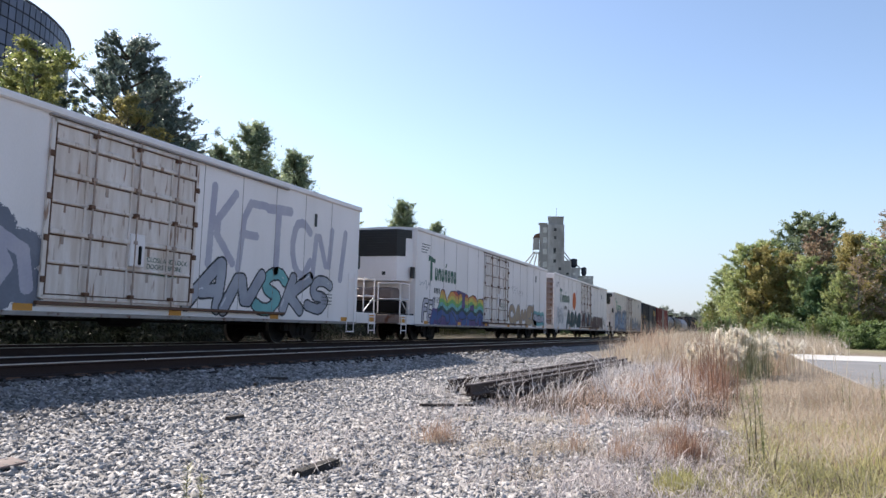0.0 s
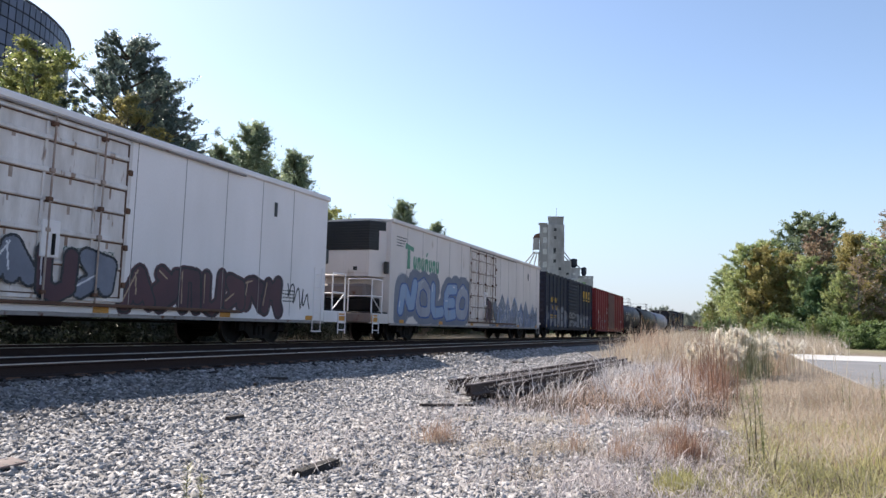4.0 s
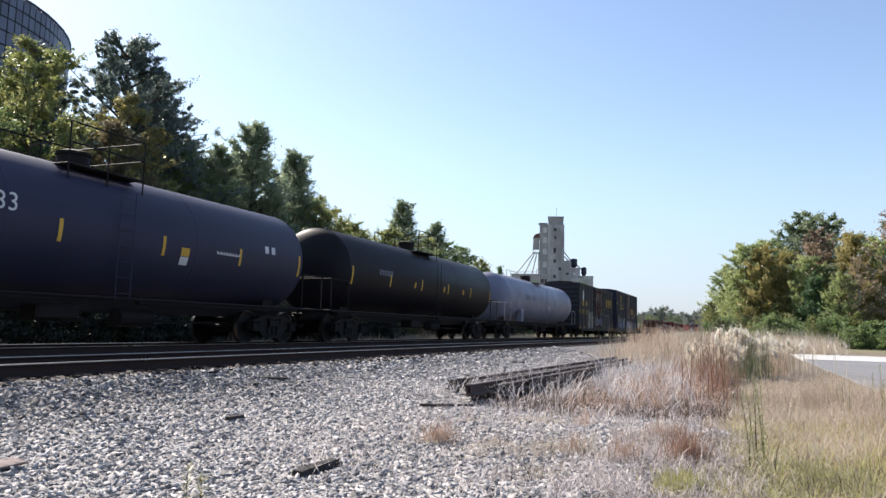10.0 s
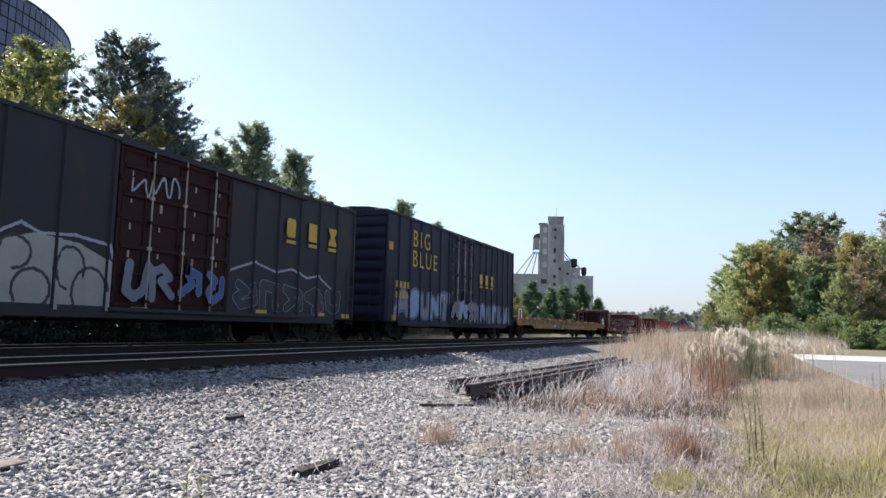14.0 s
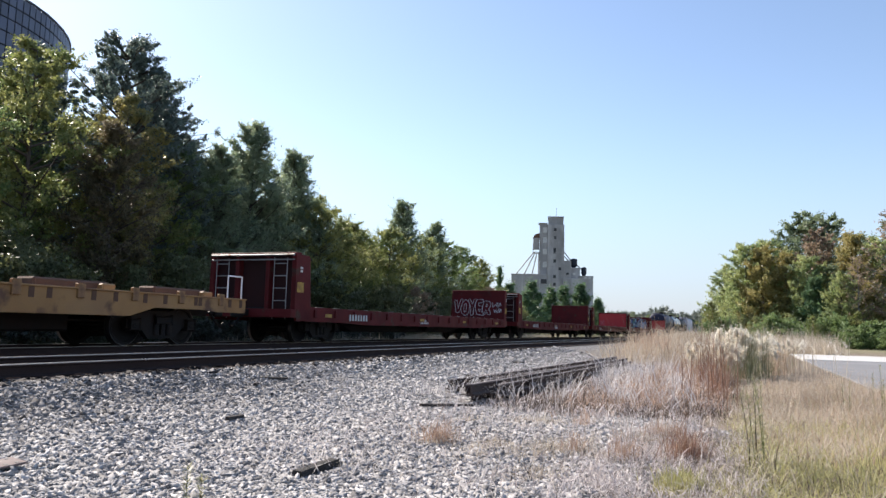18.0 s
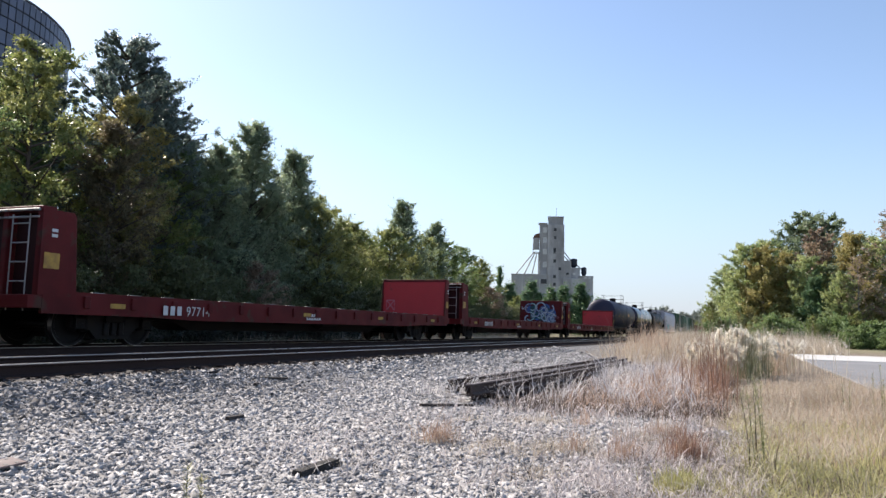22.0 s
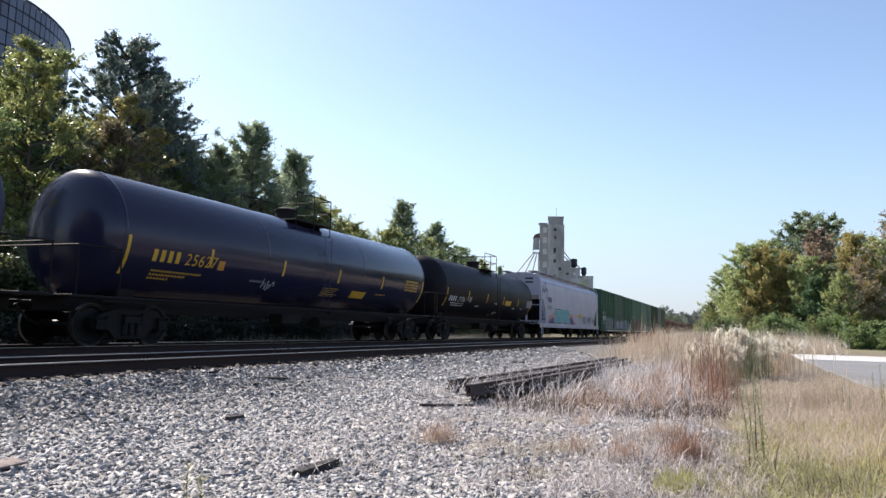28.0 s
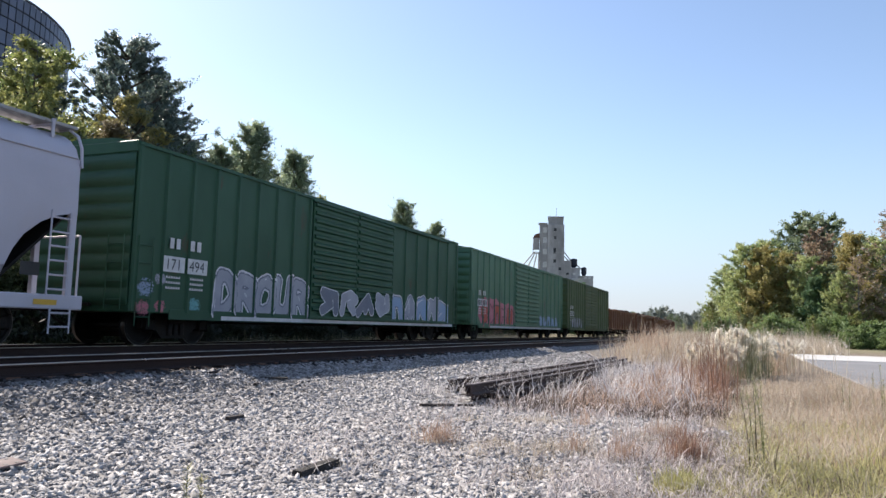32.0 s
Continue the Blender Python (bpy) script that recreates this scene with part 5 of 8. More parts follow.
for s in (-1, 1):
    y0, y1 = s * 0.90, s * 1.03
    _f.prism([(-1.08, 0.40), (-0.72, 0.40), (-0.62, 0.36), (-0.42, 0.16), (0.42, 0.16), (0.62, 0.36), (0.72, 0.40), (1.08, 0.40), (1.08, 0.60), (0.55, 0.78), (0.3, 0.80), (-0.3, 0.80), (-0.55, 0.78), (-1.08, 0.60)], "y", y0, y1)
    for k in (-0.2, 0.0, 0.2):
        _f.lathe([(0.24, 0.075), (0.5, 0.075)], 10, "z", (k, s * 0.965 + s * 0.07, 0))
    _f.box(-0.26, 0.26, s * 0.88, s * 1.09, 0.5, 0.68, 0.03)
    for k in (-0.89, 0.89):
        _f.box(k - 0.14, k + 0.14, s * 0.94, s * 1.1, 0.36, 0.6, 0.03)
_f.box(-0.2, 0.2, -1.0, 1.0, 0.5, 0.74, 0.02).box(-0.75, -0.6, -0.95, 0.95, 0.3, 0.42, 0.02).box(0.6, 0.75, -0.95, 0.95, 0.3, 0.42, 0.02)
FRAME = _f.mesh("truck_frame", TRUCK)
WHEELS = []


def truck(c, x):
    f = part("truck", FRAME, None, c, "dark greasy cast steel bogie", at=(x, 0, 0))
    for k in (-0.89, 0.89):
        w = part("wheelset", WHEELSET, None, f, at=(k, 0, R_WHEEL))
        WHEELS.append((w, c, x + k))
    return f


_c = MB().box(0, 0.75, -0.09, 0.09, 0.78, 0.98, 0.03).box(0.66, 0.98, -0.16, 0.14, 0.72, 1.02, 0.05).box(0.1, 0.2, -0.5, 0.5, 0.86, 0.93, 0.01)
_c.path([(0.25, -0.25, 0.85), (0.5, -0.3, 0.55), (0.8, -0.2, 0.45), (1.0, -0.15, 0.55)], 0.03)
COUPLER = _c.mesh("coupler", TRUCK)


def running_gear(c, half, inset, gap=0.85):
    for s in (-1, 1):
        truck(c, s * (half - inset))
        k = part("coupler", COUPLER, None, c, at=(s * (half - 0.1), 0, 0))
        if s < 0:
            k.rotation_euler = (0, 0, math.pi)
    part("centre_sill", MB().box(-half + 0.05, half - 0.05, -0.35, 0.35, 0.72, 1.05, 0.02), BLACK, c)
    br = MB().box(-1.4, -0.4, -1.0, -0.5, 0.55, 0.85, 0.04)
    br.lathe([(-0.5, 0.0), (-0.48, 0.2), (0.48, 0.2), (0.5, 0.0)], 12, "x", (1.2, -0.8, 0.62)).rod((-half + 3, -0.45, 0.55), (half - 3, -0.45, 0.55), 0.03)
    part("brake_gear", br, BLACK, c)


def decal(c, name, shapes, material, depth=0.004, label="", y=None):
    """Flat paint on the side that faces the road: polygons of (x, z)."""
    mb = MB()
    yy = -(W + depth) if y is None else y - depth
    for poly in shapes:
        mb.add([(u, yy, w) for u, w in poly], [tuple(range(len(poly)))])
    return part(name, mb, material, c, label)


def rect(x0, x1, z0, z1):
    return [(x0, z0), (x1, z0), (x1, z1), (x0, z1)]


def bars(c, x, z, n, h, material, y=None, gap=0.36, w=None, depth=0.009, name="lettering", label=""):
    """A row of plain bars that stands for marks that are not lettered; small print hangs together along its foot."""
    w = w or h * 0.62
    if h >= 0.2:
        return [decal(c, name, [rect(x + i * w, x + i * w + w * (1 - gap), z, z + h)], material, depth, label, y) for i in range(n)]
    poly = [(x, z), (x + n * w - w * gap, z)]
    for i in reversed(range(n)):
        u = x + i * w
        poly += [(u + w * (1 - gap), z + h), (u, z + h)] + ([(u, z + 0.3 * h), (u - w * gap, z + 0.3 * h)] if i else [])
    return decal(c, name, [poly], material, depth, label, y)


def disc(x, z, rx, rz, n=24):
    return [(x + rx * math.cos(2 * math.pi * i / n), z + rz * math.sin(2 * math.pi * i / n)) for i in range(n)]


def stroke(pts, w):
    """Quads along a polyline in (x, z), with round-ish joints."""
    out = []
    for (a, b), (p, q) in zip(pts, pts[1:]):
        dx, dz = p - a, q - b
        l = math.hypot(dx, dz) or 1
        nx, nz = -dz / l * w / 2, dx / l * w / 2
        out.append([(a + nx, b + nz), (a - nx, b - nz), (p - nx, q - nz), (p + nx, q + nz)])
    for a, b in pts:
        out.append(disc(a, b, w / 2, w / 2, 8))
    return out


GLYPH = [[[(0.12, 0), (0.16, 1), (0.72, 0.96), (0.86, 0.0)]], [[(0.1, 1), (0.16, 0.15), (0.5, 0.0), (0.84, 0.2), (0.9, 1)]], [[(0.1, 0.1), (0.2, 0.9), (0.55, 0.6), (0.8, 1.0), (0.75, 0.3), (0.95, 0.0)]],
         [[(0.88, 0.7), (0.5, 1.0), (0.12, 0.68), (0.65, 0.45), (0.9, 0.12), (0.5, 0.0)]], [[(0.2, 1.0), (0.6, 0.75), (0.15, 0.4), (0.4, 0.02), (0.9, 0.3), (0.85, 0.9)]], [[(0.05, 0), (0.5, 1), (0.95, 0.15)], [(0.5, 1.0), (0.5, 0.2)]],
         [[(0.1, 0.85), (0.5, 1.0), (0.9, 0.7), (0.5, 0.5), (0.9, 0.05)], [(0.15, 0.85), (0.1, 0.0)]], [[(0.1, 0), (0.5, 0.4), (0.14, 1), (0.82, 0.75), (0.88, 0.05)]]]
ALPHA = {
    "A": [[(0, 0), (0.42, 1), (0.58, 1), (1, 0)], [(0.22, 0.34), (0.78, 0.34)]], "B": [[(0.1, 0), (0.1, 1), (0.7, 0.96), (0.82, 0.76), (0.62, 0.54), (0.2, 0.52)], [(0.62, 0.54), (0.95, 0.3), (0.72, 0.03), (0.1, 0)]],
    "C": [[(0.95, 0.78), (0.62, 1), (0.2, 0.92), (0.02, 0.5), (0.2, 0.08), (0.62, 0), (0.95, 0.22)]], "D": [[(0.1, 0), (0.1, 1), (0.6, 0.96), (0.95, 0.6), (0.9, 0.3), (0.55, 0.02), (0.1, 0)]],
    "E": [[(0.9, 1), (0.12, 1), (0.1, 0), (0.92, 0)], [(0.12, 0.5), (0.75, 0.52)]], "F": [[(0.92, 1), (0.12, 1), (0.1, 0)], [(0.12, 0.52), (0.72, 0.54)]],
    "G": [[(0.92, 0.82), (0.6, 1), (0.15, 0.88), (0.03, 0.45), (0.2, 0.06), (0.62, 0), (0.95, 0.2), (0.95, 0.46), (0.6, 0.46)]], "H": [[(0.08, 0), (0.12, 1)], [(0.9, 0), (0.88, 1)], [(0.1, 0.5), (0.9, 0.54)]],
    "I": [[(0.5, 0), (0.5, 1)]], "K": [[(0.1, 0), (0.12, 1)], [(0.9, 1), (0.16, 0.48), (0.95, 0)]], "L": [[(0.12, 1), (0.1, 0), (0.92, 0.04)]], "M": [[(0.02, 0), (0.12, 1), (0.5, 0.3), (0.88, 1), (0.98, 0)]],
    "N": [[(0.06, 0), (0.1, 1), (0.86, 0.02), (0.92, 1)]], "O": [[(0.5, 1), (0.12, 0.86), (0.02, 0.5), (0.12, 0.12), (0.5, 0), (0.88, 0.12), (0.98, 0.5), (0.88, 0.86), (0.5, 1)]],
    "R": [[(0.08, 0), (0.1, 1), (0.7, 0.96), (0.9, 0.74), (0.66, 0.5), (0.16, 0.48)], [(0.5, 0.48), (0.95, 0)]], "S": [[(0.92, 0.84), (0.6, 1), (0.2, 0.94), (0.08, 0.72), (0.3, 0.54), (0.75, 0.45), (0.93, 0.25), (0.75, 0.04), (0.35, 0), (0.04, 0.16)]],
    "T": [[(0.02, 0.98), (0.98, 1)], [(0.5, 0.98), (0.5, 0)]], "U": [[(0.06, 1), (0.08, 0.25), (0.3, 0.02), (0.68, 0.02), (0.92, 0.25), (0.92, 1)]], "V": [[(0.02, 1), (0.5, 0), (0.98, 1)]], "Y": [[(0.02, 1), (0.5, 0.5), (0.98, 1)], [(0.5, 0.5), (0.46, 0)]]}
POSTS = {}


class Paint:
    """A sprayed picture: colours drawn over one another on a fine grid, then laid on a wall as flat strips, one part a colour."""

    def __init__(self, x0, x1, z0, z1, res=0.02):
        self.x0, self.z0, self.res = x0, z0, res
        self.nx, self.nz = max(2, int((x1 - x0) / res)), max(2, int((z1 - z0) / res))
        self.a = np.zeros((self.nz, self.nx), np.int16)
        self.keys = [None]

    def key(self, k):
        if k not in self.keys:
            self.keys.append(k)
        return self.keys.index(k)

    def area(self, lo_x, hi_x, lo_z, hi_z):
        i0, i1 = max(0, int((lo_x - self.x0) / self.res) - 1), min(self.nx, int((hi_x - self.x0) / self.res) + 2)
        j0, j1 = max(0, int((lo_z - self.z0) / self.res) - 1), min(self.nz, int((hi_z - self.z0) / self.res) + 2)
        if i1 <= i0 or j1 <= j0:
            return None
        X, Z = np.meshgrid(self.x0 + (np.arange(i0, i1) + 0.5) * self.res, self.z0 + (np.arange(j0, j1) + 0.5) * self.res)
        return (slice(j0, j1), slice(i0, i1)), X, Z

    def fill(self, sl, mask, k, fade=None):
        if fade is not None:
            mask = mask & fade
        self.a[sl] = np.where(mask, k, self.a[sl])

    def stroke(self, pts, w, col, rough=0.0):
        for (a, b), (p, q) in zip(pts, pts[1:]):
            g = self.area(min(a, p) - w, max(a, p) + w, min(b, q) - w, max(b, q) + w)
            if g is None:
                continue
            sl, X, Z = g
            dx, dz = p - a, q - b
            t = np.clip(((X - a) * dx + (Z - b) * dz) / (dx * dx + dz * dz + 1e-9), 0, 1)
            dist = np.hypot(X - a - t * dx, Z - b - t * dz)
            m = dist < w / 2 + (rng.uniform(-rough, rough, dist.shape) if rough else 0)
            if isinstance(col, (list, tuple)):
                lo, hi = self.span
                u = np.clip((Z - lo) / (hi - lo) + 0.06 * np.sin(X * 5), 0, 0.999)
                idx = (u * len(col)).astype(int)
                for i, cname in enumerate(col):
                    self.fill(sl, m & (idx == i), self.key(cname))
            else:
                self.fill(sl, m, self.key(col) if col else 0)

    def disc(self, x, z, r, rz, col, rough=0.0, thin=1.0):
        g = self.area(x - r, x + r, z - rz, z + rz)
        if g is None:
            return
        sl, X, Z = g
        m = np.hypot((X - x) / r, (Z - z) / rz) < 1 + (rng.uniform(-rough, rough, X.shape) if rough else 0)
        if thin < 1:
            m &= rng.uniform(0, 1, X.shape) < thin
        self.fill(sl, m, self.key(col))

    def poly(self, pts, col):
        g = self.area(min(p[0] for p in pts), max(p[0] for p in pts), min(p[1] for p in pts), max(p[1] for p in pts))
        if g is None:
            return
        sl, X, Z = g
        inside = np.zeros(X.shape, bool)
        for (a, b), (p, q) in zip(pts, pts[1:] + pts[:1]):
            if b != q:
                inside ^= ((b > Z) != (q > Z)) & (X < (p - a) * (Z - b) / (q - b) + a)
        self.fill(sl, inside, self.key(col))

    def bake(self, c, place, posts=(), proud=0.057, label="sprayed graffiti paint"):
        """place(x, z, lift) gives the point on the wall. The colours of one piece share a mesh."""
        cols = self.x0 + (np.arange(self.nx) + 0.5) * self.res
        on_post = np.zeros(self.nx, bool)
        for p in posts:
            on_post |= np.abs(cols - p) < 0.045
        vs, fs, slots = [], [], []
        for k in range(1, len(self.keys)):
            for j in range(self.nz):
                for sub, lift in (((self.a[j] == k) & ~on_post, 0.004), ((self.a[j] == k) & on_post, 0.004 + proud)):
                    if not sub.any():
                        continue
                    e = np.diff(np.concatenate([[0], sub.astype(np.int8), [0]]))
                    za, zb = self.z0 + j * self.res, self.z0 + (j + 1) * self.res
                    for i0, i1 in zip(np.where(e == 1)[0], np.where(e == -1)[0]):
                        xa, xb = self.x0 + i0 * self.res, self.x0 + i1 * self.res
                        q = len(vs)
                        vs += [place(xa, za, lift), place(xb, za, lift), place(xb, zb, lift), place(xa, zb, lift)]
                        fs.append((q, q + 1, q + 2, q + 3))
                        slots.append(k - 1)
        me = bpy.data.meshes.new("graffiti")
        me.from_pydata(vs, [], fs)
        for name in self.keys[1:]:
            me.materials.append(SP[name])
        me.polygons.foreach_set("material_index", slots)
        return tagged(part("graffiti", me, None, c, label), kind="stuff")


def side_place(y):
    return lambda x, z, lift: (x, y - lift, z)


def tank_place(R, zc):
    return lambda x, z, lift: (x, -(R + lift) * math.cos((z - zc) / R), zc + (R + lift) * math.sin((z - zc) / R))


def letters(p, x0, x1, z0, z1, n, fills, outline, seed, weight=0.30, line=0.07, shine=None, cloud=None, wild=0.06, slant=0.05, blend=False, rough=0.006, edge=None):
    """Chunky abstract letter-like forms with an outline, over a cloud of colour."""
    r = random.Random(seed)
    word, n = (n, len(n)) if isinstance(n, str) else (None, n)
    step, h = (x1 - x0) / n, z1 - z0
    p.span = (z0, z1)
    forms = []
    bag = r.sample(range(len(GLYPH)), len(GLYPH))
    for i in range(n):
        g = ALPHA[word[i]] if word else GLYPH[bag[i % len(bag)]]
        hh = h * r.uniform(0.82, 1.0)
        lean = slant + r.uniform(-0.12, 0.16)
        dz = z0 + r.uniform(0, h - hh)
        wd = min(weight, 0.36) * min(step * 1.0, h) * r.uniform(0.9, 1.15)
        lines = [[(x0 + step * (i + 0.06 + 0.88 * u) + lean * step * (v - 0.5) + r.uniform(-wild, wild) * step,
                   dz + wd / 2 + line + (hh - wd - 2 * line) * v + r.uniform(-0.04, 0.04) * h) for u, v in ln] for ln in g]
        if word:
            lines = [[ln[0]] + [q for a, b in zip(ln, ln[1:]) for q in ((a[0] * 0.78 + b[0] * 0.22, a[1] * 0.78 + b[1] * 0.22), (a[0] * 0.22 + b[0] * 0.78, a[1] * 0.22 + b[1] * 0.78))] + [ln[-1]] for ln in lines]
        forms.append((lines, wd, fills if blend else fills[i % len(fills)]))
    if cloud:
        for lines, wd, _ in forms:
            for ln in lines:
                for a, b in ln:
                    q = r.uniform(0.9, 1.5)
                    p.disc(a, b, wd * q + 0.12, wd * q * 0.9 + 0.1, cloud, 0.06)
    order = list(range(n))
    r.shuffle(order)
    if edge:
        for lines, wd, _ in forms:
            for ln in lines:
                p.stroke(ln, wd + 2 * line + 0.09, edge, rough)
    for i in order:
        lines, wd, col = forms[i]
        if line:
            for ln in lines:
                p.stroke(ln, wd + 2 * line, outline, rough)
        for ln in lines:
            p.stroke(ln, wd, col, rough)
        if shine:
            for ln in lines:
                p.stroke([(a - wd * 0.22, b + wd * 0.2) for a, b in ln[:2]], max(0.025, wd * 0.12), shine)


def graffiti(c, x0, x1, z0, z1, n, fills, outline, seed, weight=0.30, line=0.07, shine=None, cloud=None, y=None, wild=0.06, slant=0.05, blend=False, place=None, posts=True, rough=0.006, lift=0.0, edge=None):
    p = Paint(x0 - 0.5, x1 + 0.5, max(0.66, z0 - 0.3) if place is None else z0 - 0.3, z1 + 0.35)
    letters(p, x0, x1, z0, z1, n, fills, outline, seed, weight, line, shine, cloud, wild, slant, blend, rough, edge)
    return p.bake(c, place or side_place((-W if y is None else y) - lift), POSTS.get(c.name, ()) if posts and y is None else ())


def scribble(c, x0, x1, z0, z1, n, colour, seed, w=0.03, y=None, place=None):
    """A thin sprayed tag: one looping line."""
    r = random.Random(seed)
    p = Paint(x0 - 0.3, x1 + 0.3, z0 - 0.2, z1 + 0.2, 0.012)
    step, pts = (x1 - x0) / n, []
    for i in range(n):
        pts += [(x0 + step * (i + r.uniform(0, 0.5)), z0 + (z1 - z0) * r.uniform(0.6, 1.0)), (x0 + step * (i + r.uniform(0.2, 0.9)), z0 + (z1 - z0) * r.uniform(0.3, 0.7)),
                (x0 + step * (i + r.uniform(0.3, 0.9)), z0 + (z1 - z0) * r.uniform(0, 0.4))]
    # round the corners
    for _ in range(2):
        pts = [q for a, b in zip(pts, pts[1:]) for q in ((a[0] * 0.75 + b[0] * 0.25, a[1] * 0.75 + b[1] * 0.25), (a[0] * 0.25 + b[0] * 0.75, a[1] * 0.25 + b[1] * 0.75))]
    p.stroke(pts, w, colour)
    return p.bake(c, place or side_place(-W if y is None else y), POSTS.get(c.name, ()) if y is None else (), label="thin sprayed tag")


def ladder(mb, x, y, z0, z1, width, n, along="x", r=0.014):
    for k in (-0.5, 0.5):
        p = (x + k * width, y, z0) if along == "x" else (x, y + k * width, z0)
        mb.rod(p, (p[0], p[1], z1), r)
    for i in range(n):
        z = z0 + (z1 - z0) * (i + 0.5) / n
        a = (x - width / 2, y, z) if along == "x" else (x, y - width / 2, z)
        b = (x + width / 2, y, z) if along == "x" else (x, y + width / 2, z)
        mb.rod(a, b, r)
    return mb


def reflectors(c, xs, z, material=None, w=0.45, h=0.11, y=None):
    for x in xs:
        decal(c, "reflector", [rect(x, x + w, z, z + h)], material or ORANGEREF, 0.011, "amber reflective strip", y)


def ribbed_end(c, x, z0, z1, n, material, sign=-1, half=W - 0.06, lapped=False):
    """A pressed steel end wall with fat horizontal corrugations."""
    part("end_wall", MB().box(x - 0.03, x + 0.03, -half, half, z0, z1, 0.01), material, c)
    rib = MB()
    dz = (z1 - z0) / n
    prof = [(-0.5, 0), (-0.32, 0.75), (-0.1, 1.0), (0.12, 0.9), (0.4, 0.25), (0.5, 0)]
    if lapped:
        prof = [(-0.5, 0.0), (-0.47, 1.15), (-0.34, 1.2), (-0.28, 0.75), (0.1, 0.35), (0.54, 0.0)]
    m = len(prof)
    vs = []
    for yy, k in ((-half, 0.12), (-half * 0.82, 1.0), (half * 0.82, 1.0), (half, 0.12)):
        vs += [(sign * (0.03 + 0.085 * b * k), yy, a * dz * 0.92) for a, b in prof]
    rib.add(vs, [(j * m + i, j * m + i + 1, (j + 1) * m + i + 1, (j + 1) * m + i) for j in range(3) for i in range(m - 1)])
    me = rib.mesh("end_rib", material, True)
    for i in range(n):
        part("end_rib", me, None, c, at=(x, 0, z0 + dz * (i + 0.5)))


def box_shell(c, half, z0, z1, peak, material, roof_material, name="body"):
    body = part(name, MB().box(-half + 0.04, half - 0.04, -W, W, z0, z1, 0.02), material, c)
    part("roof", MB().prism([(-W - 0.05, z1 - 0.05), (W + 0.05, z1 - 0.05), (W + 0.05, z1 + 0.03), (W * 0.5, z1 + peak * 0.8), (0, z1 + peak), (-W * 0.5, z1 + peak * 0.8), (-W - 0.05, z1 + 0.03)], "x", -half, half), roof_material, c)
    return body


def plug_door(c, x0, x1, z0, z1, material, rust):
    """A plug door with its frame, stiffeners, lock rods and rollers."""
    y = -(W + 0.004)
    d = part("plug_door", MB().box(x0 + 0.06, x1 - 0.06, y - 0.035, y, z0 + 0.06, z1 - 0.08, 0.012), material, c, "rust-streaked plug door")
    fr = MB()
    for a, b, e, f in ((x0 - 0.04, x0 + 0.05, z0, z1), (x1 - 0.05, x1 + 0.04, z0, z1), (x0, x1, z1 - 0.07, z1), (x0, x1, z0 - 0.02, z0 + 0.06)):
        fr.box(a, b, y - 0.06, y, e, f, 0.008)
    part("door_frame", fr, material, c)
    part("upper_track", MB().box(x0 - 0.1, x1 + (x1 - x0) * 0.95, y - 0.09, y, z1 + 0.03, z1 + 0.07, 0.01), SEAM, c, "grimy upper door track")
    part("lower_track", MB().box(x0 - 0.1, x1 + (x1 - x0) * 0.95, y - 0.10, y, z0 - 0.13, z0 - 0.06, 0.01), rust, c, "rusty lower door track")
    hgt = z1 - z0
    for u, k in ((0.20, 0.03), (0.37, 0.05), (0.54, 0.03), (0.70, 0.05), (0.88, 0.045)):
        zz = z0 + hgt * u
        st = part("stiffener", MB().box(x0 + 0.08, x1 - 0.08, y - 0.10 if k > 0.04 else y - 0.07, y - 0.034, zz - k, zz + k, 0.015), material, d)
        part("rust_line", MB().box(x0 + 0.08, x1 - 0.08, y - 0.040, y - 0.034, zz - k - 0.03, zz - k - 0.002), rust, st)
        for q in (0.09, 0.33, 0.64, 0.88):
            part("rust_run", MB().box(x0 + (x1 - x0) * q, x0 + (x1 - x0) * q + 0.035 + 0.05 * ((q * 37 + u * 11) % 1), y - 0.038, y - 0.034, zz - k - 0.10 - 0.16 * ((q * 53 + u * 29) % 1), zz - k - 0.03), RODRUST, st)
    for e in (x0 + 0.055, x1 - 0.075):
        part("rust_edge", MB().box(e, e + 0.02, y - 0.064, y - 0.03, z0 + 0.06, z1 - 0.08), rust, d)
    for e in (z0 + 0.065, z1 - 0.1):
        part("rust_edge", MB().box(x0 + 0.06, x1 - 0.06, y - 0.064, y - 0.03, e, e + 0.02), rust, d)
    for u in (0.24, 0.53, 0.82):
        xx = x0 + (x1 - x0) * u
        part("lock_rod", MB().rod((xx, y - 0.125, z0 - 0.06), (xx, y - 0.125, z1 + 0.02), 0.022), RODRUST, d, "rust-stained lock rod")
        part("upright", MB().box(xx - 0.15, xx - 0.09, y - 0.07, y - 0.034, z0 + 0.08, z1 - 0.1, 0.012), material, d)
        for v in (0.03, 0.37, 0.54, 0.70, 0.96):
            zz = z0 + hgt * v
            part("rod_bracket", MB().box(xx - 0.055, xx + 0.055, y - 0.15, y - 0.034, zz - 0.04, zz + 0.04, 0.012), RODRUST if v in (0.37, 0.70) else rust, d)
    for e in (x0 + 0.0, x1 + 0.0):
        for v in (0.1, 0.33, 0.56, 0.8):
            part("hinge_pin", MB().box(e - 0.05, e + 0.05, y - 0.10, y - 0.05, z0 + hgt * v - 0.06, z0 + hgt * v + 0.06, 0.012), rust, d)
    part("lock_box", MB().box((x0 + x1) / 2 + 0.0, (x0 + x1) / 2 + 0.4, y - 0.13, y - 0.034, z0 + 0.75, z0 + 1.45, 0.015), WHITE if material in (CREAM, RUSTDOOR) else material, d, "pale lock box")
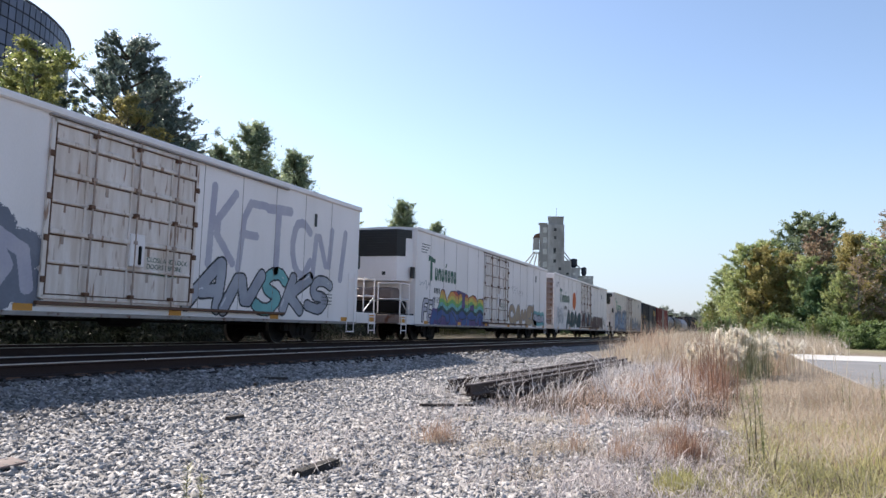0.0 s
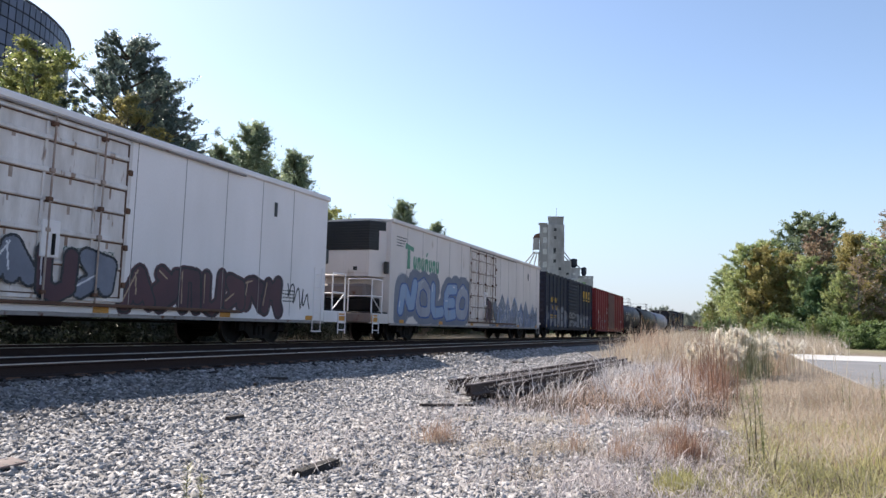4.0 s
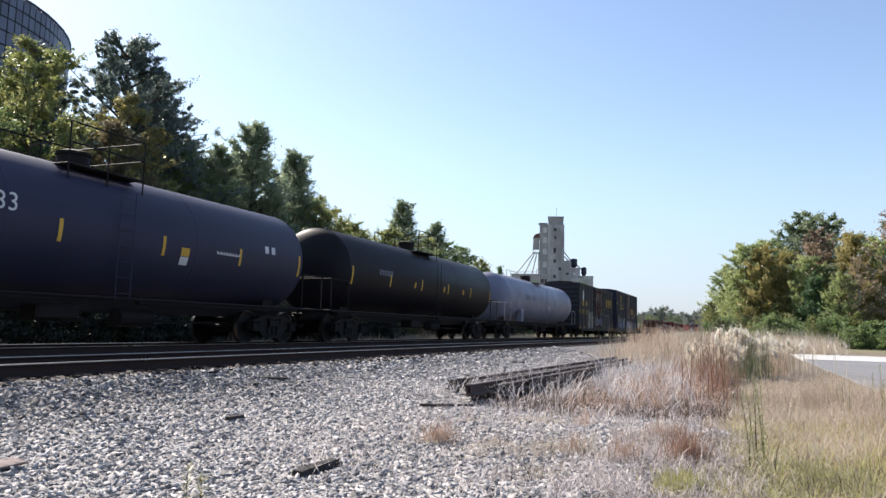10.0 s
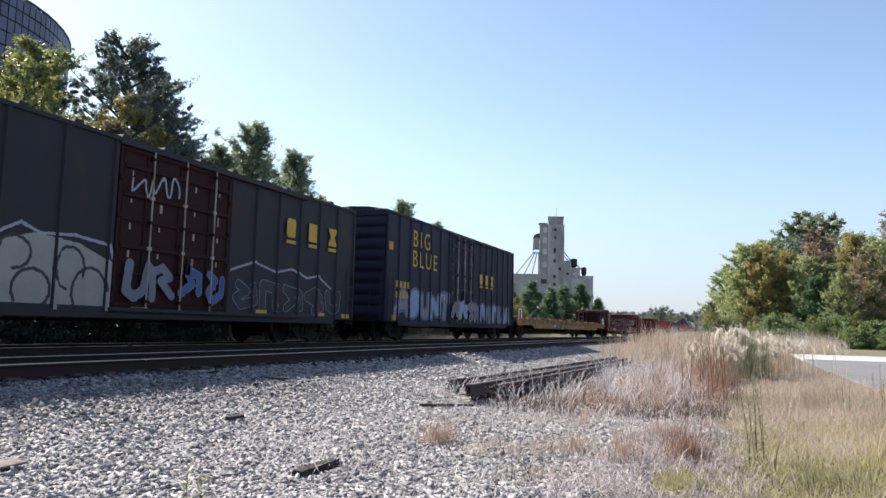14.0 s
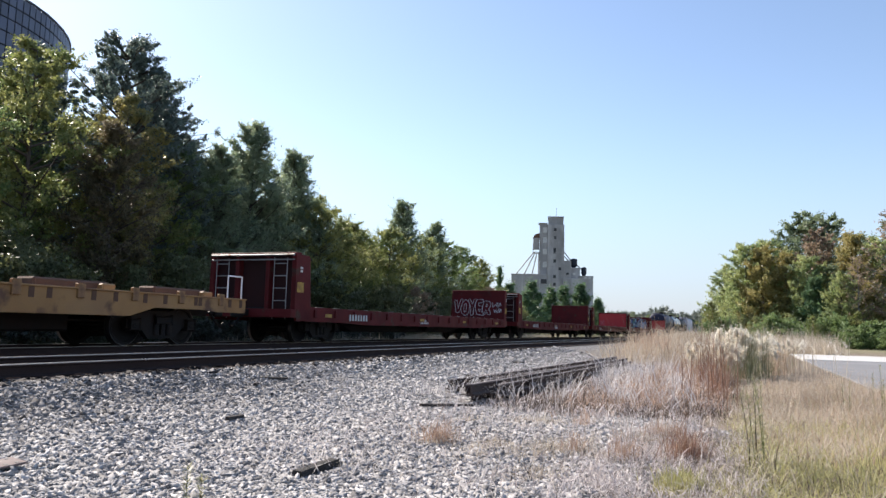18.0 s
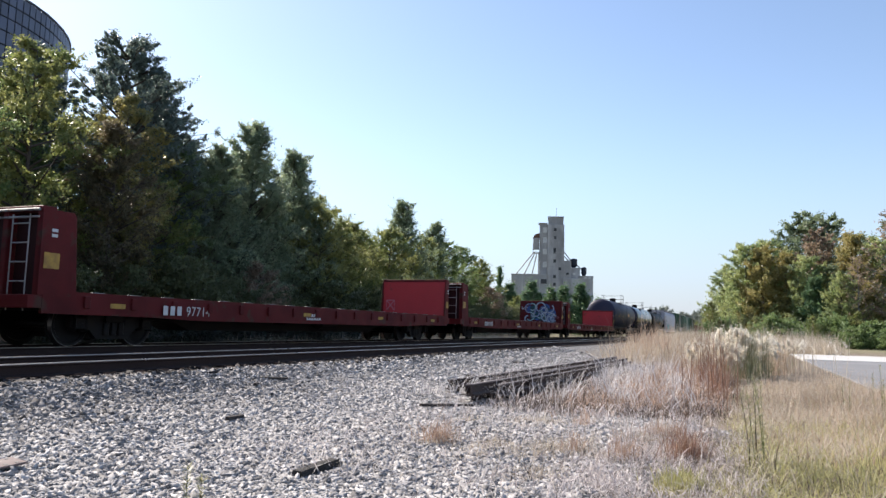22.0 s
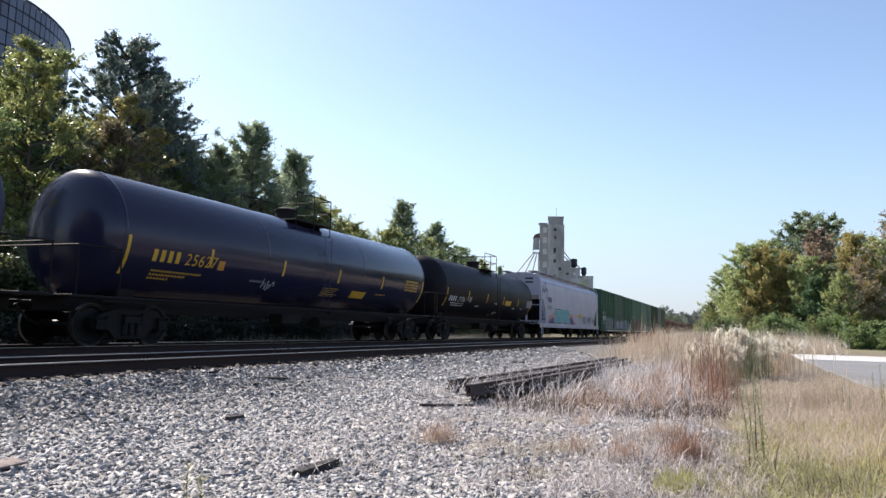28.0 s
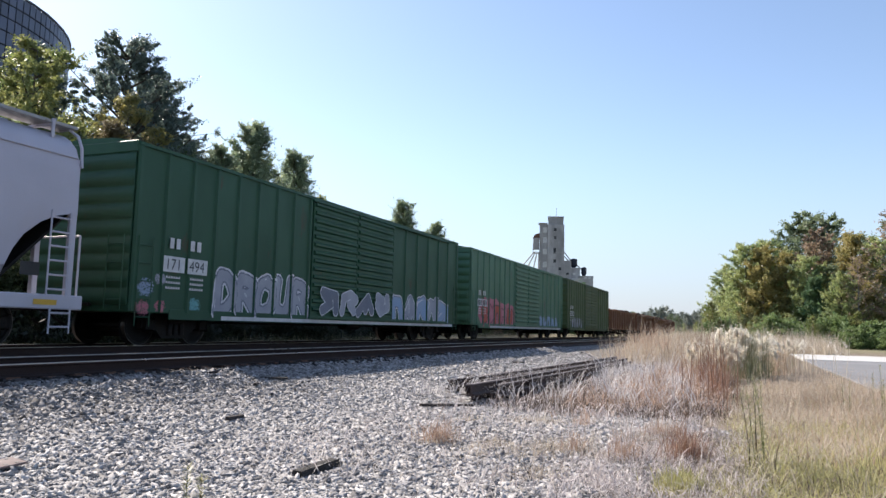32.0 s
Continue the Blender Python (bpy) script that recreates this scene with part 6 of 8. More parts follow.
    part("handle", MB().box((x0 + x1) / 2 + 0.22, (x0 + x1) / 2 + 0.28, y - 0.17, y - 0.12, z0 + 0.8, z0 + 1.2, 0.01), BLACK, d, "dark lock handle")
    return d


def text_on(c, body, x, z, size, material, y=None, depth=0.006, name="lettering", label="", spread=1.0):
    cu = bpy.data.curves.new(name, "FONT")
    cu.body, cu.size, cu.space_character = body, size, spread
    tmp = bpy.data.objects.new("tmp", cu)
    me = bpy.data.meshes.new_from_object(tmp)
    bpy.data.objects.remove(tmp)
    me.materials.clear()
    me.materials.append(material)
    ob = part(name, me, None, c, label)
    ob.location = (x, -(W + depth) if y is None else y - depth, z)
    ob.rotation_euler = (math.pi / 2, 0, 0)
    return ob


def cooling_end(c, x, s, white, unit=True):
    """The end of a refrigerator car: cooling unit with a black grille, tanks and pipes, a platform with railings. s: the way it faces."""
    def bx(a, b, *r, **k):
        return MB().box(min(x + s * a, x + s * b), max(x + s * a, x + s * b), *r, **k)
    if unit:
        def taper(q, f, z0, z1, back, front):
            """A slab across the car that narrows from y = +-back at depth q to +-front at depth f."""
            vs = [(x + s * d, k * w, z) for z in (z0, z1) for d, w in ((q, back), (f, front)) for k in (-1, 1)]
            return MB().add(vs, [(0, 1, 3, 2), (4, 6, 7, 5), (0, 4, 5, 1), (2, 3, 7, 6), (0, 2, 6, 4), (1, 5, 7, 3)])
        u = part("cooling_unit", taper(0.0, 0.62, 2.38, 4.42, 1.38, 0.98), white, c, "white cooling unit housing")
        part("grille", taper(0.30, 0.645, 3.36, 4.44, 1.20, 0.975), GRILLE, u, "black air grille")
        part("grille_top", taper(0.06, 0.32, 4.10, 4.44, 1.355, 1.19), GRILLE, u)
        for i in range(10):
            part("grille_slat", taper(0.32, 0.68, 3.40 + i * 0.1, 3.452 + i * 0.1, 1.215, 0.985), GRILLE, u)
        for p, q in ((-0.92, -0.02), (0.02, 0.92)):
            part("service_door", bx(0.61, 0.635, p, q, 2.5, 3.28, c=0.012), white, u)
        part("gauge_window", bx(0.63, 0.642, -0.5, -0.34, 2.6, 2.74), GRILLE, u)
    part("control_box", bx(0.0, 0.2, -1.5, -1.37, 2.5, 2.95, c=0.02), GRILLE, c, "dark control box")
    part("fuel_tank", bx(0.05, 0.75, -0.9, 1.1, 1.62, 2.1, c=0.08), TAN_END, c, "grimy tan fuel tank")
    part("equipment", bx(0.05, 0.65, -1.2, 1.2, 1.1, 1.58, c=0.05), BLACK, c, "dark pipes and battery box")
    part("inner_platform", bx(0, 1.35, -1.5, 1.5, 0.95, 1.08, c=0.02), BLACK, c, "dark end platform")
    part("end_sill", bx(0, 1.4, -1.53, -1.45, 0.66, 1.02, c=0.01), white, c)
    part("end_beam", bx(1.36, 1.42, -1.53, 1.53, 0.70, 1.02, c=0.01), TAN_END, c)
    decal(c, "reflector", [rect(min(x + s * 0.9, x + s * 1.35), max(x + s * 0.9, x + s * 1.35), 0.72, 0.95)], ORANGEREF, 0.0, "amber reflective plate", y=-1.54)
    X = x + s * 1.3
    for yy in (-1.5, -0.55, 0.55, 1.5):
        part("stanchion", MB().rod((X, yy, 1.0), (X, yy, 2.25), 0.025), WHITE, c, "white railing post")
    rail = MB()
    for z in (1.62, 2.23):
        rail.rod((X, -1.5, z), (X, -0.55, z), 0.025).rod((X, 0.55, z), (X, 1.5, z), 0.025).rod((X, -1.5, z), (x + s * 0.5, -1.5, z), 0.025)
    rail.rod((x + s * 0.5, -1.5, 1.02), (x + s * 0.5, -1.5, 2.23), 0.025).rod((x + s * 0.5, -1.5, 1.05), (X, -1.5, 1.62), 0.02)
    part("handrail", rail, WHITE, c, "white end railing")
    st = MB()
    ladder(st, x + s * 1.05, -W - 0.01, 0.3, 1.0, 0.45, 3, r=0.02)
    part("steps", st, WHITE, c, "white steel steps")


def reefer(left, right, white, style, label, door, rear=False):
    """A long insulated refrigerator car. style 'unit': a cooling unit in its front end; 'ribbed': a corrugated end."""
    half = (right - left) / 2
    mid = (left + right) / 2
    c = car("refrigerator_car", left, right, label)
    box_shell(c, half, 0.68, 4.52, 0.12, white, white)
    part("roof_edge", MB().box(-half - 0.01, half + 0.01, -W - 0.07, -W + 0.06, 4.44, 4.60, 0.03), white, c)
    part("side_sill", MB().box(-half + 0.05, half - 0.05, -W - 0.02, -W + 0.01, 0.61, 0.69, 0.01), SEAM, c, "grimy side sill")
    x0, x1 = door[0] - mid, door[1] - mid
    seams = [x for x in np.arange(-half + 1.45, half - 0.6, 1.5) if not x0 - 0.2 < x < x1 + 0.2]
    for x in seams:
        part("panel_seam", MB().box(x - 0.008, x + 0.008, -W - 0.006, -W + 0.01, 0.8, 4.44), SEAM, c)
    rusted = white is WHITE_C or (style == "unit" and rear)
    plug_door(c, x0, x1, 0.95, 4.36, RUSTDOOR if rusted else CREAM, RUSTY)
    for k in range(4):
        bars(c, -half + 0.5, 3.95 - 0.11 * k, 9 - k, 0.045, MARKD, w=0.1, depth=0.004, name="stencil")
        bars(c, half - 2.3, 1.5 - 0.1 * k, 7, 0.04, MARKD, w=0.09, depth=0.004, name="stencil")
    text_on(c, "CLOSE AND LOCK\nDOORS BEFORE\nMOVING CAR", (x0 + x1) / 2 + 0.55, 1.85, 0.15, LOGOGREEN, y=-(W + 0.044))
    part("vent", MB().box(half - 2.9, half - 2.78, -W - 0.03, -W, 3.55, 3.95, 0.01), DARKWIN, c, "small dark slot")
    lad = ladder(MB(), half - 0.55, -W - 0.06, 0.75, 2.3, 0.42, 4)
    lad.box(half - 0.8, half - 0.3, -W - 0.08, -W - 0.02, 0.35, 0.39).rod((half - 0.78, -W - 0.05, 0.37), (half - 0.78, -W - 0.05, 0.75), 0.014).rod((half - 0.32, -W - 0.05, 0.37), (half - 0.32, -W - 0.05, 0.75), 0.014)
    part("ladder", lad, white, c)
    running_gear(c, half, 2.6)
    reflectors(c, [-half + 0.9 + i * (2 * half - 2) / 5 for i in range(6)], 0.70, w=0.4, h=0.13)
    if style == "unit":
        part("end_wall", MB().box(-half - 0.0, -half + 0.06, -W, W, 0.7, 4.5, 0.01), white, c)
        cooling_end(c, -half, -1, white)
    else:
        ribbed_end(c, -half + 0.02, 0.95, 4.2, 9, TAN_END, lapped=True)
        part("end_cap", MB().box(-half - 0.05, -half + 0.06, -W, W, 4.2, 4.52, 0.03), white, c, "white end cap")
        part("end_post", MB().box(-half - 0.02, -half + 0.1, -W, -W + 0.12, 0.7, 4.5, 0.02), white, c)
        part("end_ladder", ladder(ladder(MB(), -half - 0.14, -W + 0.35, 0.8, 2.2, 0.45, 4, "y"), -half + 0.5, -W - 0.06, 0.4, 2.3, 0.42, 5), white, c)
    if rear:
        cooling_end(c, half, 1, white, False)
    else:
        plat = MB().box(half, half + 0.5, -1.5, 1.5, 0.9, 1.02, 0.02)
        part("step_sill", plat, white, c)
    return c, mid, half


def boxcar(left, right, paint, door_paint, label, door, door_style, z0=0.74, z1=4.38, posts=(6, 5), bumpy=False, end_paint=None):
    half, mid = (right - left) / 2, (left + right) / 2
    c = car("boxcar", left, right, label)
    box_shell(c, half, z0, z1, 0.2, paint, paint)
    ribbed_end(c, -half + 0.02, z0 + 0.15, z1 - 0.2, 9, end_paint or paint)
    part("end_cap", MB().box(-half - 0.04, -half + 0.06, -W, W, z1 - 0.2, z1 + 0.06, 0.02), end_paint or paint, c)
    part("side_sill", MB().box(-half + 1.2, half - 1.2, -W - 0.02, -W + 0.02, z0 - 0.14, z0 + 0.1, 0.01), paint, c)
    x0, x1 = door[0] - mid, door[1] - mid
    post = MB().prism([(-0.07, -0.0), (-0.04, -0.055), (0.04, -0.055), (0.07, -0.0)], "z", z0 + 0.03, z1 - 0.06).mesh("side_post", paint)
    xs = list(np.linspace(-half + 0.07, x0 - 0.12, posts[0] + 1)) + list(np.linspace(x1 + 0.12, half - 0.07, posts[1] + 1))
    POSTS[c.name] = xs
    for x in xs:
        part("side_post", post, None, c, at=(x, -W, 0))
    y = -W
    if door_style == "ribbed":
        n = 14
        for j, (a, b) in enumerate(((x0, (x0 + x1) / 2 - 0.02), ((x0 + x1) / 2 + 0.02, x1)) if x1 - x0 > 4 else ((x0, x1),)):
            d = part("sliding_door", MB().box(a, b, y - 0.07, y, z0 + 0.08, z1 - 0.14, 0.01), door_paint, c)
            rib = MB().prism([(-0.07, -0.075), (-0.13, -0.03), (-0.13, 0.03), (-0.07, 0.075)], "x", a + 0.06, b - 0.06)
            rib.v = [(p[0], y + p[1], p[2]) for p in rib.v]
            me = rib.mesh("door_rib", door_paint)
            for i in range(n):
                part("door_rib", me, None, d, at=(0, 0, z0 + 0.3 + i * (z1 - z0 - 0.5) / (n - 1)))
    elif door_style == "panel":
        d = part("sliding_door", MB().box(x0, x1, y - 0.08, y, z0 + 0.12, z1 - 0.16, 0.012), door_paint, c)
        for i in range(6):
            zz = z0 + 0.3 + i * 0.56
            part("door_rib", MB().box(x0 + 0.04, x1 - 0.04, y - 0.11, y - 0.078, zz, zz + 0.06, 0.012), door_paint, d)
        for zz in (z0 + 1.0, z0 + 2.3):
            part("latch", MB().box(x0 - 0.14, x0 + 0.08, y - 0.14, y - 0.02, zz, zz + 0.16, 0.02), RUSTY, d)
    else:
        plug_door(c, x0, x1, z0 + 0.14, z1 - 0.14, door_paint, door_paint)
    part("door_track", MB().box(x0 - 0.1, min(half - 0.1, x1 + (x1 - x0)), y - 0.12, y, z0 + 0.0, z0 + 0.09, 0.01), paint, c)
    part("upper_track", MB().box(x0 - 0.1, min(half - 0.1, x1 + (x1 - x0)), y - 0.12, y, z1 - 0.13, z1 - 0.06, 0.01), paint, c)
    if bumpy:
        cap = MB().prism([(-0.12, 0), (0.12, 0), (0.08, 0.07), (-0.08, 0.07)], "y", -W - 0.04, W + 0.04).mesh("roof_rib", paint)
        for x in np.linspace(-half + 0.4, half - 0.4, 14):
            part("roof_rib", cap, None, c, at=(x, 0, z1 + 0.03))
    for q in (-half + 0.33, half - 0.33):
        part("ladder", ladder(MB(), q, -W - 0.07, 0.45, 2.4, 0.42, 5), end_paint or paint, c)
    part("end_ladder", ladder(MB(), -half - 0.12, -W + 0.35, 0.8, 2.4, 0.45, 4, "y"), end_paint or paint, c)
    running_gear(c, half, 2.0)
    return c, mid, half


def tank_car(left, right, paint, label, R=1.44, zc=2.42, head=0.55, strips=YEL, low=None):
    half, mid = (right - left) / 2, (left + right) / 2
    c = car("tank_car", left, right, label)
    ht = half - 0.75
    prof = [(-ht, 0.0)] + [(-ht + head * (1 - math.cos(a)), R * math.sin(a)) for a in np.linspace(0.2, math.pi / 2, 9)]
    prof = prof + [(-x, r) for x, r in reversed(prof)]
    t = part("tank", MB().lathe(prof, 48, "x", (0, 0, zc)), paint, c, "", True)
    for x in (-ht + head, -ht * 0.33, ht * 0.33, ht - head):
        part("weld_band", MB().lathe([(x - 0.03, R + 0.001), (x - 0.025, R + 0.003), (x + 0.025, R + 0.003), (x + 0.03, R + 0.001)], 48, "x", (0, 0, zc)), paint, t, "", True)
    # manway, fittings and railing on top
    top = zc + R
    part("manway", MB().lathe([(-0.1, 0.34), (0.26, 0.34), (0.28, 0.38), (0.34, 0.38), (0.40, 0.2), (0.42, 0.0)], 16, "z", (0, 0, top)), BLACK, c, "black domed manway", True)
    part("top_platform", MB().box(-1.0, 1.0, -1.05, 1.05, top - 0.16, top - 0.12, 0.01), GALV if paint is TANKGREY else BLACK, c)
    rm = GALV if paint is TANKGREY else BLACK
    tr = part("top_railing", MB().path([(-1, -1.05, top + 0.72), (1, -1.05, top + 0.72), (1, 1.05, top + 0.72), (-1, 1.05, top + 0.72)], 0.018), rm, c)
    part("mid_rail", MB().path([(-1, -1.05, top + 0.3), (1, -1.05, top + 0.3), (1, 1.05, top + 0.3), (-1, 1.05, top + 0.3)], 0.018), rm, tr)
    for x in (-1.0, 0.0, 1.0):
        for y in (-1.05, 1.05):
            part("railing_post", MB().rod((x, y, top - 0.5), (x, y, top + 0.72), 0.018), rm, tr)
    part("side_ladder", ladder(MB(), 0.2, -R - 0.06, 0.95, zc + 0.9, 0.4, 7, r=0.010), paint, c)
    part("running_rail", MB().rod((-half + 0.5, -1.45, 1.02), (half - 0.5, -1.45, 1.02), 0.035, 8), BLACK, c)
    for s in (-1, 1):
        part("bolster", MB().prism([(-0.8, 1.0), (0.8, 1.0), (0.85, 1.5), (-0.85, 1.5)], "x", s * (half - 2.0) - 0.25, s * (half - 2.0) + 0.25), BLACK, c)
        part("end_platform", MB().box(s * half - 0.75 if s > 0 else s * half, s * half if s > 0 else s * half + 0.75, -1.48, 1.48, 1.0, 1.06, 0.01), BLACK, c)
        rl = MB().path([(s * (half - 0.1), -1.45, 1.05), (s * (half - 0.1), -1.45, 2.05), (s * (half - 0.1), 1.45, 2.05), (s * (half - 0.1), 1.45, 1.05)], 0.02)
        rl.path([(s * (half - 0.1), -1.45, 2.05), (s * (half - 1.2), -1.45, 2.05), (s * (half - 1.2), -1.45, 1.05)], 0.02)
        part("end_railing", rl, GALV if paint is TANKGREY else BLACK, c)
        part("side_beam", MB().box(min(s * 1.0, s * (half - 1.0)), max(s * 1.0, s * (half - 1.0)), -1.2, -1.05, 0.92, 1.02, 0.01), BLACK, c)
    running_gear(c, half, 2.0)
    if strips:
        for k, x in enumerate(np.linspace(-ht + head + 0.1, ht - head - 0.1, 6)):
            st = MB()
            last = k in (0, 5)
            x -= low if low and not last else 0.0
            hgt = (0.62 if low is None else 0.9) if last else 0.45
            angs = np.linspace(-hgt / 2 / R, hgt / 2 / R, 7) - (0.10 if low is None else 0.34 if last else 0.21)
            vs = []
            for a in angs:
                vs += [(x - 0.045, -(R + 0.006) * math.cos(a), zc + (R + 0.006) * math.sin(a)), (x + 0.045, -(R + 0.006) * math.cos(a), zc + (R + 0.006) * math.sin(a))]
            st.add(vs, [(2 * i, 2 * i + 1, 2 * i + 3, 2 * i + 2) for i in range(6)])
            part("reflector", st, strips, t, "yellow reflective strip")
    return c, mid, half, t, R, zc


def tank_bars(t, R, zc, x, a, n, h, material, w=None, gap=0.45, name="lettering"):
    """Marks that follow the curve of a tank; small print hangs together along its foot."""
    w = w or h * 0.62
    at = lambda u, q: (u, -(R + 0.006) * math.cos(q), zc + (R + 0.006) * math.sin(q))
    if h >= 0.2:
        for i in range(n):
            u, v = x + i * w, x + i * w + w * (1 - gap)
            mb = MB()
            for k in range(3):
                p, q = a + h / R * k / 3, a + h / R * (k + 1) / 3
                mb.add([at(u, p), at(v, p), at(v, q), at(u, q)], [(0, 1, 2, 3)])
            part(name, mb, material, t)
        return
    lo, mid_, hi = a, a + 0.3 * h / R, a + h / R
    us = [u for i in range(n) for u in (x + i * w, x + i * w + w * (1 - gap))]
    vs = [at(u, q) for u in us for q in (lo, mid_, hi)]
    fs = [(3 * i, 3 * i + 3, 3 * i + 4, 3 * i + 1) for i in range(len(us) - 1)] + [(3 * i + 1, 3 * i + 4, 3 * i + 5, 3 * i + 2) for i in range(0, len(us), 2)]
    return part(name, MB().add(vs, fs), material, t)


def tank_text(t, body, R, zc, x, a, size, material, spread=1.1):
    """Stencilled characters on the side of a tank, a radians above its middle."""
    ob = text_on(t, body, x, zc + (R + 0.016) * math.sin(a), size, material, y=-(R + 0.010) * math.cos(a), spread=spread)
    ob.rotation_euler = (math.pi / 2 - a, 0, 0)
    return ob


def bulkhead_flat(left, right, paint, label, inner_paint=None, top=2.62, deck=1.0):
    half, mid = (right - left) / 2, (left + right) / 2
    c = car("bulkhead_flatcar", left, right, label)
    part("deck", MB().box(-half, half, -W + 0.06, W - 0.06, deck - 0.1, deck, 0.01), BLACK, c, "dark worn deck")
    for s in (-1, 1):
        part("side_sill", MB().prism([(-half, 0.66), (-half + 2.8, 0.64), (-half + 4.2, 0.59), (half - 4.2, 0.59), (half - 2.8, 0.64), (half, 0.66), (half, deck + 0.09), (-half, deck + 0.09)], "y", s * W, s * (W - 0.07)), paint, c)
    pocket = MB().box(-0.07, 0.07, -W - 0.05, -W, deck - 0.22, deck + 0.02, 0.01).mesh("stake_pocket", paint)
    for x in np.linspace(-half + 1.0, half - 1.0, 16):
        part("stake_pocket", pocket, None, c, at=(x, 0, 0))
    for s in (-1, 1):
        xo = s * half
        xi = xo - s * 0.12
        # front walls take a near-black red: grime, with their shade painted in
        b = part("bulkhead", MB().box(min(xo - s * 0.1, xi - s * 0.05), max(xo - s * 0.1, xi - s * 0.05) + 0.0, -W + 0.02, W - 0.02, deck, top, 0.01), (inner_paint or paint) if s > 0 else DARKRED, c)
        for y in (-W + 0.08, -0.55, 0.55, W - 0.08):
            part("bulkhead_post", MB().box(min(xo - s * 0.1, xo + s * 0.12), max(xo - s * 0.1, xo + s * 0.12), y - 0.07, y + 0.07, deck - 0.2, top, 0.015), paint, b)
        part("bulkhead_cap", MB().box(min(xo - s * 0.18, xo + s * 0.13), max(xo - s * 0.18, xo + s * 0.13), -W, W, top - 0.05, top + 0.06, 0.015), paint, b)
        dp = 0.62 if s < 0 else 0.2
        for yy in (-W - 0.01, W - 0.04):
            part("bulkhead_side", MB().prism([(xo + s * 0.12, deck), (xo + s * 0.12, top), (xo - s * (dp - 0.06), top), (xo - s * dp, top - 0.08), (xo - s * (dp + 0.12), deck)], "y", yy, yy + 0.05), paint, b)
        for yy in (-W + 0.5, W - 0.5):
            # sunlight on the rungs is put into their colour as pale metal
            part("ladder", ladder(MB(), xo + s * 0.17, yy, deck - 0.3, top - 0.1, 0.45, 5, "y", r=0.014), GALV, b, "ladder with sunlight put into its pale colour")
        if s < 0:
            part("cross_bar", MB().rod((xo + s * 0.16, -W + 0.05, top - 0.02), (xo + s * 0.16, W - 0.05, top - 0.02), 0.03).rod((xo + s * 0.16, -W + 0.05, top - 0.16), (xo + s * 0.16, W - 0.05, top - 0.16), 0.02), GALV, b, "pale top grab bar")
        part("end_sill", MB().box(min(xo, xo + s * 0.3), max(xo, xo + s * 0.3), -W, W, 0.75, deck, 0.01), paint, c)
    part("fish_belly", MB().prism([(-half + 3.6, 0.9), (-half + 5.2, 0.34), (half - 5.2, 0.34), (half - 3.6, 0.9)], "y", -0.5, 0.5), BLACK, c, "deep black centre sill")
    # bright metal strips added to stand for sun glints along the sill
    strap = MB().box(-0.16, 0.16, -W - 0.004, -W + 0.09, deck + 0.09, deck + 0.10, 0.003).mesh("edge_strap", RAILTOP)
    for x in np.linspace(-half + 1.3, half - 1.3, 19):
        part("edge_strap", strap, None, c, "" if x > 1 - half else "bright strip standing in for a sun glint", at=(x, 0, 0))
    running_gear(c, half, 2.2)
    reflectors(c, [-half + 1.6 + i * (2 * half - 3.4) / 7 for i in (0, 3, 5, 7)], 0.80, DULLYEL, 0.4, 0.10)
    reflectors(c, [-half - 0.05], 1.5, DULLYEL, 0.34, 0.3, y=-W - 0.012)
    reflectors(c, [half - 0.16], 1.42, DULLYEL, 0.26, 0.28, y=-W - 0.012)
    for x, z in ((-half + 0.08, 2.2), (half - 0.04, 2.15)):
        for k in range(2):
            decal(c, "stencil", [rect(x, x + 0.13, z - 0.1 * k, z - 0.1 * k + 0.06)], MARKW, 0.011, "small white stencil", y=-W - 0.012)
    return c, mid, half


# 1-4: white refrigerator cars
A, ma, ha = reefer(0.6, 21.95, WHITE, "unit", "dirty white refrigerator car with rusty plug door and graffiti", (9.75, 13.75), True)
graffiti(A, 13.9 - ma, 20.1 - ma, 0.72, 2.25, "ANSKS", ["silver", "silver", "aqua", "silver", "silver"], "black", 3, 0.24, 0.05, "white", wild=0.04, slant=0.35)
graffiti(A, 14.2 - ma, 21.4 - ma, 1.9, 4.0, "KFTCNI", ["lilac"], "lilac", 11, 0.20, 0.0, wild=0.03)
graffiti(A, 5.0 - ma, 9.7 - ma, 0.75, 2.3, 4, ["maroon", "lilac"], "slate", 5, 0.26, 0.05, cloud="slate")

B, mb_, hb = reefer(26.7, 48.0, WHITE, "unit", "white refrigerator car with green logo and rainbow graffiti", (35.05, 39.1))


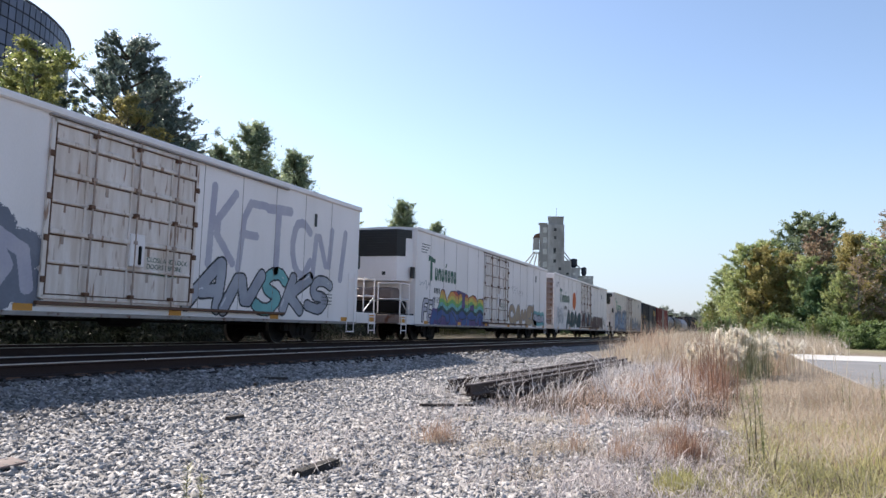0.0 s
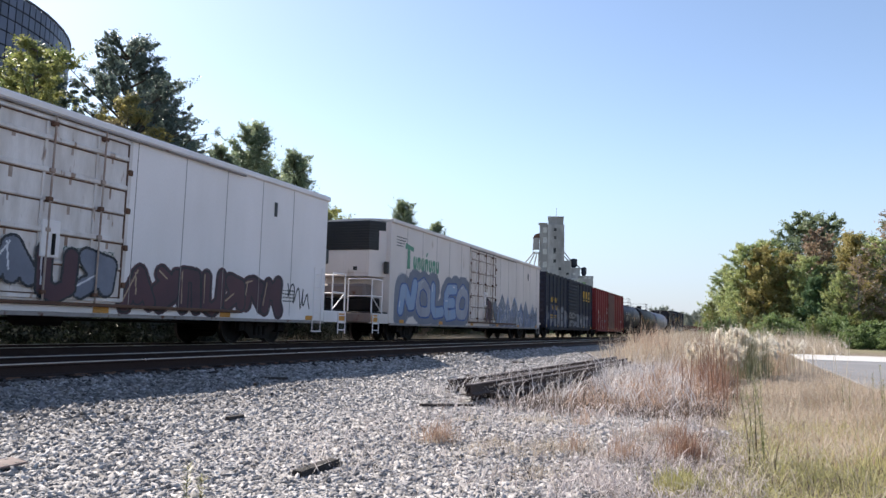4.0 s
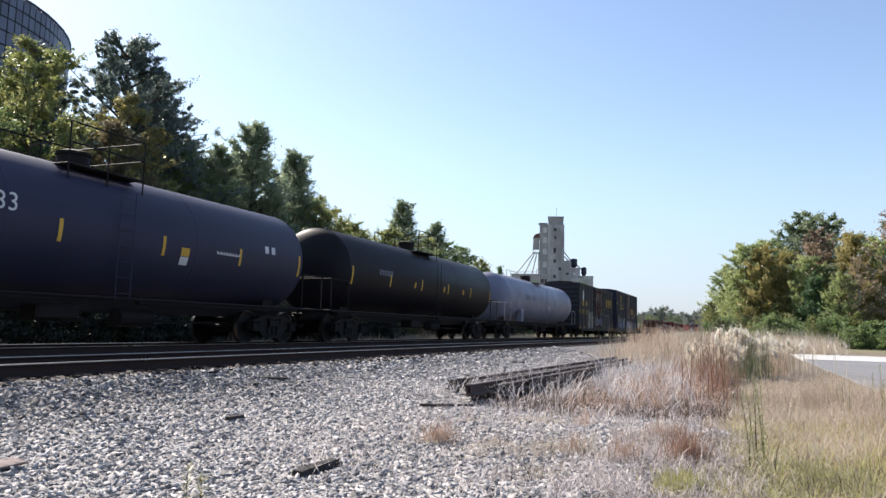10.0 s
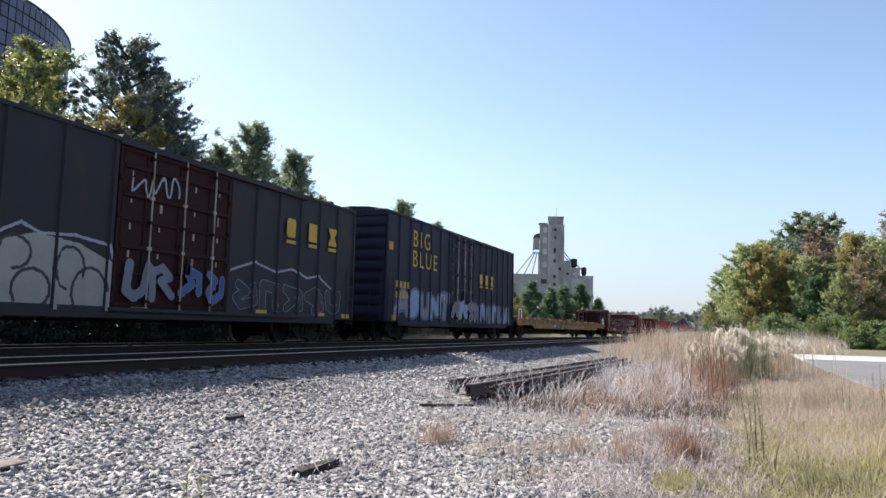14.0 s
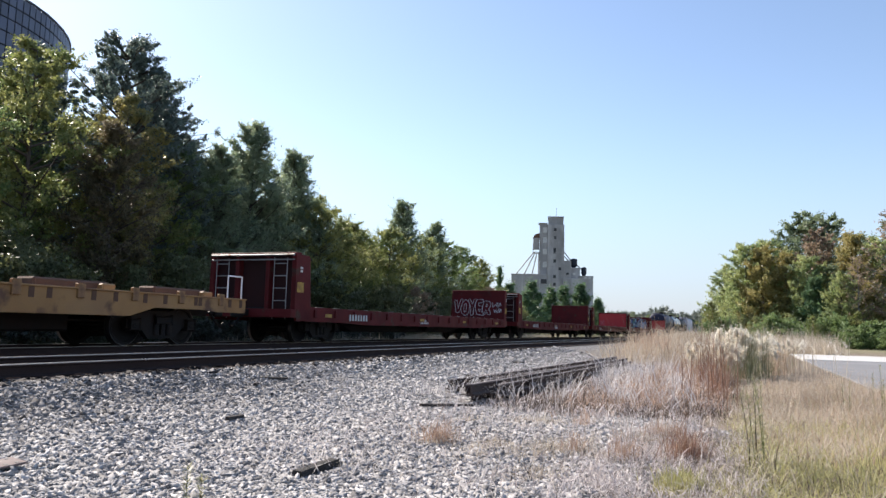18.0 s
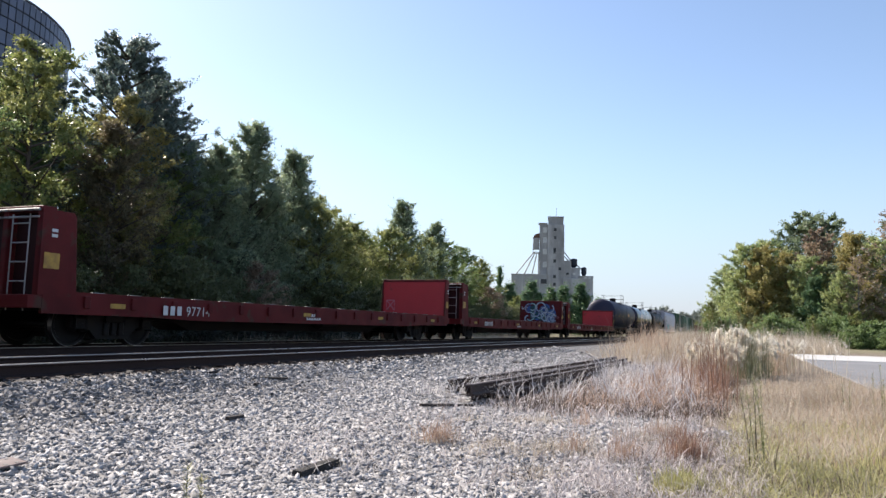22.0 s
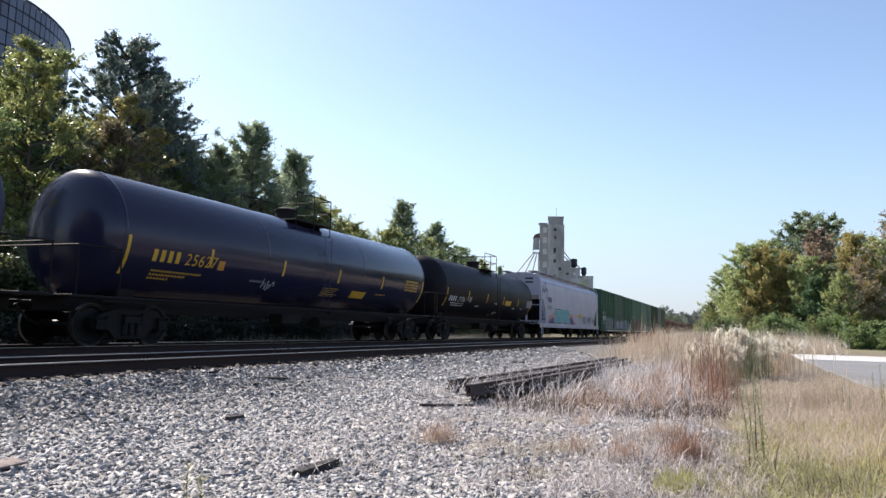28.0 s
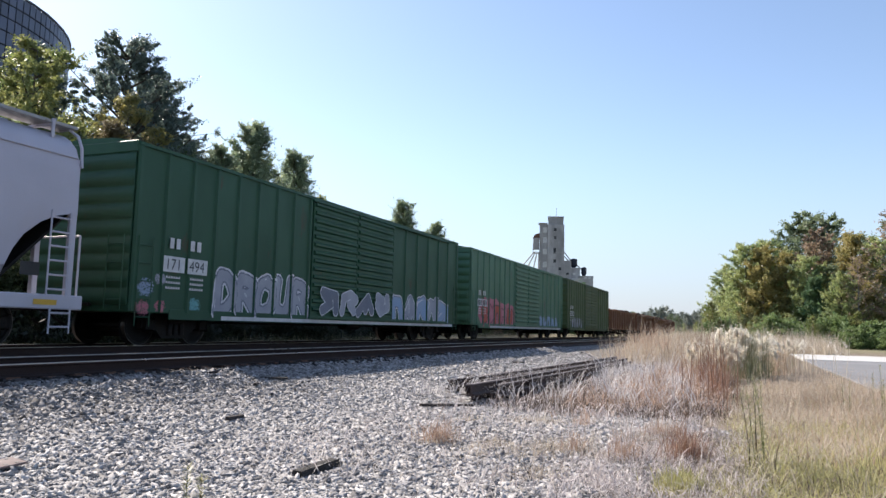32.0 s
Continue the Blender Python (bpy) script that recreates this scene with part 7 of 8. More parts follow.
def fruit_logo(c, x0, x1, z, h, material):
    """A row of plain rounded shapes in the logo's colour, the first one taller, with a small leaf above."""
    w = (x1 - x0) / 9
    u = x0
    T = [(u - 0.1 * w, z + 0.80 * h), (u + 0.5 * w, z + 0.84 * h), (u + 0.45 * w, z - 0.04 * h), (u + 1.15 * w, z - 0.02 * h), (u + 1.1 * w, z + 0.82 * h), (u + 1.9 * w, z + 0.76 * h), (u + 2.0 * w, z + 0.95 * h), (u + 0.9 * w, z + 1.02 * h), (u, z + 1.08 * h)]
    decal(c, "logo_shape", [T], material, 0.005, "plain green logo shape")
    for i in range(2, 9):
        k, e, hh = x0 + i * w - 0.1 * w, 0.86 * w, h * 0.58
        c0, c1 = (0.0, 0.36) if i % 2 else (0.22, 0.58)
        outer = [(k, z + 0.1 * h), (k + 0.2 * e, z), (k + 0.8 * e, z), (k + e, z + 0.1 * h), (k + e, z + hh - 0.1 * h), (k + 0.8 * e, z + hh), (k + 0.2 * e, z + hh), (k, z + hh - 0.1 * h)]
        slit = [(k + 0.40 * e, z + c0 * h), (k + 0.40 * e, z + c1 * h), (k + 0.60 * e, z + c1 * h), (k + 0.60 * e, z + c0 * h)]
        poly = outer[:2] + slit + outer[2:] if i % 2 else outer[:6] + [slit[2], slit[3], slit[0], slit[1]] + outer[6:]
        decal(c, "logo_shape", [poly], material, 0.005, "plain green logo shape")
    k = x0 + 5.2 * w
    decal(c, "logo_leaf", [[(k - 0.1 * w, z + 0.68 * h), (k + 0.15 * w, z + 0.66 * h), (k + 0.5 * w, z + 0.88 * h), (k + 0.1 * w, z + 0.86 * h)]], material, 0.005)


fruit_logo(B, 27.95 - mb_, 31.25 - mb_, 2.55, 0.95, LOGOGREEN)
bars(B, 28.6 - mb_, 2.02, 4, 0.22, MARKD, w=0.17)
text_on(B, "3039", 28.55 - mb_, 1.62, 0.34, MARKD, spread=1.05)
pb = Paint(26.8 - mb_, 36.4 - mb_, 0.68, 2.6)
letters(pb, 27.4 - mb_, 29.0 - mb_, 0.75, 1.9, "FEL", ["lilac"], "black", 20, 0.30, 0.05, wild=0.03)
pb.poly([(28.3 - mb_, 0.7), (28.6 - mb_, 1.3), (29.6 - mb_, 1.5), (30.4 - mb_, 1.9), (31.4 - mb_, 2.3), (32.4 - mb_, 2.2), (33.2 - mb_, 1.8), (34.4 - mb_, 2.0), (35.2 - mb_, 2.1), (35.9 - mb_, 1.5), (36.0 - mb_, 0.7)], "purple")
letters(pb, 28.4 - mb_, 35.8 - mb_, 0.5, 1.5, 8, ["blue", "purple"], "purple", 21, 0.36, 0.1)
letters(pb, 29.0 - mb_, 35.3 - mb_, 0.75, 2.25, "ARUOR", ["purple", "blue", "blue", "teal", "aqua", "green", "yellow", "orange", "red"], "black", 22, 0.36, 0.04, blend=True, wild=0.1)
pb.bake(B, side_place(-W))
graffiti(B, 39.45 - mb_, 45.5 - mb_, 0.70, 2.12, "CAMEL", ["tan"], "slate", 23, 0.27, 0.045, wild=0.02)
graffiti(B, 44.7 - mb_, 47.3 - mb_, 0.95, 1.6, "GOA", ["lilac"], "black", 24, 0.3, 0.05, cloud="aqua", wild=0.03)
scribble(B, 39.8 - mb_, 42.4 - mb_, 2.3, 3.2, 5, "black", 25, 0.02)
scribble(B, 27.0 - mb_, 28.4 - mb_, 2.0, 2.7, 5, "slate", 26, 0.025)

C, mc, hc = reefer(50.2, 71.6, WHITE, "ribbed", "white refrigerator car with green logo, orange disc and graffiti", (59.3, 63.4), True)
fruit_logo(C, 51.9 - mc, 55.1 - mc, 2.62, 0.95, LOGOGREEN)
decal(C, "fruit_disc", [disc(56.75 - mc, 2.85, 0.62, 0.68, 36)], FRUIT, 0.005, "large orange disc with straw")
for k_ in range(5):
    decal(C, "straw_stripe", [[(57.08 + 0.13 * k_ - mc, 3.28 + 0.09 * k_), (57.14 + 0.13 * k_ - mc, 3.22 + 0.09 * k_), (57.27 + 0.13 * k_ - mc, 3.31 + 0.09 * k_), (57.21 + 0.13 * k_ - mc, 3.37 + 0.09 * k_)]], SP["red" if k_ % 2 == 0 else "white"], 0.007)
bars(C, 53.35 - mc, 2.1, 4, 0.26, MARKD, w=0.2)
text_on(C, "3155", 53.3 - mc, 1.62, 0.40, MARKD, spread=1.05)
graffiti(C, 54.1 - mc, 59.2 - mc, 0.70, 2.15, "ASAS", ["teal"], "black", 31, 0.25, 0.06, None, edge="white", wild=0.03)
graffiti(C, 50.9 - mc, 53.0 - mc, 0.95, 2.2, 5, ["white"], "black", 32, 0.2, 0.035, wild=0.12)
graffiti(C, 59.4 - mc, 63.2 - mc, 0.85, 2.1, 4, ["maroon", "slate"], "black", 33, 0.34, 0.05, "white", y=-W - 0.09)
graffiti(C, 63.5 - mc, 69.2 - mc, 0.72, 1.85, 7, ["maroon"], "black", 34, 0.36, 0.04, "tan", edge="maroon")
scribble(C, 69.4 - mc, 70.8 - mc, 0.9, 1.9, 5, "black", 35, 0.05)

D, md, hd = reefer(76.1, 97.9, WHITE_C, "unit", "cream refrigerator car with faded logo and swirling silver graffiti", (84.7, 88.6))
fruit_logo(D, 77.4 - md, 80.9 - md, 2.85, 0.9, LOGOGREEN2)
graffiti(D, 77.0 - md, 84.5 - md, 0.78, 2.6, "NOLEO", ["sky", "silver", "sky"], "blue", 41, 0.28, 0.07, "white", cloud="slate", wild=0.03)
r41 = random.Random(4)
pm = Paint(87.6 - md, 97.5 - md, 0.7, 3.0)
a_ = 87.9 - md
hump = lambda u: 0.72 + (2.02 - 0.07 * u) * (0.5 + 0.42 * (1 - abs(2 * ((u / 1.25 + 0.12 * math.sin(2.1 * u)) % 1) - 1)) + 0.06 * math.sin(3.1 * u))
crest = [(a_ + 0.1 * i, hump(0.1 * i)) for i in range(94)]
pm.poly([(a_, 0.70)] + [(u, v + 0.05) for u, v in crest] + [(a_ + 9.3, 0.70)], "black")
pm.poly([(a_ + 0.05, 0.70)] + crest + [(a_ + 9.25, 0.70)], "slate")
for q in range(340):
    u = r41.uniform(0.2, 9.1)
    v = r41.uniform(0.3, hump(u) - 0.3)
    w_, k_, d_ = r41.uniform(0.5, 1.3), r41.uniform(0, 6.28), r41.choice((-1, 1))
    pts = [(a_ + u + w_ * 0.75 * math.cos(k_ + d_ * 0.13 * n), min(v + w_ * math.sin(k_ + d_ * 0.13 * n), hump(max(0, min(9.2, u + w_ * 0.75 * math.cos(k_ + d_ * 0.13 * n)))) - 0.02)) for n in range(8)]
    pm.stroke(pts, 0.10, r41.choice(["black", "slate", "blue"]))
    pm.stroke(pts, 0.05, r41.choice(["silver", "sky", "slate", "silver", "lilac", "white"]))
pm.bake(D, side_place(-W), label="sprayed swirling silver graffiti")
graffiti(D, 87.0 - md, 88.7 - md, 0.8, 2.1, 2, ["maroon", "slate"], "black", 43, 0.3, 0.05, "silver", y=-W - 0.09)


def yellow_mark(c, x, z, s, gap, y=None):
    """Three plain block shapes, each with a bar beneath, as on the railway's cars."""
    shapes = ([(0.12, 0), (0.7, 0), (0.8, 0.1), (0.8, 0.9), (0.7, 1), (0.12, 1), (0, 0.88), (0, 0.12)], [(0.04, 0), (0.78, 0), (0.82, 0.04), (0.82, 0.96), (0.78, 1), (0.04, 1), (0, 0.96), (0, 0.04)],
              [(0, 0), (0.86, 0), (0.86, 0.16), (0.62, 0.5), (0.86, 0.84), (0.86, 1), (0, 1), (0, 0.84), (0.24, 0.5), (0, 0.16)])
    for i, sh in enumerate(shapes):
        u = x + i * gap
        decal(c, "logo_shape", [[(u + p * s, z + q * s) for p, q in sh]], YEL, 0.062, "plain yellow logo shape", y)
        decal(c, "logo_bar", [rect(u, u + s * 0.85, z - s * 0.32, z - s * 0.14)], YEL, 0.062, "plain yellow bar", y)


E_, me_, he = boxcar(99.3, 115.65, NAVY, NAVY, "dark blue boxcar with yellow logo and silver graffiti", (106.0, 109.1), "ribbed", posts=(6, 5), bumpy=True)
yellow_mark(E_, 111.7 - me_, 3.2, 0.62, 1.05)
bars(E_, 100.95 - me_, 2.5, 2, 0.34, YEL, w=0.36)
bars(E_, 102.1 - me_, 2.5, 2, 0.34, YEL, w=0.36)
text_on(E_, "141", 100.8 - me_, 1.97, 0.48, YEL, depth=0.064)
text_on(E_, "960", 101.95 - me_, 1.97, 0.48, YEL, depth=0.064)
graffiti(E_, 99.5 - me_, 105.9 - me_, 0.64, 2.0, 6, ["navy"], "navy", 50, 0.36, 0.2)
for u_ in (100.7, 101.85):
    decal(E_, "paint_patch", [rect(u_ - me_, u_ + 0.95 - me_, 1.35, 2.35)], SP["navy"], 0.010, "clean dark blue paint patch")
    for k_ in range(2):
        bars(E_, u_ + 0.12 - me_, 1.55 - 0.14 * k_, 6, 0.08, YEL, w=0.12, depth=0.012)
graffiti(E_, 99.6 - me_, 105.9 - me_, 0.66, 2.3, "HABER", ["dull"], "black", 51, 0.30, 0.05, posts=True, y=None, lift=0.004, wild=0.02)
graffiti(E_, 106.1 - me_, 109 - me_, 1.45, 2.0, "GCM", ["dull"], "black", 52, 0.22, 0.02, y=-W - 0.13)
graffiti(E_, 106.2 - me_, 108.8 - me_, 0.85, 1.35, "STDR", ["slate"], "dull", 54, 0.2, 0.03, y=-W - 0.13)
graffiti(E_, 109.3 - me_, 115.2 - me_, 0.72, 1.95, "SHATN", ["slate", "dull", "slate", "dull", "navy"], "dull", 53, 0.22, 0.03, wild=0.05)
reflectors(E_, [-he + 0.15, -he + 3.5, -he + 6.5, 1.2, 4.5, he - 0.6], 0.78, YEL, 0.42, 0.13)

F_, mf, hf = boxcar(117.3, 133.9, OXIDE, OXIDE_D, "red oxide boxcar with chalky graffiti outline", (123.9, 127.4), "panel", z0=0.72, posts=(6, 5))
bars(F_, -6.69, 2.19, 2, 0.28, MARKW, w=0.17, gap=0.3)
bars(F_, -6.0, 2.22, 1, 0.28, MARKW, w=0.16, gap=0.2)
text_on(F_, "68", -6.70, 1.72, 0.40, MARKW)
text_on(F_, "42", -6.02, 1.73, 0.40, MARKW)
for k in range(2):
    bars(F_, -7.08, 1.56 - 0.13 * k, 7, 0.06, MARKW, w=0.1)
chalk = Paint(-6.0, -3.0, 0.62, 2.35, 0.012)
for line in ([(-4.99, 1.78), (-4.95, 1.55), (-4.82, 1.3), (-5.05, 1.5), (-5.3, 1.62), (-5.5, 1.62), (-5.68, 1.45), (-5.74, 1.2), (-5.66, 1.0), (-5.35, 0.95), (-5.05, 0.96), (-5.1, 0.76), (-4.9, 0.68), (-4.74, 0.72), (-4.7, 0.85)],
             [(-5.48, 1.55), (-5.6, 1.35), (-5.58, 1.1), (-5.3, 1.02), (-5.0, 1.04)], [(-4.78, 2.1), (-4.72, 1.8), (-4.57, 1.42), (-4.45, 1.55)], [(-4.18, 2.2), (-4.3, 2.0), (-4.34, 1.7), (-4.31, 1.4)],
             [(-3.62, 2.28), (-3.7, 2.1), (-3.72, 1.7), (-3.69, 1.35), (-3.6, 1.3), (-3.67, 1.1)], [(-3.38, 2.05), (-3.58, 1.95), (-3.62, 1.6)], [(-4.82, 1.26), (-4.55, 1.33), (-4.31, 1.34), (-4.0, 1.25), (-3.67, 1.15)], [(-4.6, 0.9), (-4.3, 1.0), (-4.0, 0.9), (-3.8, 0.72)]):
    chalk.stroke(line, 0.022, "silver")
chalk.bake(F_, side_place(-W), POSTS.get(F_.name, ()), label="chalky sprayed outline")
for z_ in (2.25, 2.56):
    decal(F_, "paper_placard", [rect(123.34 - mf, 123.6 - mf, z_, z_ + 0.24)], MARKW, 0.006, "white paper placard")
decal(F_, "dark_patch", [rect(-3.57, -2.75, 1.40, 1.68)], SP["slate"], 0.006)
scribble(F_, 2.1, 2.4, 1.2, 1.65, 2, "silver", 62, 0.03)
bars(F_, 132.2 - mf, 1.5, 2, 0.26, MARKW, w=0.2)
reflectors(F_, [-hf + 0.3, -hf + 3.2, -hf + 6.3, 1.0, 3.5, hf - 0.8], 0.78, ORANGEREF, 0.5, 0.14)

# 7-9: tank cars
G, mg, hg, gt, gR, gz_ = tank_car(133.9, 150.5, TANKBLUE, "blue-black tank car with faded white marks")
tank_bars(gt, gR, gz_, -4.9, 0.05, 4, 0.34, MARKW)
tank_text(gt, "24483", gR, gz_, -3.6, 0.05, 0.48, MARKW)
for k in range(3):
    tank_bars(gt, gR, gz_, -4.9, -0.14 - 0.11 * k, 16, 0.07, MARKW, w=0.13)
tank_bars(gt, gR, gz_, 1.95, -0.22, 1, 0.2, YEL, w=0.5)
tank_bars(gt, gR, gz_, 1.95, -0.37, 1, 0.2, MARKW, w=0.5)
tank_bars(gt, gR, gz_, 5.2, 0.05, 2, 0.2, MARKW, w=0.3)
tank_bars(gt, gR, gz_, 3.2, -0.1, 8, 0.07, MARKW, w=0.12)
H2, mh2, hh2, ht2, hR, hz = tank_car(150.9, 168.3, TANKSOOT, "black tank car with small yellow stickers", R=1.48)
tank_bars(ht2, hR, hz, -5.3, 0.0, 9, 0.2, SP["slate"], gap=0.55)
for x in (-2.2, 0.9, 3.3):
    tank_bars(ht2, hR, hz, x, -0.2, 1, 0.22, YEL, w=0.25)
I_, mi, hi, it, iR, iz = tank_car(169.5, 188.2, TANKGREY, "grey tank car with rust stains and graffiti tags", R=1.42, strips=None)
tank_bars(it, iR, iz, -4.7, 0.0, 4, 0.26, MARKD, w=0.24)
tank_text(it, "2235", iR, iz, -3.5, 0.0, 0.40, MARKD)
for x in (-5.6, 1.2, 4.6):
    tank_bars(it, iR, iz, x, -0.02, 1, 0.5, ORANGEREF, w=0.1, name="reflector")

graffiti(I_, -2.4, 0.5, 1.7, 2.5, "ADS", [None], "silver", 64, 0.30, 0.03, place=tank_place(iR, iz), wild=0.1)
scribble(I_, 0.6, 1.5, 1.8, 2.3, 6, "white", 69, 0.03, place=tank_place(iR, iz))
part("jacket_bracket", MB().box(-6.0, -5.6, -1.5, -1.2, 1.05, 1.62, 0.02).box(-6.15, -5.45, -1.5, -1.2, 1.62, 1.76, 0.02), TANKGREY, I_, "grey steel bracket")
scribble(I_, 1.6, 3.4, 1.8, 2.4, 6, "silver", 65, 0.05, place=tank_place(iR, iz))
scribble(I_, -6.6, -5.9, 1.7, 2.6, 4, "silver", 66, 0.03, place=tank_place(iR, iz))
graffiti(I_, 4.6, 6.4, 1.4, 1.9, 4, ["silver"], "slate", 67, 0.2, 0.02, place=tank_place(iR, iz))

# 10-11: dark boxcars
J, mj, hj = boxcar(189.1, 205.6, NAVY2, DARKRED, "weathered black boxcar with yellow lettering and grey graffiti", (195.45, 199.0), "plug", posts=(5, 6), bumpy=True)
yellow_mark(J, 201.55 - mj, 3.05, 0.55, 1.15)
bars(J, 190.3 - mj, 2.65, 2, 0.4, YEL, w=0.4)
bars(J, 191.9 - mj, 2.65, 2, 0.4, YEL, w=0.4)
text_on(J, "139", 190.15 - mj, 1.93, 0.55, YEL, depth=0.062)
text_on(J, "418", 191.65 - mj, 1.93, 0.55, YEL, depth=0.062)
decal(J, "graffiti_patch", [[(190.5 - mj, 3.0), (191.1 - mj, 3.1), (191.2 - mj, 3.5), (190.9 - mj, 4.0), (190.5 - mj, 3.6)]], SP["white"], 0.006)
pq = Paint(192.6 - mj, 195.5 - mj, 0.74, 2.4)
pq.poly([(192.7 - mj, 0.75), (192.8 - mj, 1.9), (193.6 - mj, 2.15), (194.6 - mj, 2.05), (195.4 - mj, 1.75), (195.4 - mj, 0.75)], "cream")
pq.stroke([(192.7 - mj, 2.0), (193.3 - mj, 2.3), (193.7 - mj, 2.15), (194.5 - mj, 2.2), (195.3 - mj, 2.1), (195.4 - mj, 1.8)], 0.06, "silver", 0.01)
for cx_, cz_, rx_, rz_ in ((193.2, 1.75, 0.35, 0.3), (193.6, 1.1, 0.4, 0.38), (194.4, 1.55, 0.35, 0.42), (194.9, 1.1, 0.42, 0.5)):
    pq.stroke([(cx_ - mj + rx_ * math.cos(q_ * 0.45 + cx_), cz_ + rz_ * math.sin(q_ * 0.45 + cx_)) for q_ in range(12)], 0.06, "black", 0.008)
pq.bake(J, side_place(-W), POSTS[J.name])
graffiti(J, 195.6 - mj, 197.1 - mj, 0.95, 1.9, 2, ["slate"], "slate", 72, 0.22, 0.02, y=-W - 0.13)
graffiti(J, 197.3 - mj, 198.9 - mj, 0.95, 1.9, 2, ["blue"], "slate", 75, 0.2, 0.02, y=-W - 0.13)
graffiti(J, 199.3 - mj, 204.9 - mj, 0.85, 1.75, 5, ["black"], "slate", 73, 0.26, 0.025)
pj = Paint(199.0 - mj, 204.6 - mj, 1.5, 2.5)
pj.stroke([(199.2 - mj, 1.9), (200.2 - mj, 2.2), (201.2 - mj, 2.0), (202.0 - mj, 2.15), (202.8 - mj, 1.95), (203.4 - mj, 2.05), (204.2 - mj, 1.7)], 0.06, "silver", 0.01)
pj.bake(J, side_place(-W), POSTS[J.name])
scribble(J, 195.6 - mj, 197.2 - mj, 3.0, 3.9, 5, "silver", 74, 0.05, y=-W - 0.12)
reflectors(J, [-hj + 0.2, -hj + 2.0, -hj + 6.9, 3, 6, hj - 0.7], 0.8, YEL, 0.5, 0.13)
reflectors(J, [-hj + 0.0], 2.0, YEL, 0.28, 0.34, y=-W - 0.06)

K, mk, hk = boxcar(208.0, 224.15, NAVY, NAVY, "tall dark blue boxcar with yellow slogan and pale blue graffiti", (214.4, 217.4), "plug", z1=4.85, posts=(6, 7))
text_on(K, "BIG", 210.2 - mk, 3.75, 0.95, YEL, depth=0.062, spread=1.35)
text_on(K, "BLUE", 210.2 - mk, 2.95, 0.95, YEL, depth=0.062, spread=1.3)
yellow_mark(K, 218.3 - mk, 2.75, 0.5, 0.85)
bars(K, 208.9 - mk, 2.05, 4, 0.25, YEL, w=0.34)
bars(K, 208.9 - mk, 1.65, 5, 0.25, YEL, w=0.3)
graffiti(K, 209 - mk, 214.4 - mk, 0.75, 2.1, "ASUNT", ["dull", "sky"], "blue", 81, 0.32, 0.05, "white", edge="slate", wild=0.04)
graffiti(K, 214.5 - mk, 217.3 - mk, 0.9, 1.9, 3, ["slate", "sky"], "silver", 82, 0.3, 0.03, y=-W - 0.13)
graffiti(K, 217.5 - mk, 223.5 - mk, 0.75, 1.8, 6, ["slate", "sky"], "black", 83, 0.28, 0.03, edge="slate")
reflectors(K, [-hk + 0.1], 3.4, ORANGEREF, 0.35, 0.3, y=-W - 0.06)
reflectors(K, [-hk + 0.6], 0.8, ORANGEREF, 0.4, 0.2)


# 12: long ochre flatcar
def trailer_flat(left, right, label):
    half, mid = (right - left) / 2, (left + right) / 2
    c = car("flatcar", left, right, label)
    part("deck", MB().box(-half, half, -1.3, 1.3, 0.98, 1.06, 0.01), BLACK, c, "dark worn deck")
    for s in (-1, 1):
        part("side_sill", MB().prism([(-half, 0.82), (-half + 1.1, 0.82), (-half + 1.5, 0.86), (-half + 3.2, 0.86), (-half + 3.9, 0.66), (half - 3.9, 0.66), (half - 3.2, 0.86), (half - 1.5, 0.86), (half - 1.1, 0.82), (half, 0.82), (half, 1.16), (-half, 1.16)],
                                      "y", s * W, s * (W - 0.08)), YELLOWCAR, c, "rust-streaked ochre side sill")
        part("sill_flange", MB().box(-half, half, s * W - 0.04, s * W + 0.04, 1.15, 1.19, 0.01), YELLOWCAR, c)
    tab = MB().box(-0.09, 0.09, -W - 0.05, -W + 0.05, 0.98, 1.27, 0.01).mesh("stake_pocket", YELLOWCAR)
    stain = MB().box(-0.06, 0.06, -W - 0.006, -W, 0.95, 1.15).mesh("rust_streak", RUSTY)
    r = random.Random(9)
    for i in range(20):
        x = -half + 1.0 + i * (2 * half - 2) / 19
        part("stake_pocket", tab, None, c, at=(x, 0, 0))
        part("rust_streak", stain, None, c, at=(x + 0.35 + r.uniform(-0.1, 0.2), 0, 0))
        part("rust_streak", stain, None, c, at=(x + 0.75 + r.uniform(-0.1, 0.2), 0, 0))
    for i in range(9):
        x = -half + 2.0 + i * (2 * half - 4) / 8
        part("deck_riser", MB().box(x - 0.9, x + 0.9, -1.2, -0.7, 1.06, 1.36, 0.04), RUSTY, c, "rusty folded deck riser")
        part("deck_block", MB().box(x + 0.6, x + 0.95, -1.35, -1.0, 1.1, 1.32, 0.03), YELLOWCAR, c)
    for s in (-1, 1):
        part("end_stirrup", MB().path([(s * (half - 0.2), -W, 1.15), (s * (half - 0.2), -W, 1.75), (s * (half - 0.75), -W, 1.75), (s * (half - 0.75), -W, 1.15)], 0.02), WHITE, c, "white grab iron")
    part("fish_belly", MB().box(-half + 4.5, half - 4.5, -0.5, 0.5, 0.3, 0.75, 0.05), BLACK, c)
    decal(c, "number_panel", [rect(-half + 8.6, -half + 11.3, 0.74, 1.02)], GRILLE, 0.006, "black number panel")
    bars(c, -half + 8.75, 0.79, 4, 0.18, MARKW, w=0.22, depth=0.008)
    text_on(c, "147026", -half + 9.9, 0.79, 0.27, MARKW, depth=0.008, spread=1.15)
    bars(c, half - 8.15, 0.72, 3, 0.2, SP["maroon"], w=0.24, depth=0.006)
    running_gear(c, half, 2.4)
    return c


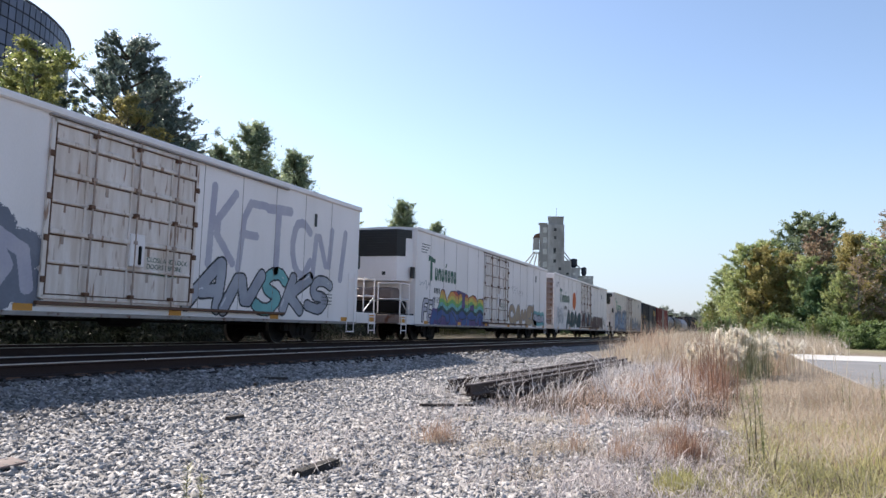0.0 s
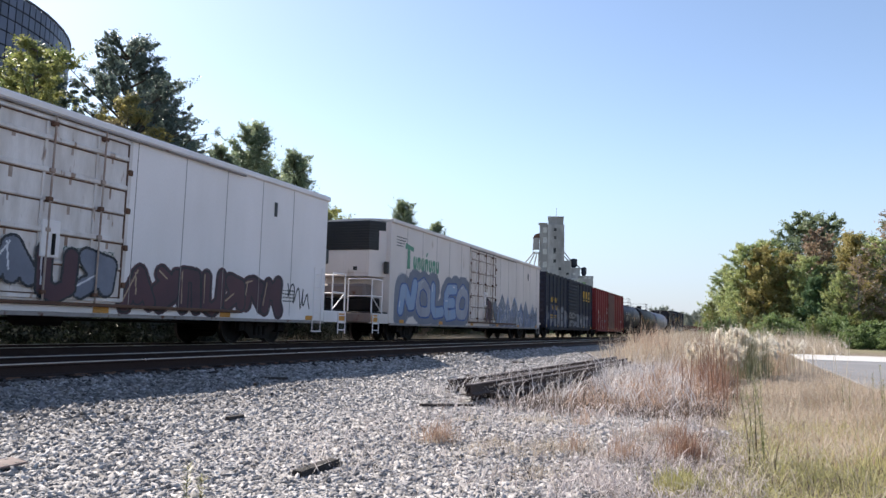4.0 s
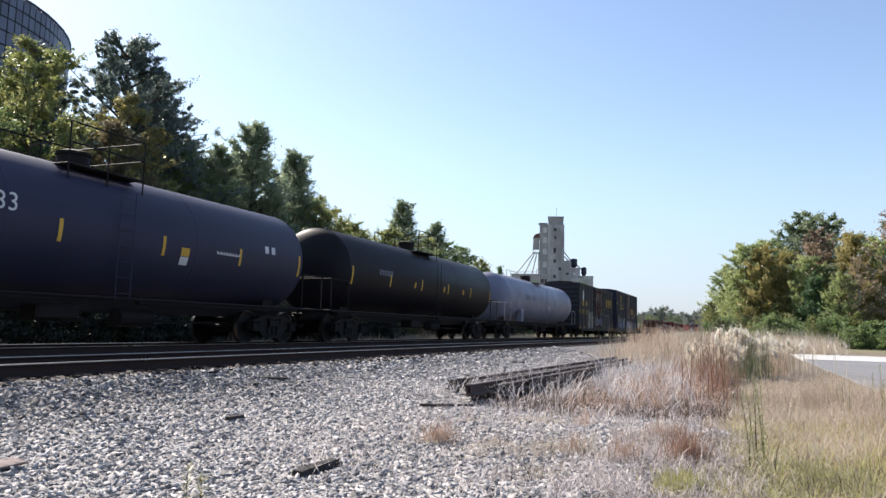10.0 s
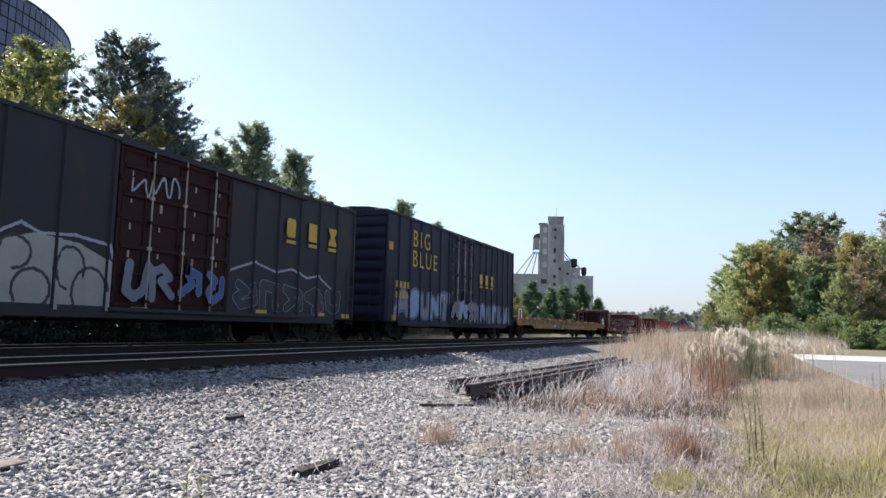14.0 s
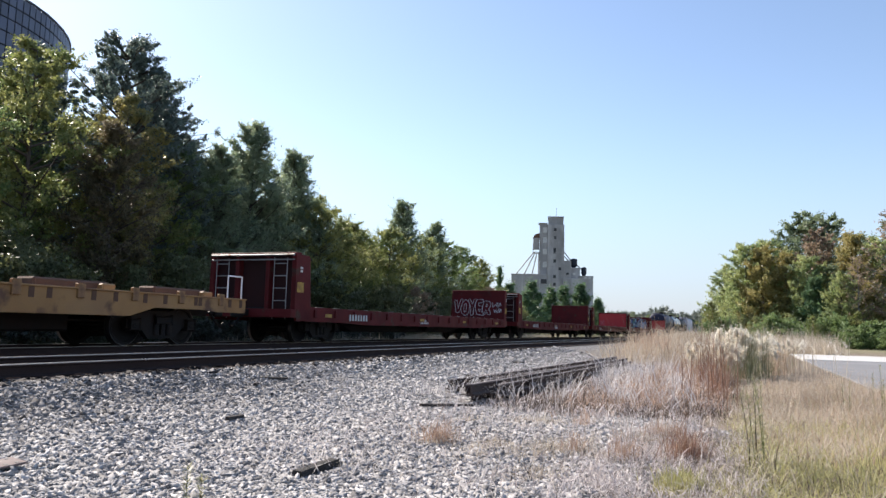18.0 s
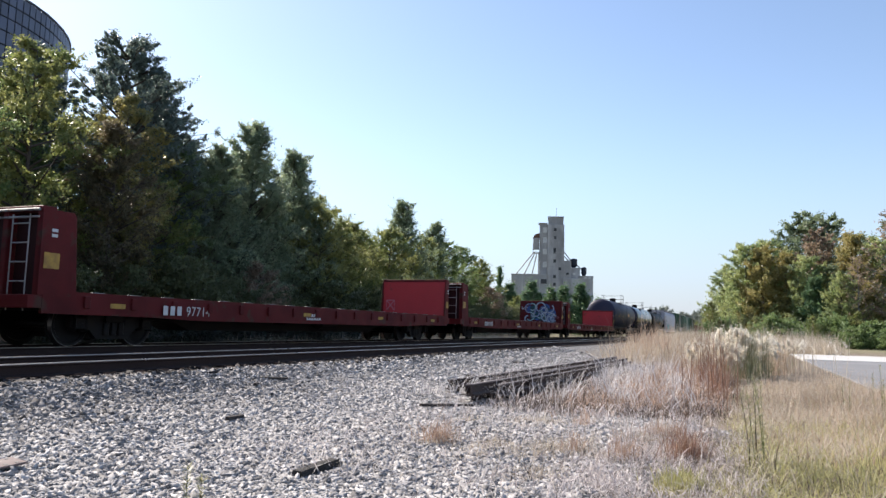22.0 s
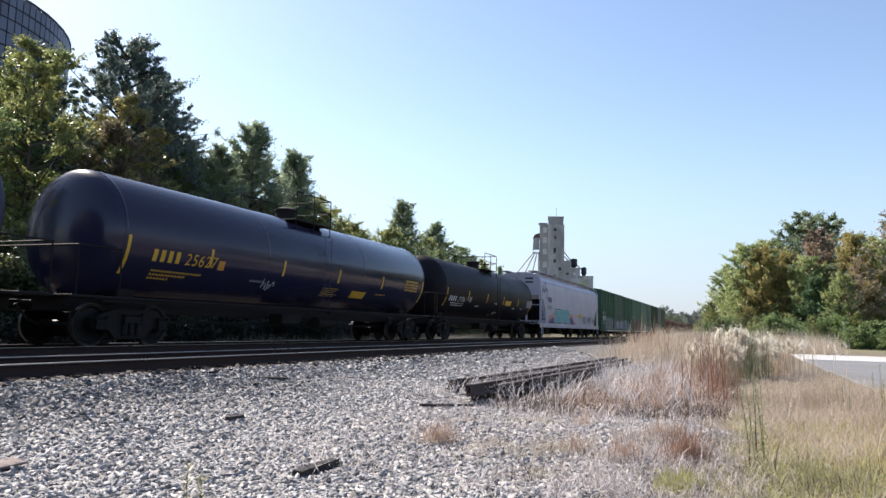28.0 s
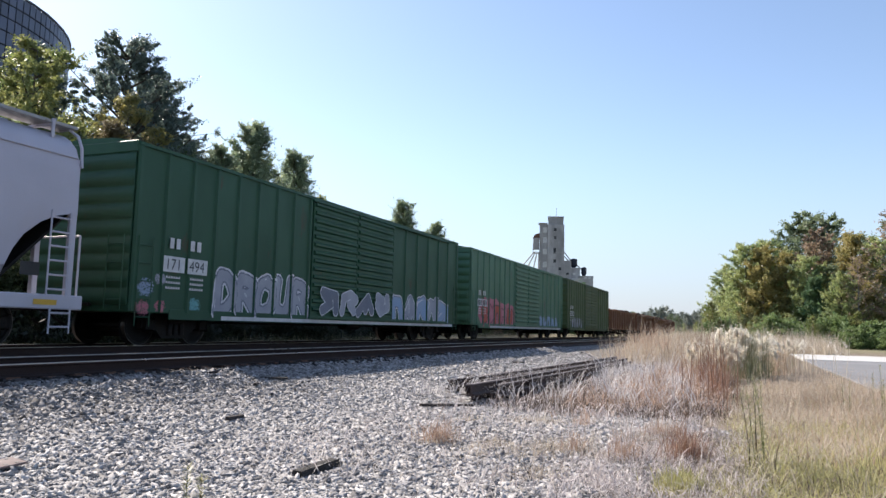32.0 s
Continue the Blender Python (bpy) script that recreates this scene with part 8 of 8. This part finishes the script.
trailer_flat(225.3, 254.0, "long ochre yellow flatcar with rusty deck fittings")

# 13-17: red bulkhead flatcars
for n_, (l_, r_, lab, inner) in enumerate([(256.4, 276.95, "red bulkhead flatcar with a white tag on its end wall", FLATRED), (279.55, 300.5, "red bulkhead flatcar, empty", FLATRED),
                                           (302.7, 323.0, "red bulkhead flatcar with a bright red end wall", BRIGHTRED), (325.0, 345.5, "red bulkhead flatcar with blue graffiti on its end wall", FLATRED),
                                           (347.5, 368.4, "red bulkhead flatcar with a plain bright red end wall", BRIGHTRED)]):
    bf, mbf, hbf = bulkhead_flat(l_, r_, FLATRED, lab, inner)
    if n_ == 2:
        bars(bf, -hbf + 3.06, 0.70, 3, 0.21, MARKW, w=0.22, depth=0.054)
        text_on(bf, "97714", -hbf + 3.85, 0.70, 0.31, MARKW, spread=1.1)
    else:
        bars(bf, -hbf + 3.06, 0.72, 7, 0.2, MARKW, w=0.19, gap=0.45, depth=0.054)
    bars(bf, -hbf + 9.0, 0.80, 5, 0.08, MARKW, w=0.14, depth=0.006)
    bars(bf, -hbf + 9.0, 0.70, 6, 0.07, MARKW, w=0.14, depth=0.006)

    wall = lambda u, z, lift: (hbf - 0.172 - lift, -u, z)
    rr = random.Random(90 + n_)
    if n_ == 0:
        pw = Paint(-1.5, 1.5, 1.05, 2.6)
        letters(pw, -1.4, 0.72, 1.28, 2.22, "VOYER", [None], "white", 7, 0.34, 0.024, wild=0.04)
        pw.bake(bf, wall)
        scribble(bf, 0.8, 1.42, 1.66, 2.08, 4, "white", 8, 0.026, place=wall)
        scribble(bf, 0.9, 1.42, 1.36, 1.75, 4, "white", 18, 0.026, place=wall)
    if n_ == 2:
        pw = Paint(-1.5, 1.5, 1.05, 2.6)
        pw.stroke([(-1.35, 1.3), (-1.35, 1.75), (-0.95, 1.75), (-0.95, 1.3), (-1.35, 1.75)], 0.04, "pink")
        pw.stroke([(-0.95, 1.75), (-1.3, 1.35)], 0.04, "pink")
        pw.bake(bf, wall)
    if n_ == 3:
        pw = Paint(-1.5, 1.5, 1.05, 2.6)
        for i in range(16):
            pw.disc(rr.uniform(-0.95, 0.95), 1.8 + rr.uniform(-0.45, 0.5), 0.26, 0.26, rr.choice(["blue", "maroon", "teal"]), 0.08)
        for i in range(22):
            a0 = rr.uniform(0, 6)
            cx, cz, q = rr.uniform(-0.95, 0.95), 1.8 + rr.uniform(-0.5, 0.5), rr.uniform(0.12, 0.34)
            pts = [(cx + q * math.cos(a0 + k * 0.5), cz + q * math.sin(a0 + k * 0.5)) for k in range(9)]
            pw.stroke(pts, 0.12, "black")
            pw.stroke(pts, 0.08, rr.choice(["sky", "sky", "blue", "aqua"]))
            pw.stroke(pts, 0.025, "white")
        pw.bake(bf, wall)
        scribble(bf, -1.45, -0.9, 1.9, 2.4, 3, "white", 9, 0.03, place=wall)
        scribble(bf, 0.85, 1.35, 1.3, 1.7, 3, "pink", 10, 0.04, place=wall)

# 18-20: black tank cars
T1, m1, h1, t1, R1, z1_ = tank_car(369.0, 386.4, TANKBLUE, "large black tank car with faint marks", R=1.5, zc=2.45, low=0.45)
for a_, n__ in ((-0.1, 10), (-0.22, 8)):
    tank_bars(t1, R1, z1_, -4.5, a_, n__, 0.1, MARKD, w=0.16)
tank_bars(t1, R1, z1_, 1.5, -0.12, 4, 0.34, ORANGEREF, w=0.26, gap=0.02)
T2, m2, h2, t2, R2, z2_ = tank_car(386.8, 405.3, TANKBLACK, "shiny black tank car with yellow marks", R=1.45, zc=2.45, low=0.45)
tank_bars(t2, R2, z2_, -7.1, -0.38, 4, 0.28, YEL, w=0.24)
tank_text(t2, "25627", R2, z2_, -6.08, -0.38, 0.42, YEL)
tank_bars(t2, R2, z2_, -4.86, -0.40, 1, 0.24, ORANGEREF, w=0.24, gap=0.0, name="placard")
for k in range(3):
    tank_bars(t2, R2, z2_, -7.0, -0.55 - 0.07 * k, 17 - 5 * k, 0.05, YEL, w=0.1, gap=0.5)
for k in range(5):
    tank_bars(t2, R2, z2_, 0.35 + 0.05 * (k % 2), -0.52 - 0.05 * k, 10 - k % 3, 0.035, DULLYEL, w=0.1, gap=0.4)
tank_bars(t2, R2, z2_, 2.25, -0.70, 1, 0.28, YEL, w=1.0, gap=0.0, name="placard")
for k in range(4):
    tank_bars(t2, R2, z2_, 6.2, -0.34 + 0.08 * k, 10, 0.08, DULLYEL, w=0.12, gap=0.25)
tank_bars(t2, R2, z2_, -3.4, -0.55, 6, 0.06, SP["dull"], w=0.11)
tank_bars(t2, R2, z2_, 4.0, -0.55, 7, 0.05, ORANGEREF, w=0.12)
scribble(T2, -2.85, -2.2, 1.35, 1.85, 5, "silver", 68, 0.035, place=tank_place(R2, z2_))
T3, m3, h3, t3, R3, z3_ = tank_car(405.4, 422.3, TANKSOOT, "black tank car with white marks", R=1.42, zc=2.42, low=0.0)
tank_bars(t3, R3, z3_, -6.63, -0.44, 4, 0.24, MARKW, w=0.24)
tank_text(t3, "23541", R3, z3_, -5.52, -0.44, 0.36, MARKW, spread=1.15)
for k in range(2):
    tank_bars(t3, R3, z3_, -6.3 + 0.1 * k, -0.53 - 0.08 * k, 15, 0.05, MARKW, w=0.11)
tank_bars(t3, R3, z3_, -4.02, -0.42, 1, 0.26, SP["dull"], w=0.28, gap=0.0, name="placard")
tank_bars(t3, R3, z3_, 1.8, -0.39, 1, 0.28, YEL, w=1.05, gap=0.0, name="placard")
tank_bars(t3, R3, z3_, 6.1, -0.38, 1, 0.42, SP["dull"], w=1.2, gap=0.0, name="stencil_panel")
for x_, a__, n__ in ((-2.9, -0.56, 5), (-0.1, -0.38, 5), (0.4, -0.77, 6), (0.4, -0.84, 5), (0.0, -0.9, 2), (3.4, -0.5, 4), (5.0, -0.48, 4)):
    tank_bars(t3, R3, z3_, x_, a__, n__, 0.06, MARKW, w=0.12)


# 21: covered hopper
def hopper(left, right):
    half, mid = (right - left) / 2, (left + right) / 2
    c = car("covered_hopper", left, right, "pale grey covered hopper with orange and teal graffiti")
    # the side sheets end in quarter-ellipse cut-outs over the end platforms
    near = [(-W + 0.10, 1.0), (-W + 0.03, 1.5), (-W, 2.2), (-W, 2.8), (-W + 0.03, 3.4), (-W + 0.08, 3.72), (-W + 0.17, 3.93), (-W + 0.36, 4.12), (-0.95, 4.24), (-0.5, 4.3)]
    sec = near + [(-y, z) for y, z in reversed(near)]
    e = half - 0.35
    cut = [0.0, 0.25, 0.5, 0.8, 1.1, 1.3, 1.42, 1.48, 1.5]
    xs = [-e + d for d in cut] + [0.0] + [e - d for d in reversed(cut)]
    lo = [1.0 + 1.6 * math.sqrt(max(0.0, 1 - (d / 1.5) ** 2)) for d in cut]
    lo = lo + [1.0] + lo[::-1]
    body = MB()
    n = len(sec)
    vs = [(x, y, max(z, l)) for x, l in zip(xs, lo) for y, z in sec]
    fs = [(j * n + i, j * n + (i + 1) % n, (j + 1) * n + (i + 1) % n, (j + 1) * n + i) for j in range(len(xs) - 1) for i in range(n)]
    fs += [tuple(range(n)), tuple((len(xs) - 1) * n + i for i in range(n - 1, -1, -1))]
    b = part("body", body.add(vs, fs), HOPGREY, c, "", True)
    part("roof_seam", MB().box(-e + 0.02, e - 0.02, -W + 0.045, -W + 0.12, 3.71, 3.75, 0.01), HOPGREY, c)
    part("side_sill", MB().box(-half + 0.1, half - 0.1, -W - 0.03, -W + 0.05, 0.74, 1.02, 0.02), HOPGREY, c, "grey side sill")
    part("roof_walk", MB().box(-half + 0.2, half - 0.2, -1.22, -0.68, 4.36, 4.43, 0.01).box(-half + 0.2, half - 0.2, 0.68, 1.22, 4.36, 4.43, 0.01), GALV, c, "metal grating walkway")
    br = MB().box(-0.03, 0.03, -1.26, -1.22, 4.08, 4.45).box(-0.03, 0.03, -1.24, -0.6, 4.31, 4.36).mesh("walk_bracket", HOPGREY)
    for x in np.linspace(-half + 0.8, half - 0.8, 9):
        part("walk_bracket", br, None, c, at=(x, 0, 0))
    for x in np.linspace(-half + 2, half - 2, 6):
        part("hatch", MB().box(x - 0.9, x + 0.9, -0.4, 0.4, 4.3, 4.42, 0.03), HOPGREY, c)
    for x in np.linspace(-half + 4.6, half - 4.6, 4):
        # outlets coloured near-black to carry the shade beneath the car
        part("outlet", MB().prism([(-1.5, 1.0), (1.5, 1.0), (0.5, 0.42), (-0.5, 0.42)], "y", -0.9, 0.9).box(-0.6, 0.6, -1.0, 1.0, 0.3, 0.42, 0.02), TRUCK, c, "discharge outlet with underside shade put into its colour", at=(x, 0, 0))
    for s in (-1, 1):
        x = s * (half - 0.1)
        for yy in (-W, -0.6, 0.48, W - 0.12):
            part("end_post", MB().box(min(x - s * 0.25, x - s * 0.37), max(x - s * 0.25, x - s * 0.37), yy, yy + 0.12, 0.95, 2.62, 0.01), HOPGREY, c)
        # near-black slope sheet: the shadow under the body is painted on
        part("slope_sheet", MB().prism([(x - s * 0.35, 2.6), (x - s * 0.4, 2.6), (x - s * 2.0, 1.05), (x - s * 1.9, 1.05)], "y", -W + 0.12, W - 0.12), TRUCK, c, "slope sheet with the body's shadow put into its dark colour")
        f = s * e
        lo_, hi_ = min(f, f + s * 0.07), max(f, f + s * 0.07)
        for yy in (-W + 0.09, -0.05, W - 0.17):
            part("end_stiffener", MB().box(lo_, hi_, yy, yy + 0.08, 2.58, 3.72 if abs(yy) > 0.5 else 4.28, 0.01), HOPGREY, c)
        part("end_cap", MB().prism([(-W + 0.36, 4.08), (W - 0.36, 4.08), (0.95, 4.24), (0.5, 4.31), (-0.5, 4.31), (-0.95, 4.24)], "x", lo_, hi_), HOPGREY, c)
        part("end_rust_band", MB().box(min(f, f + s * 0.02), max(f, f + s * 0.02), -W + 0.18, W - 0.18, 2.56, 2.84), RODRUST, c, "rust-stained foot of the end sheet")
        for k in range(2):
            part("lettering", MB().box(min(f, f + s * 0.006), max(f, f + s * 0.006), -1.0, -0.45, 3.86 - 0.24 * k, 3.98 - 0.24 * k), MARKD, c)
        part("end_platform", MB().box(min(x, x - s * 1.9), max(x, x - s * 1.9), -1.5, 1.5, 0.95, 1.02, 0.01), HOPGREY, c)
        part("ladder", ladder(MB(), x - s * 0.62, -W - 0.02, 0.98, 2.62, 0.42, 6, r=0.02), HOPGREY, c)
        part("step", ladder(MB(), x - s * 0.5, -W - 0.02, 0.28, 0.8, 0.45, 2, r=0.02), HOPGREY, c)
        part("corner_rail", MB().path([(x - s * 0.2, -W + 0.04, 3.55), (x - s * 0.2, -W + 0.08, 3.95), (x - s * 0.2, -W + 0.2, 4.2), (x - s * 0.2, -1.1, 4.36)], 0.03, 8), HOPGREY, c, "bent grey corner handrail")
        part("platform_rail", MB().path([(x - s * 0.1, -W + 0.05, 1.0), (x - s * 0.1, -W + 0.05, 2.2), (x - s * 0.1, W - 0.05, 2.2), (x - s * 0.1, W - 0.05, 1.0)], 0.022, 8), HOPGREY, c)
        part("cylinder", MB().lathe([(-0.4, 0.0), (-0.38, 0.2), (0.38, 0.2), (0.4, 0.0)], 12, "x", (x - s * 1.2, 0.2, 1.5)), BLACK, c)
    running_gear(c, half, 2.3)
    bars(c, 424.6 - mid, 2.45, 4, 0.34, MARKD, w=0.3)
    text_on(c, "815018", 424.5 - mid, 1.95, 0.38, MARKD, spread=1.1)
    ph = Paint(-half + 1.9, -half + 12.0, 1.03, 2.4)
    a_ = -half
    ph.poly([(a_ + 2.2, 1.0), (a_ + 2.6, 1.5), (a_ + 3.3, 1.62), (a_ + 4.0, 1.95), (a_ + 8.6, 1.98), (a_ + 9.2, 1.78), (a_ + 10.0, 1.82), (a_ + 10.4, 1.35), (a_ + 11.0, 1.2), (a_ + 11.4, 1.0)], "salmon")
    ph.poly([(a_ + 2.4, 1.0), (a_ + 2.9, 1.32), (a_ + 4.0, 1.5), (a_ + 8.6, 1.45), (a_ + 9.4, 1.62), (a_ + 10.1, 1.4), (a_ + 10.6, 1.0)], "purple")
    ph.poly([(a_ + 3.0, 1.0), (a_ + 3.8, 1.2), (a_ + 9.0, 1.15), (a_ + 9.9, 1.0)], "maroon")
    ph.poly([(a_ + 4.0, 1.02), (a_ + 3.95, 2.1), (a_ + 8.75, 2.05), (a_ + 8.6, 1.5), (a_ + 9.1, 1.05)], "teal")
    letters(ph, a_ + 4.05, a_ + 8.8, 1.05, 2.12, "KSURER", ["aqua"], "teal", 101, 0.37, 0.035, "white", edge="white", wild=0.02)
    ph.bake(c, side_place(-W))
    decal(c, "placard", [rect(half - 8.9, half - 7.7, 1.62, 1.9)], YEL, 0.006, "yellow placard")
    tag = Paint(a_ + 0.3, a_ + 2.2, 2.5, 4.0, 0.012)
    for line in ([(0.95, 3.42), (0.75, 3.5), (0.62, 3.3), (0.7, 3.08), (0.9, 3.12), (0.92, 3.28), (0.8, 3.26)], [(0.6, 3.2), (0.55, 2.95), (0.6, 2.7)], [(0.95, 3.15), (1.08, 3.35), (1.18, 3.2), (1.05, 3.1), (1.25, 3.12)],
                 [(1.2, 3.0), (1.25, 3.6), (1.4, 3.75), (1.42, 3.5), (1.3, 3.15), (1.5, 3.3), (1.62, 3.15), (1.5, 3.05)], [(1.6, 3.1), (1.75, 3.35), (1.85, 3.1), (1.95, 3.3), (2.0, 2.9), (1.8, 2.62), (1.6, 2.75), (1.5, 3.0)]):
        tag.stroke([(a_ + u, v) for u, v in line], 0.042, "black")
    tag.bake(c, side_place(-W), label="thin black sprayed tag")
    graffiti(c, half - 5.2, half - 3.8, 1.25, 1.75, 4, ["black"], "black", 103, 0.2, 0.0)
    graffiti(c, half - 3.2, half - 2.0, 1.25, 1.6, 4, ["slate"], "black", 104, 0.2, 0.01)
    decal(c, "sticker", [rect(half - 1.5, half - 1.1, 1.35, 1.6)], GRILLE, 0.006)
    for k in range(5):
        bars(c, half - 7.2, 1.65 - 0.12 * k, 9, 0.06, MARKD, w=0.15)
    reflectors(c, [-half + 0.5, -half + 4, -half + 8, half - 6, half - 2.6, half - 1.2], 0.82, YEL, 0.5, 0.1, y=-W - 0.03)
    return c


hopper(422.5, 443.5)

# 22-24: green boxcars
for n_, (l_, r_, pt, lab, dr) in enumerate([(444.6, 463.9, GREEN, "green boxcar with white bubble graffiti", (451.6, 457.1)), (465.8, 485.2, GREEN_L, "lighter green boxcar with red and pink graffiti", (473.2, 478.4)),
                                            (486.8, 505.1, GREEN_O, "olive green boxcar, weathered", (493.4, 498.6))]):
    gb, mgb, hgb = boxcar(l_, r_, pt, pt, lab, dr, "ribbed", z1=4.42, posts=(8, 6))
    bars(gb, -hgb + 1.05, 2.22, 2, 0.24, MARKW, w=0.2, depth=0.060)
    bars(gb, -hgb + 1.72, 2.22, 2, 0.24, MARKW, w=0.22, depth=0.060)
    for q_ in (0.88, 1.66):
        decal(gb, "number_panel", [rect(-hgb + q_, -hgb + q_ + 0.68, 1.68, 2.04)], MARKW, 0.060, "white number panel")
        if n_ == 0:
            text_on(gb, "171" if q_ < 1 else "494", -hgb + q_ + 0.05, 1.74, 0.35, MARKD, depth=0.064)
        else:
            bars(gb, -hgb + q_ + 0.06, 1.73, 3, 0.25, MARKD, w=0.2, depth=0.064)
        for k_ in range(3):
            bars(gb, -hgb + q_ + 0.1, 1.54 - 0.12 * k_, 6, 0.05, MARKW, w=0.08, depth=0.060)
    if n_ < 2:
        decal(gb, "sill_stripe", [rect(-hgb + 3.0, hgb - 0.5, 0.62, 0.72)], MARKW, 0.024, "chalky white sill stripe")
    if n_ == 0:
        graffiti(gb, -hgb + 2.7, -hgb + 6.9, 0.68, 1.95, "DROUR", ["silver"], "slate", 111, 0.30, 0.045, "white", edge="white", wild=0.02)
        graffiti(gb, -hgb + 7.4, -hgb + 12.2, 0.8, 1.8, 4, ["slate", "silver"], "white", 112, 0.3, 0.03, y=-W - 0.14)
        graffiti(gb, -hgb + 12.6, -hgb + 18.3, 0.68, 1.85, 5, ["sky", "silver"], "slate", 113, 0.34, 0.035, "white", edge="white")
        for u_, z_, r_, k_ in ((0.45, 1.3, 0.22, "sky"), (0.9, 0.9, 0.15, "pink"), (0.4, 0.85, 0.18, "pink"), (2.0, 0.95, 0.2, "aqua"), (0.85, 1.5, 0.14, "silver")):
            pg = Paint(-hgb + u_ - 0.4, -hgb + u_ + 0.4, z_ - 0.4, z_ + 0.4)
            pg.disc(-hgb + u_, z_, r_, r_ * 0.8, k_, 0.25, 0.8)
            pg.bake(gb, side_place(-W), POSTS[gb.name])
    elif n_ == 1:
        graffiti(gb, -hgb + 1.5, -hgb + 7.0, 0.7, 1.9, 5, ["red", "pink"], "maroon", 114, 0.3, 0.05, cloud="pink")
        graffiti(gb, -hgb + 13.0, -hgb + 18.0, 0.7, 1.5, 5, ["sky"], "slate", 115, 0.3, 0.05)
    else:
        graffiti(gb, -hgb + 1.5, -hgb + 6.0, 0.7, 1.6, 5, ["silver"], "slate", 116, 0.3, 0.05)


# 25-: low brown gondolas at the rear
def gondola(left, right, label, z1=2.7):
    half, mid = (right - left) / 2, (left + right) / 2
    c = car("gondola", left, right, label)
    for s in (-1, 1):
        part("side_wall", MB().box(-half, half, s * W - 0.05, s * W + 0.05, 0.8, z1, 0.02), BROWN, c)
        part("end_wall", MB().box(s * half - 0.05, s * half + 0.05, -W, W, 0.8, z1 + 0.15, 0.02), BROWN, c)
    part("floor", MB().box(-half, half, -W, W, 0.85, 0.95), BROWN, c)
    part("top_chord", MB().box(-half, half, -W - 0.12, -W + 0.08, z1 - 0.1, z1 + 0.03, 0.02), BROWN, c)
    me = MB().box(-0.08, 0.08, -W - 0.13, -W - 0.04, 0.8, z1 - 0.05, 0.02).mesh("side_post", BROWN)
    for x in np.linspace(-half + 0.1, half - 0.1, 15):
        part("side_post", me, None, c, at=(x, 0, 0))
    r = random.Random(int(left))
    for i in range(26):
        q = r.uniform(-half + 0.8, half - 0.8)
        hh = r.uniform(0.1, 0.7)
        part("scrap_piece", MB().box(q - r.uniform(0.3, 1.2), q + r.uniform(0.3, 1.2), r.uniform(-1.4, -0.6), r.uniform(0.6, 1.4), 0.95, z1 - 0.3 + hh, 0.08), RUSTY, c, "rusty scrap metal")
    running_gear(c, half, 2.0)
    return c


for l_ in (506.5, 525.5, 544.5, 563.5):
    gondola(l_, l_ + 17.6, "rusty orange-brown gondola wagon with scrap load")


def motions():
    """The train rolls past towards the near end of the line, gaining a little speed; its wheels turn as it passes."""
    times = [i * 0.5 for i in range(65)]
    for c, mid in TRAIN:
        walk(c, [(t, pose(mid - travelled(t), YA, RZ)) for t in times])
    mids = dict(TRAIN)
    for w, c, x in WHEELS:
        rows, s0 = [(0, 0.0)], None
        for k in range(1, 960):
            t = k / 30
            s = mids[c] + x - travelled(t)
            if -4 < s < 40:
                rows.append((t, (travelled(t) - travelled(rows[0][0])) / R_WHEEL))
        last = rows[-1][1]
        rows.append((32, last))
        base = rows[1][1] if len(rows) > 2 else 0.0
        rows = [(t, a - base if i else 0.0) for i, (t, a) in enumerate(rows)]
        x0 = w.location.x
        walk(w, [(t, pose(x0, 0, R_WHEEL) @ Matrix.Rotation(-a, 4, "Y")) for t, a in rows])


motions()
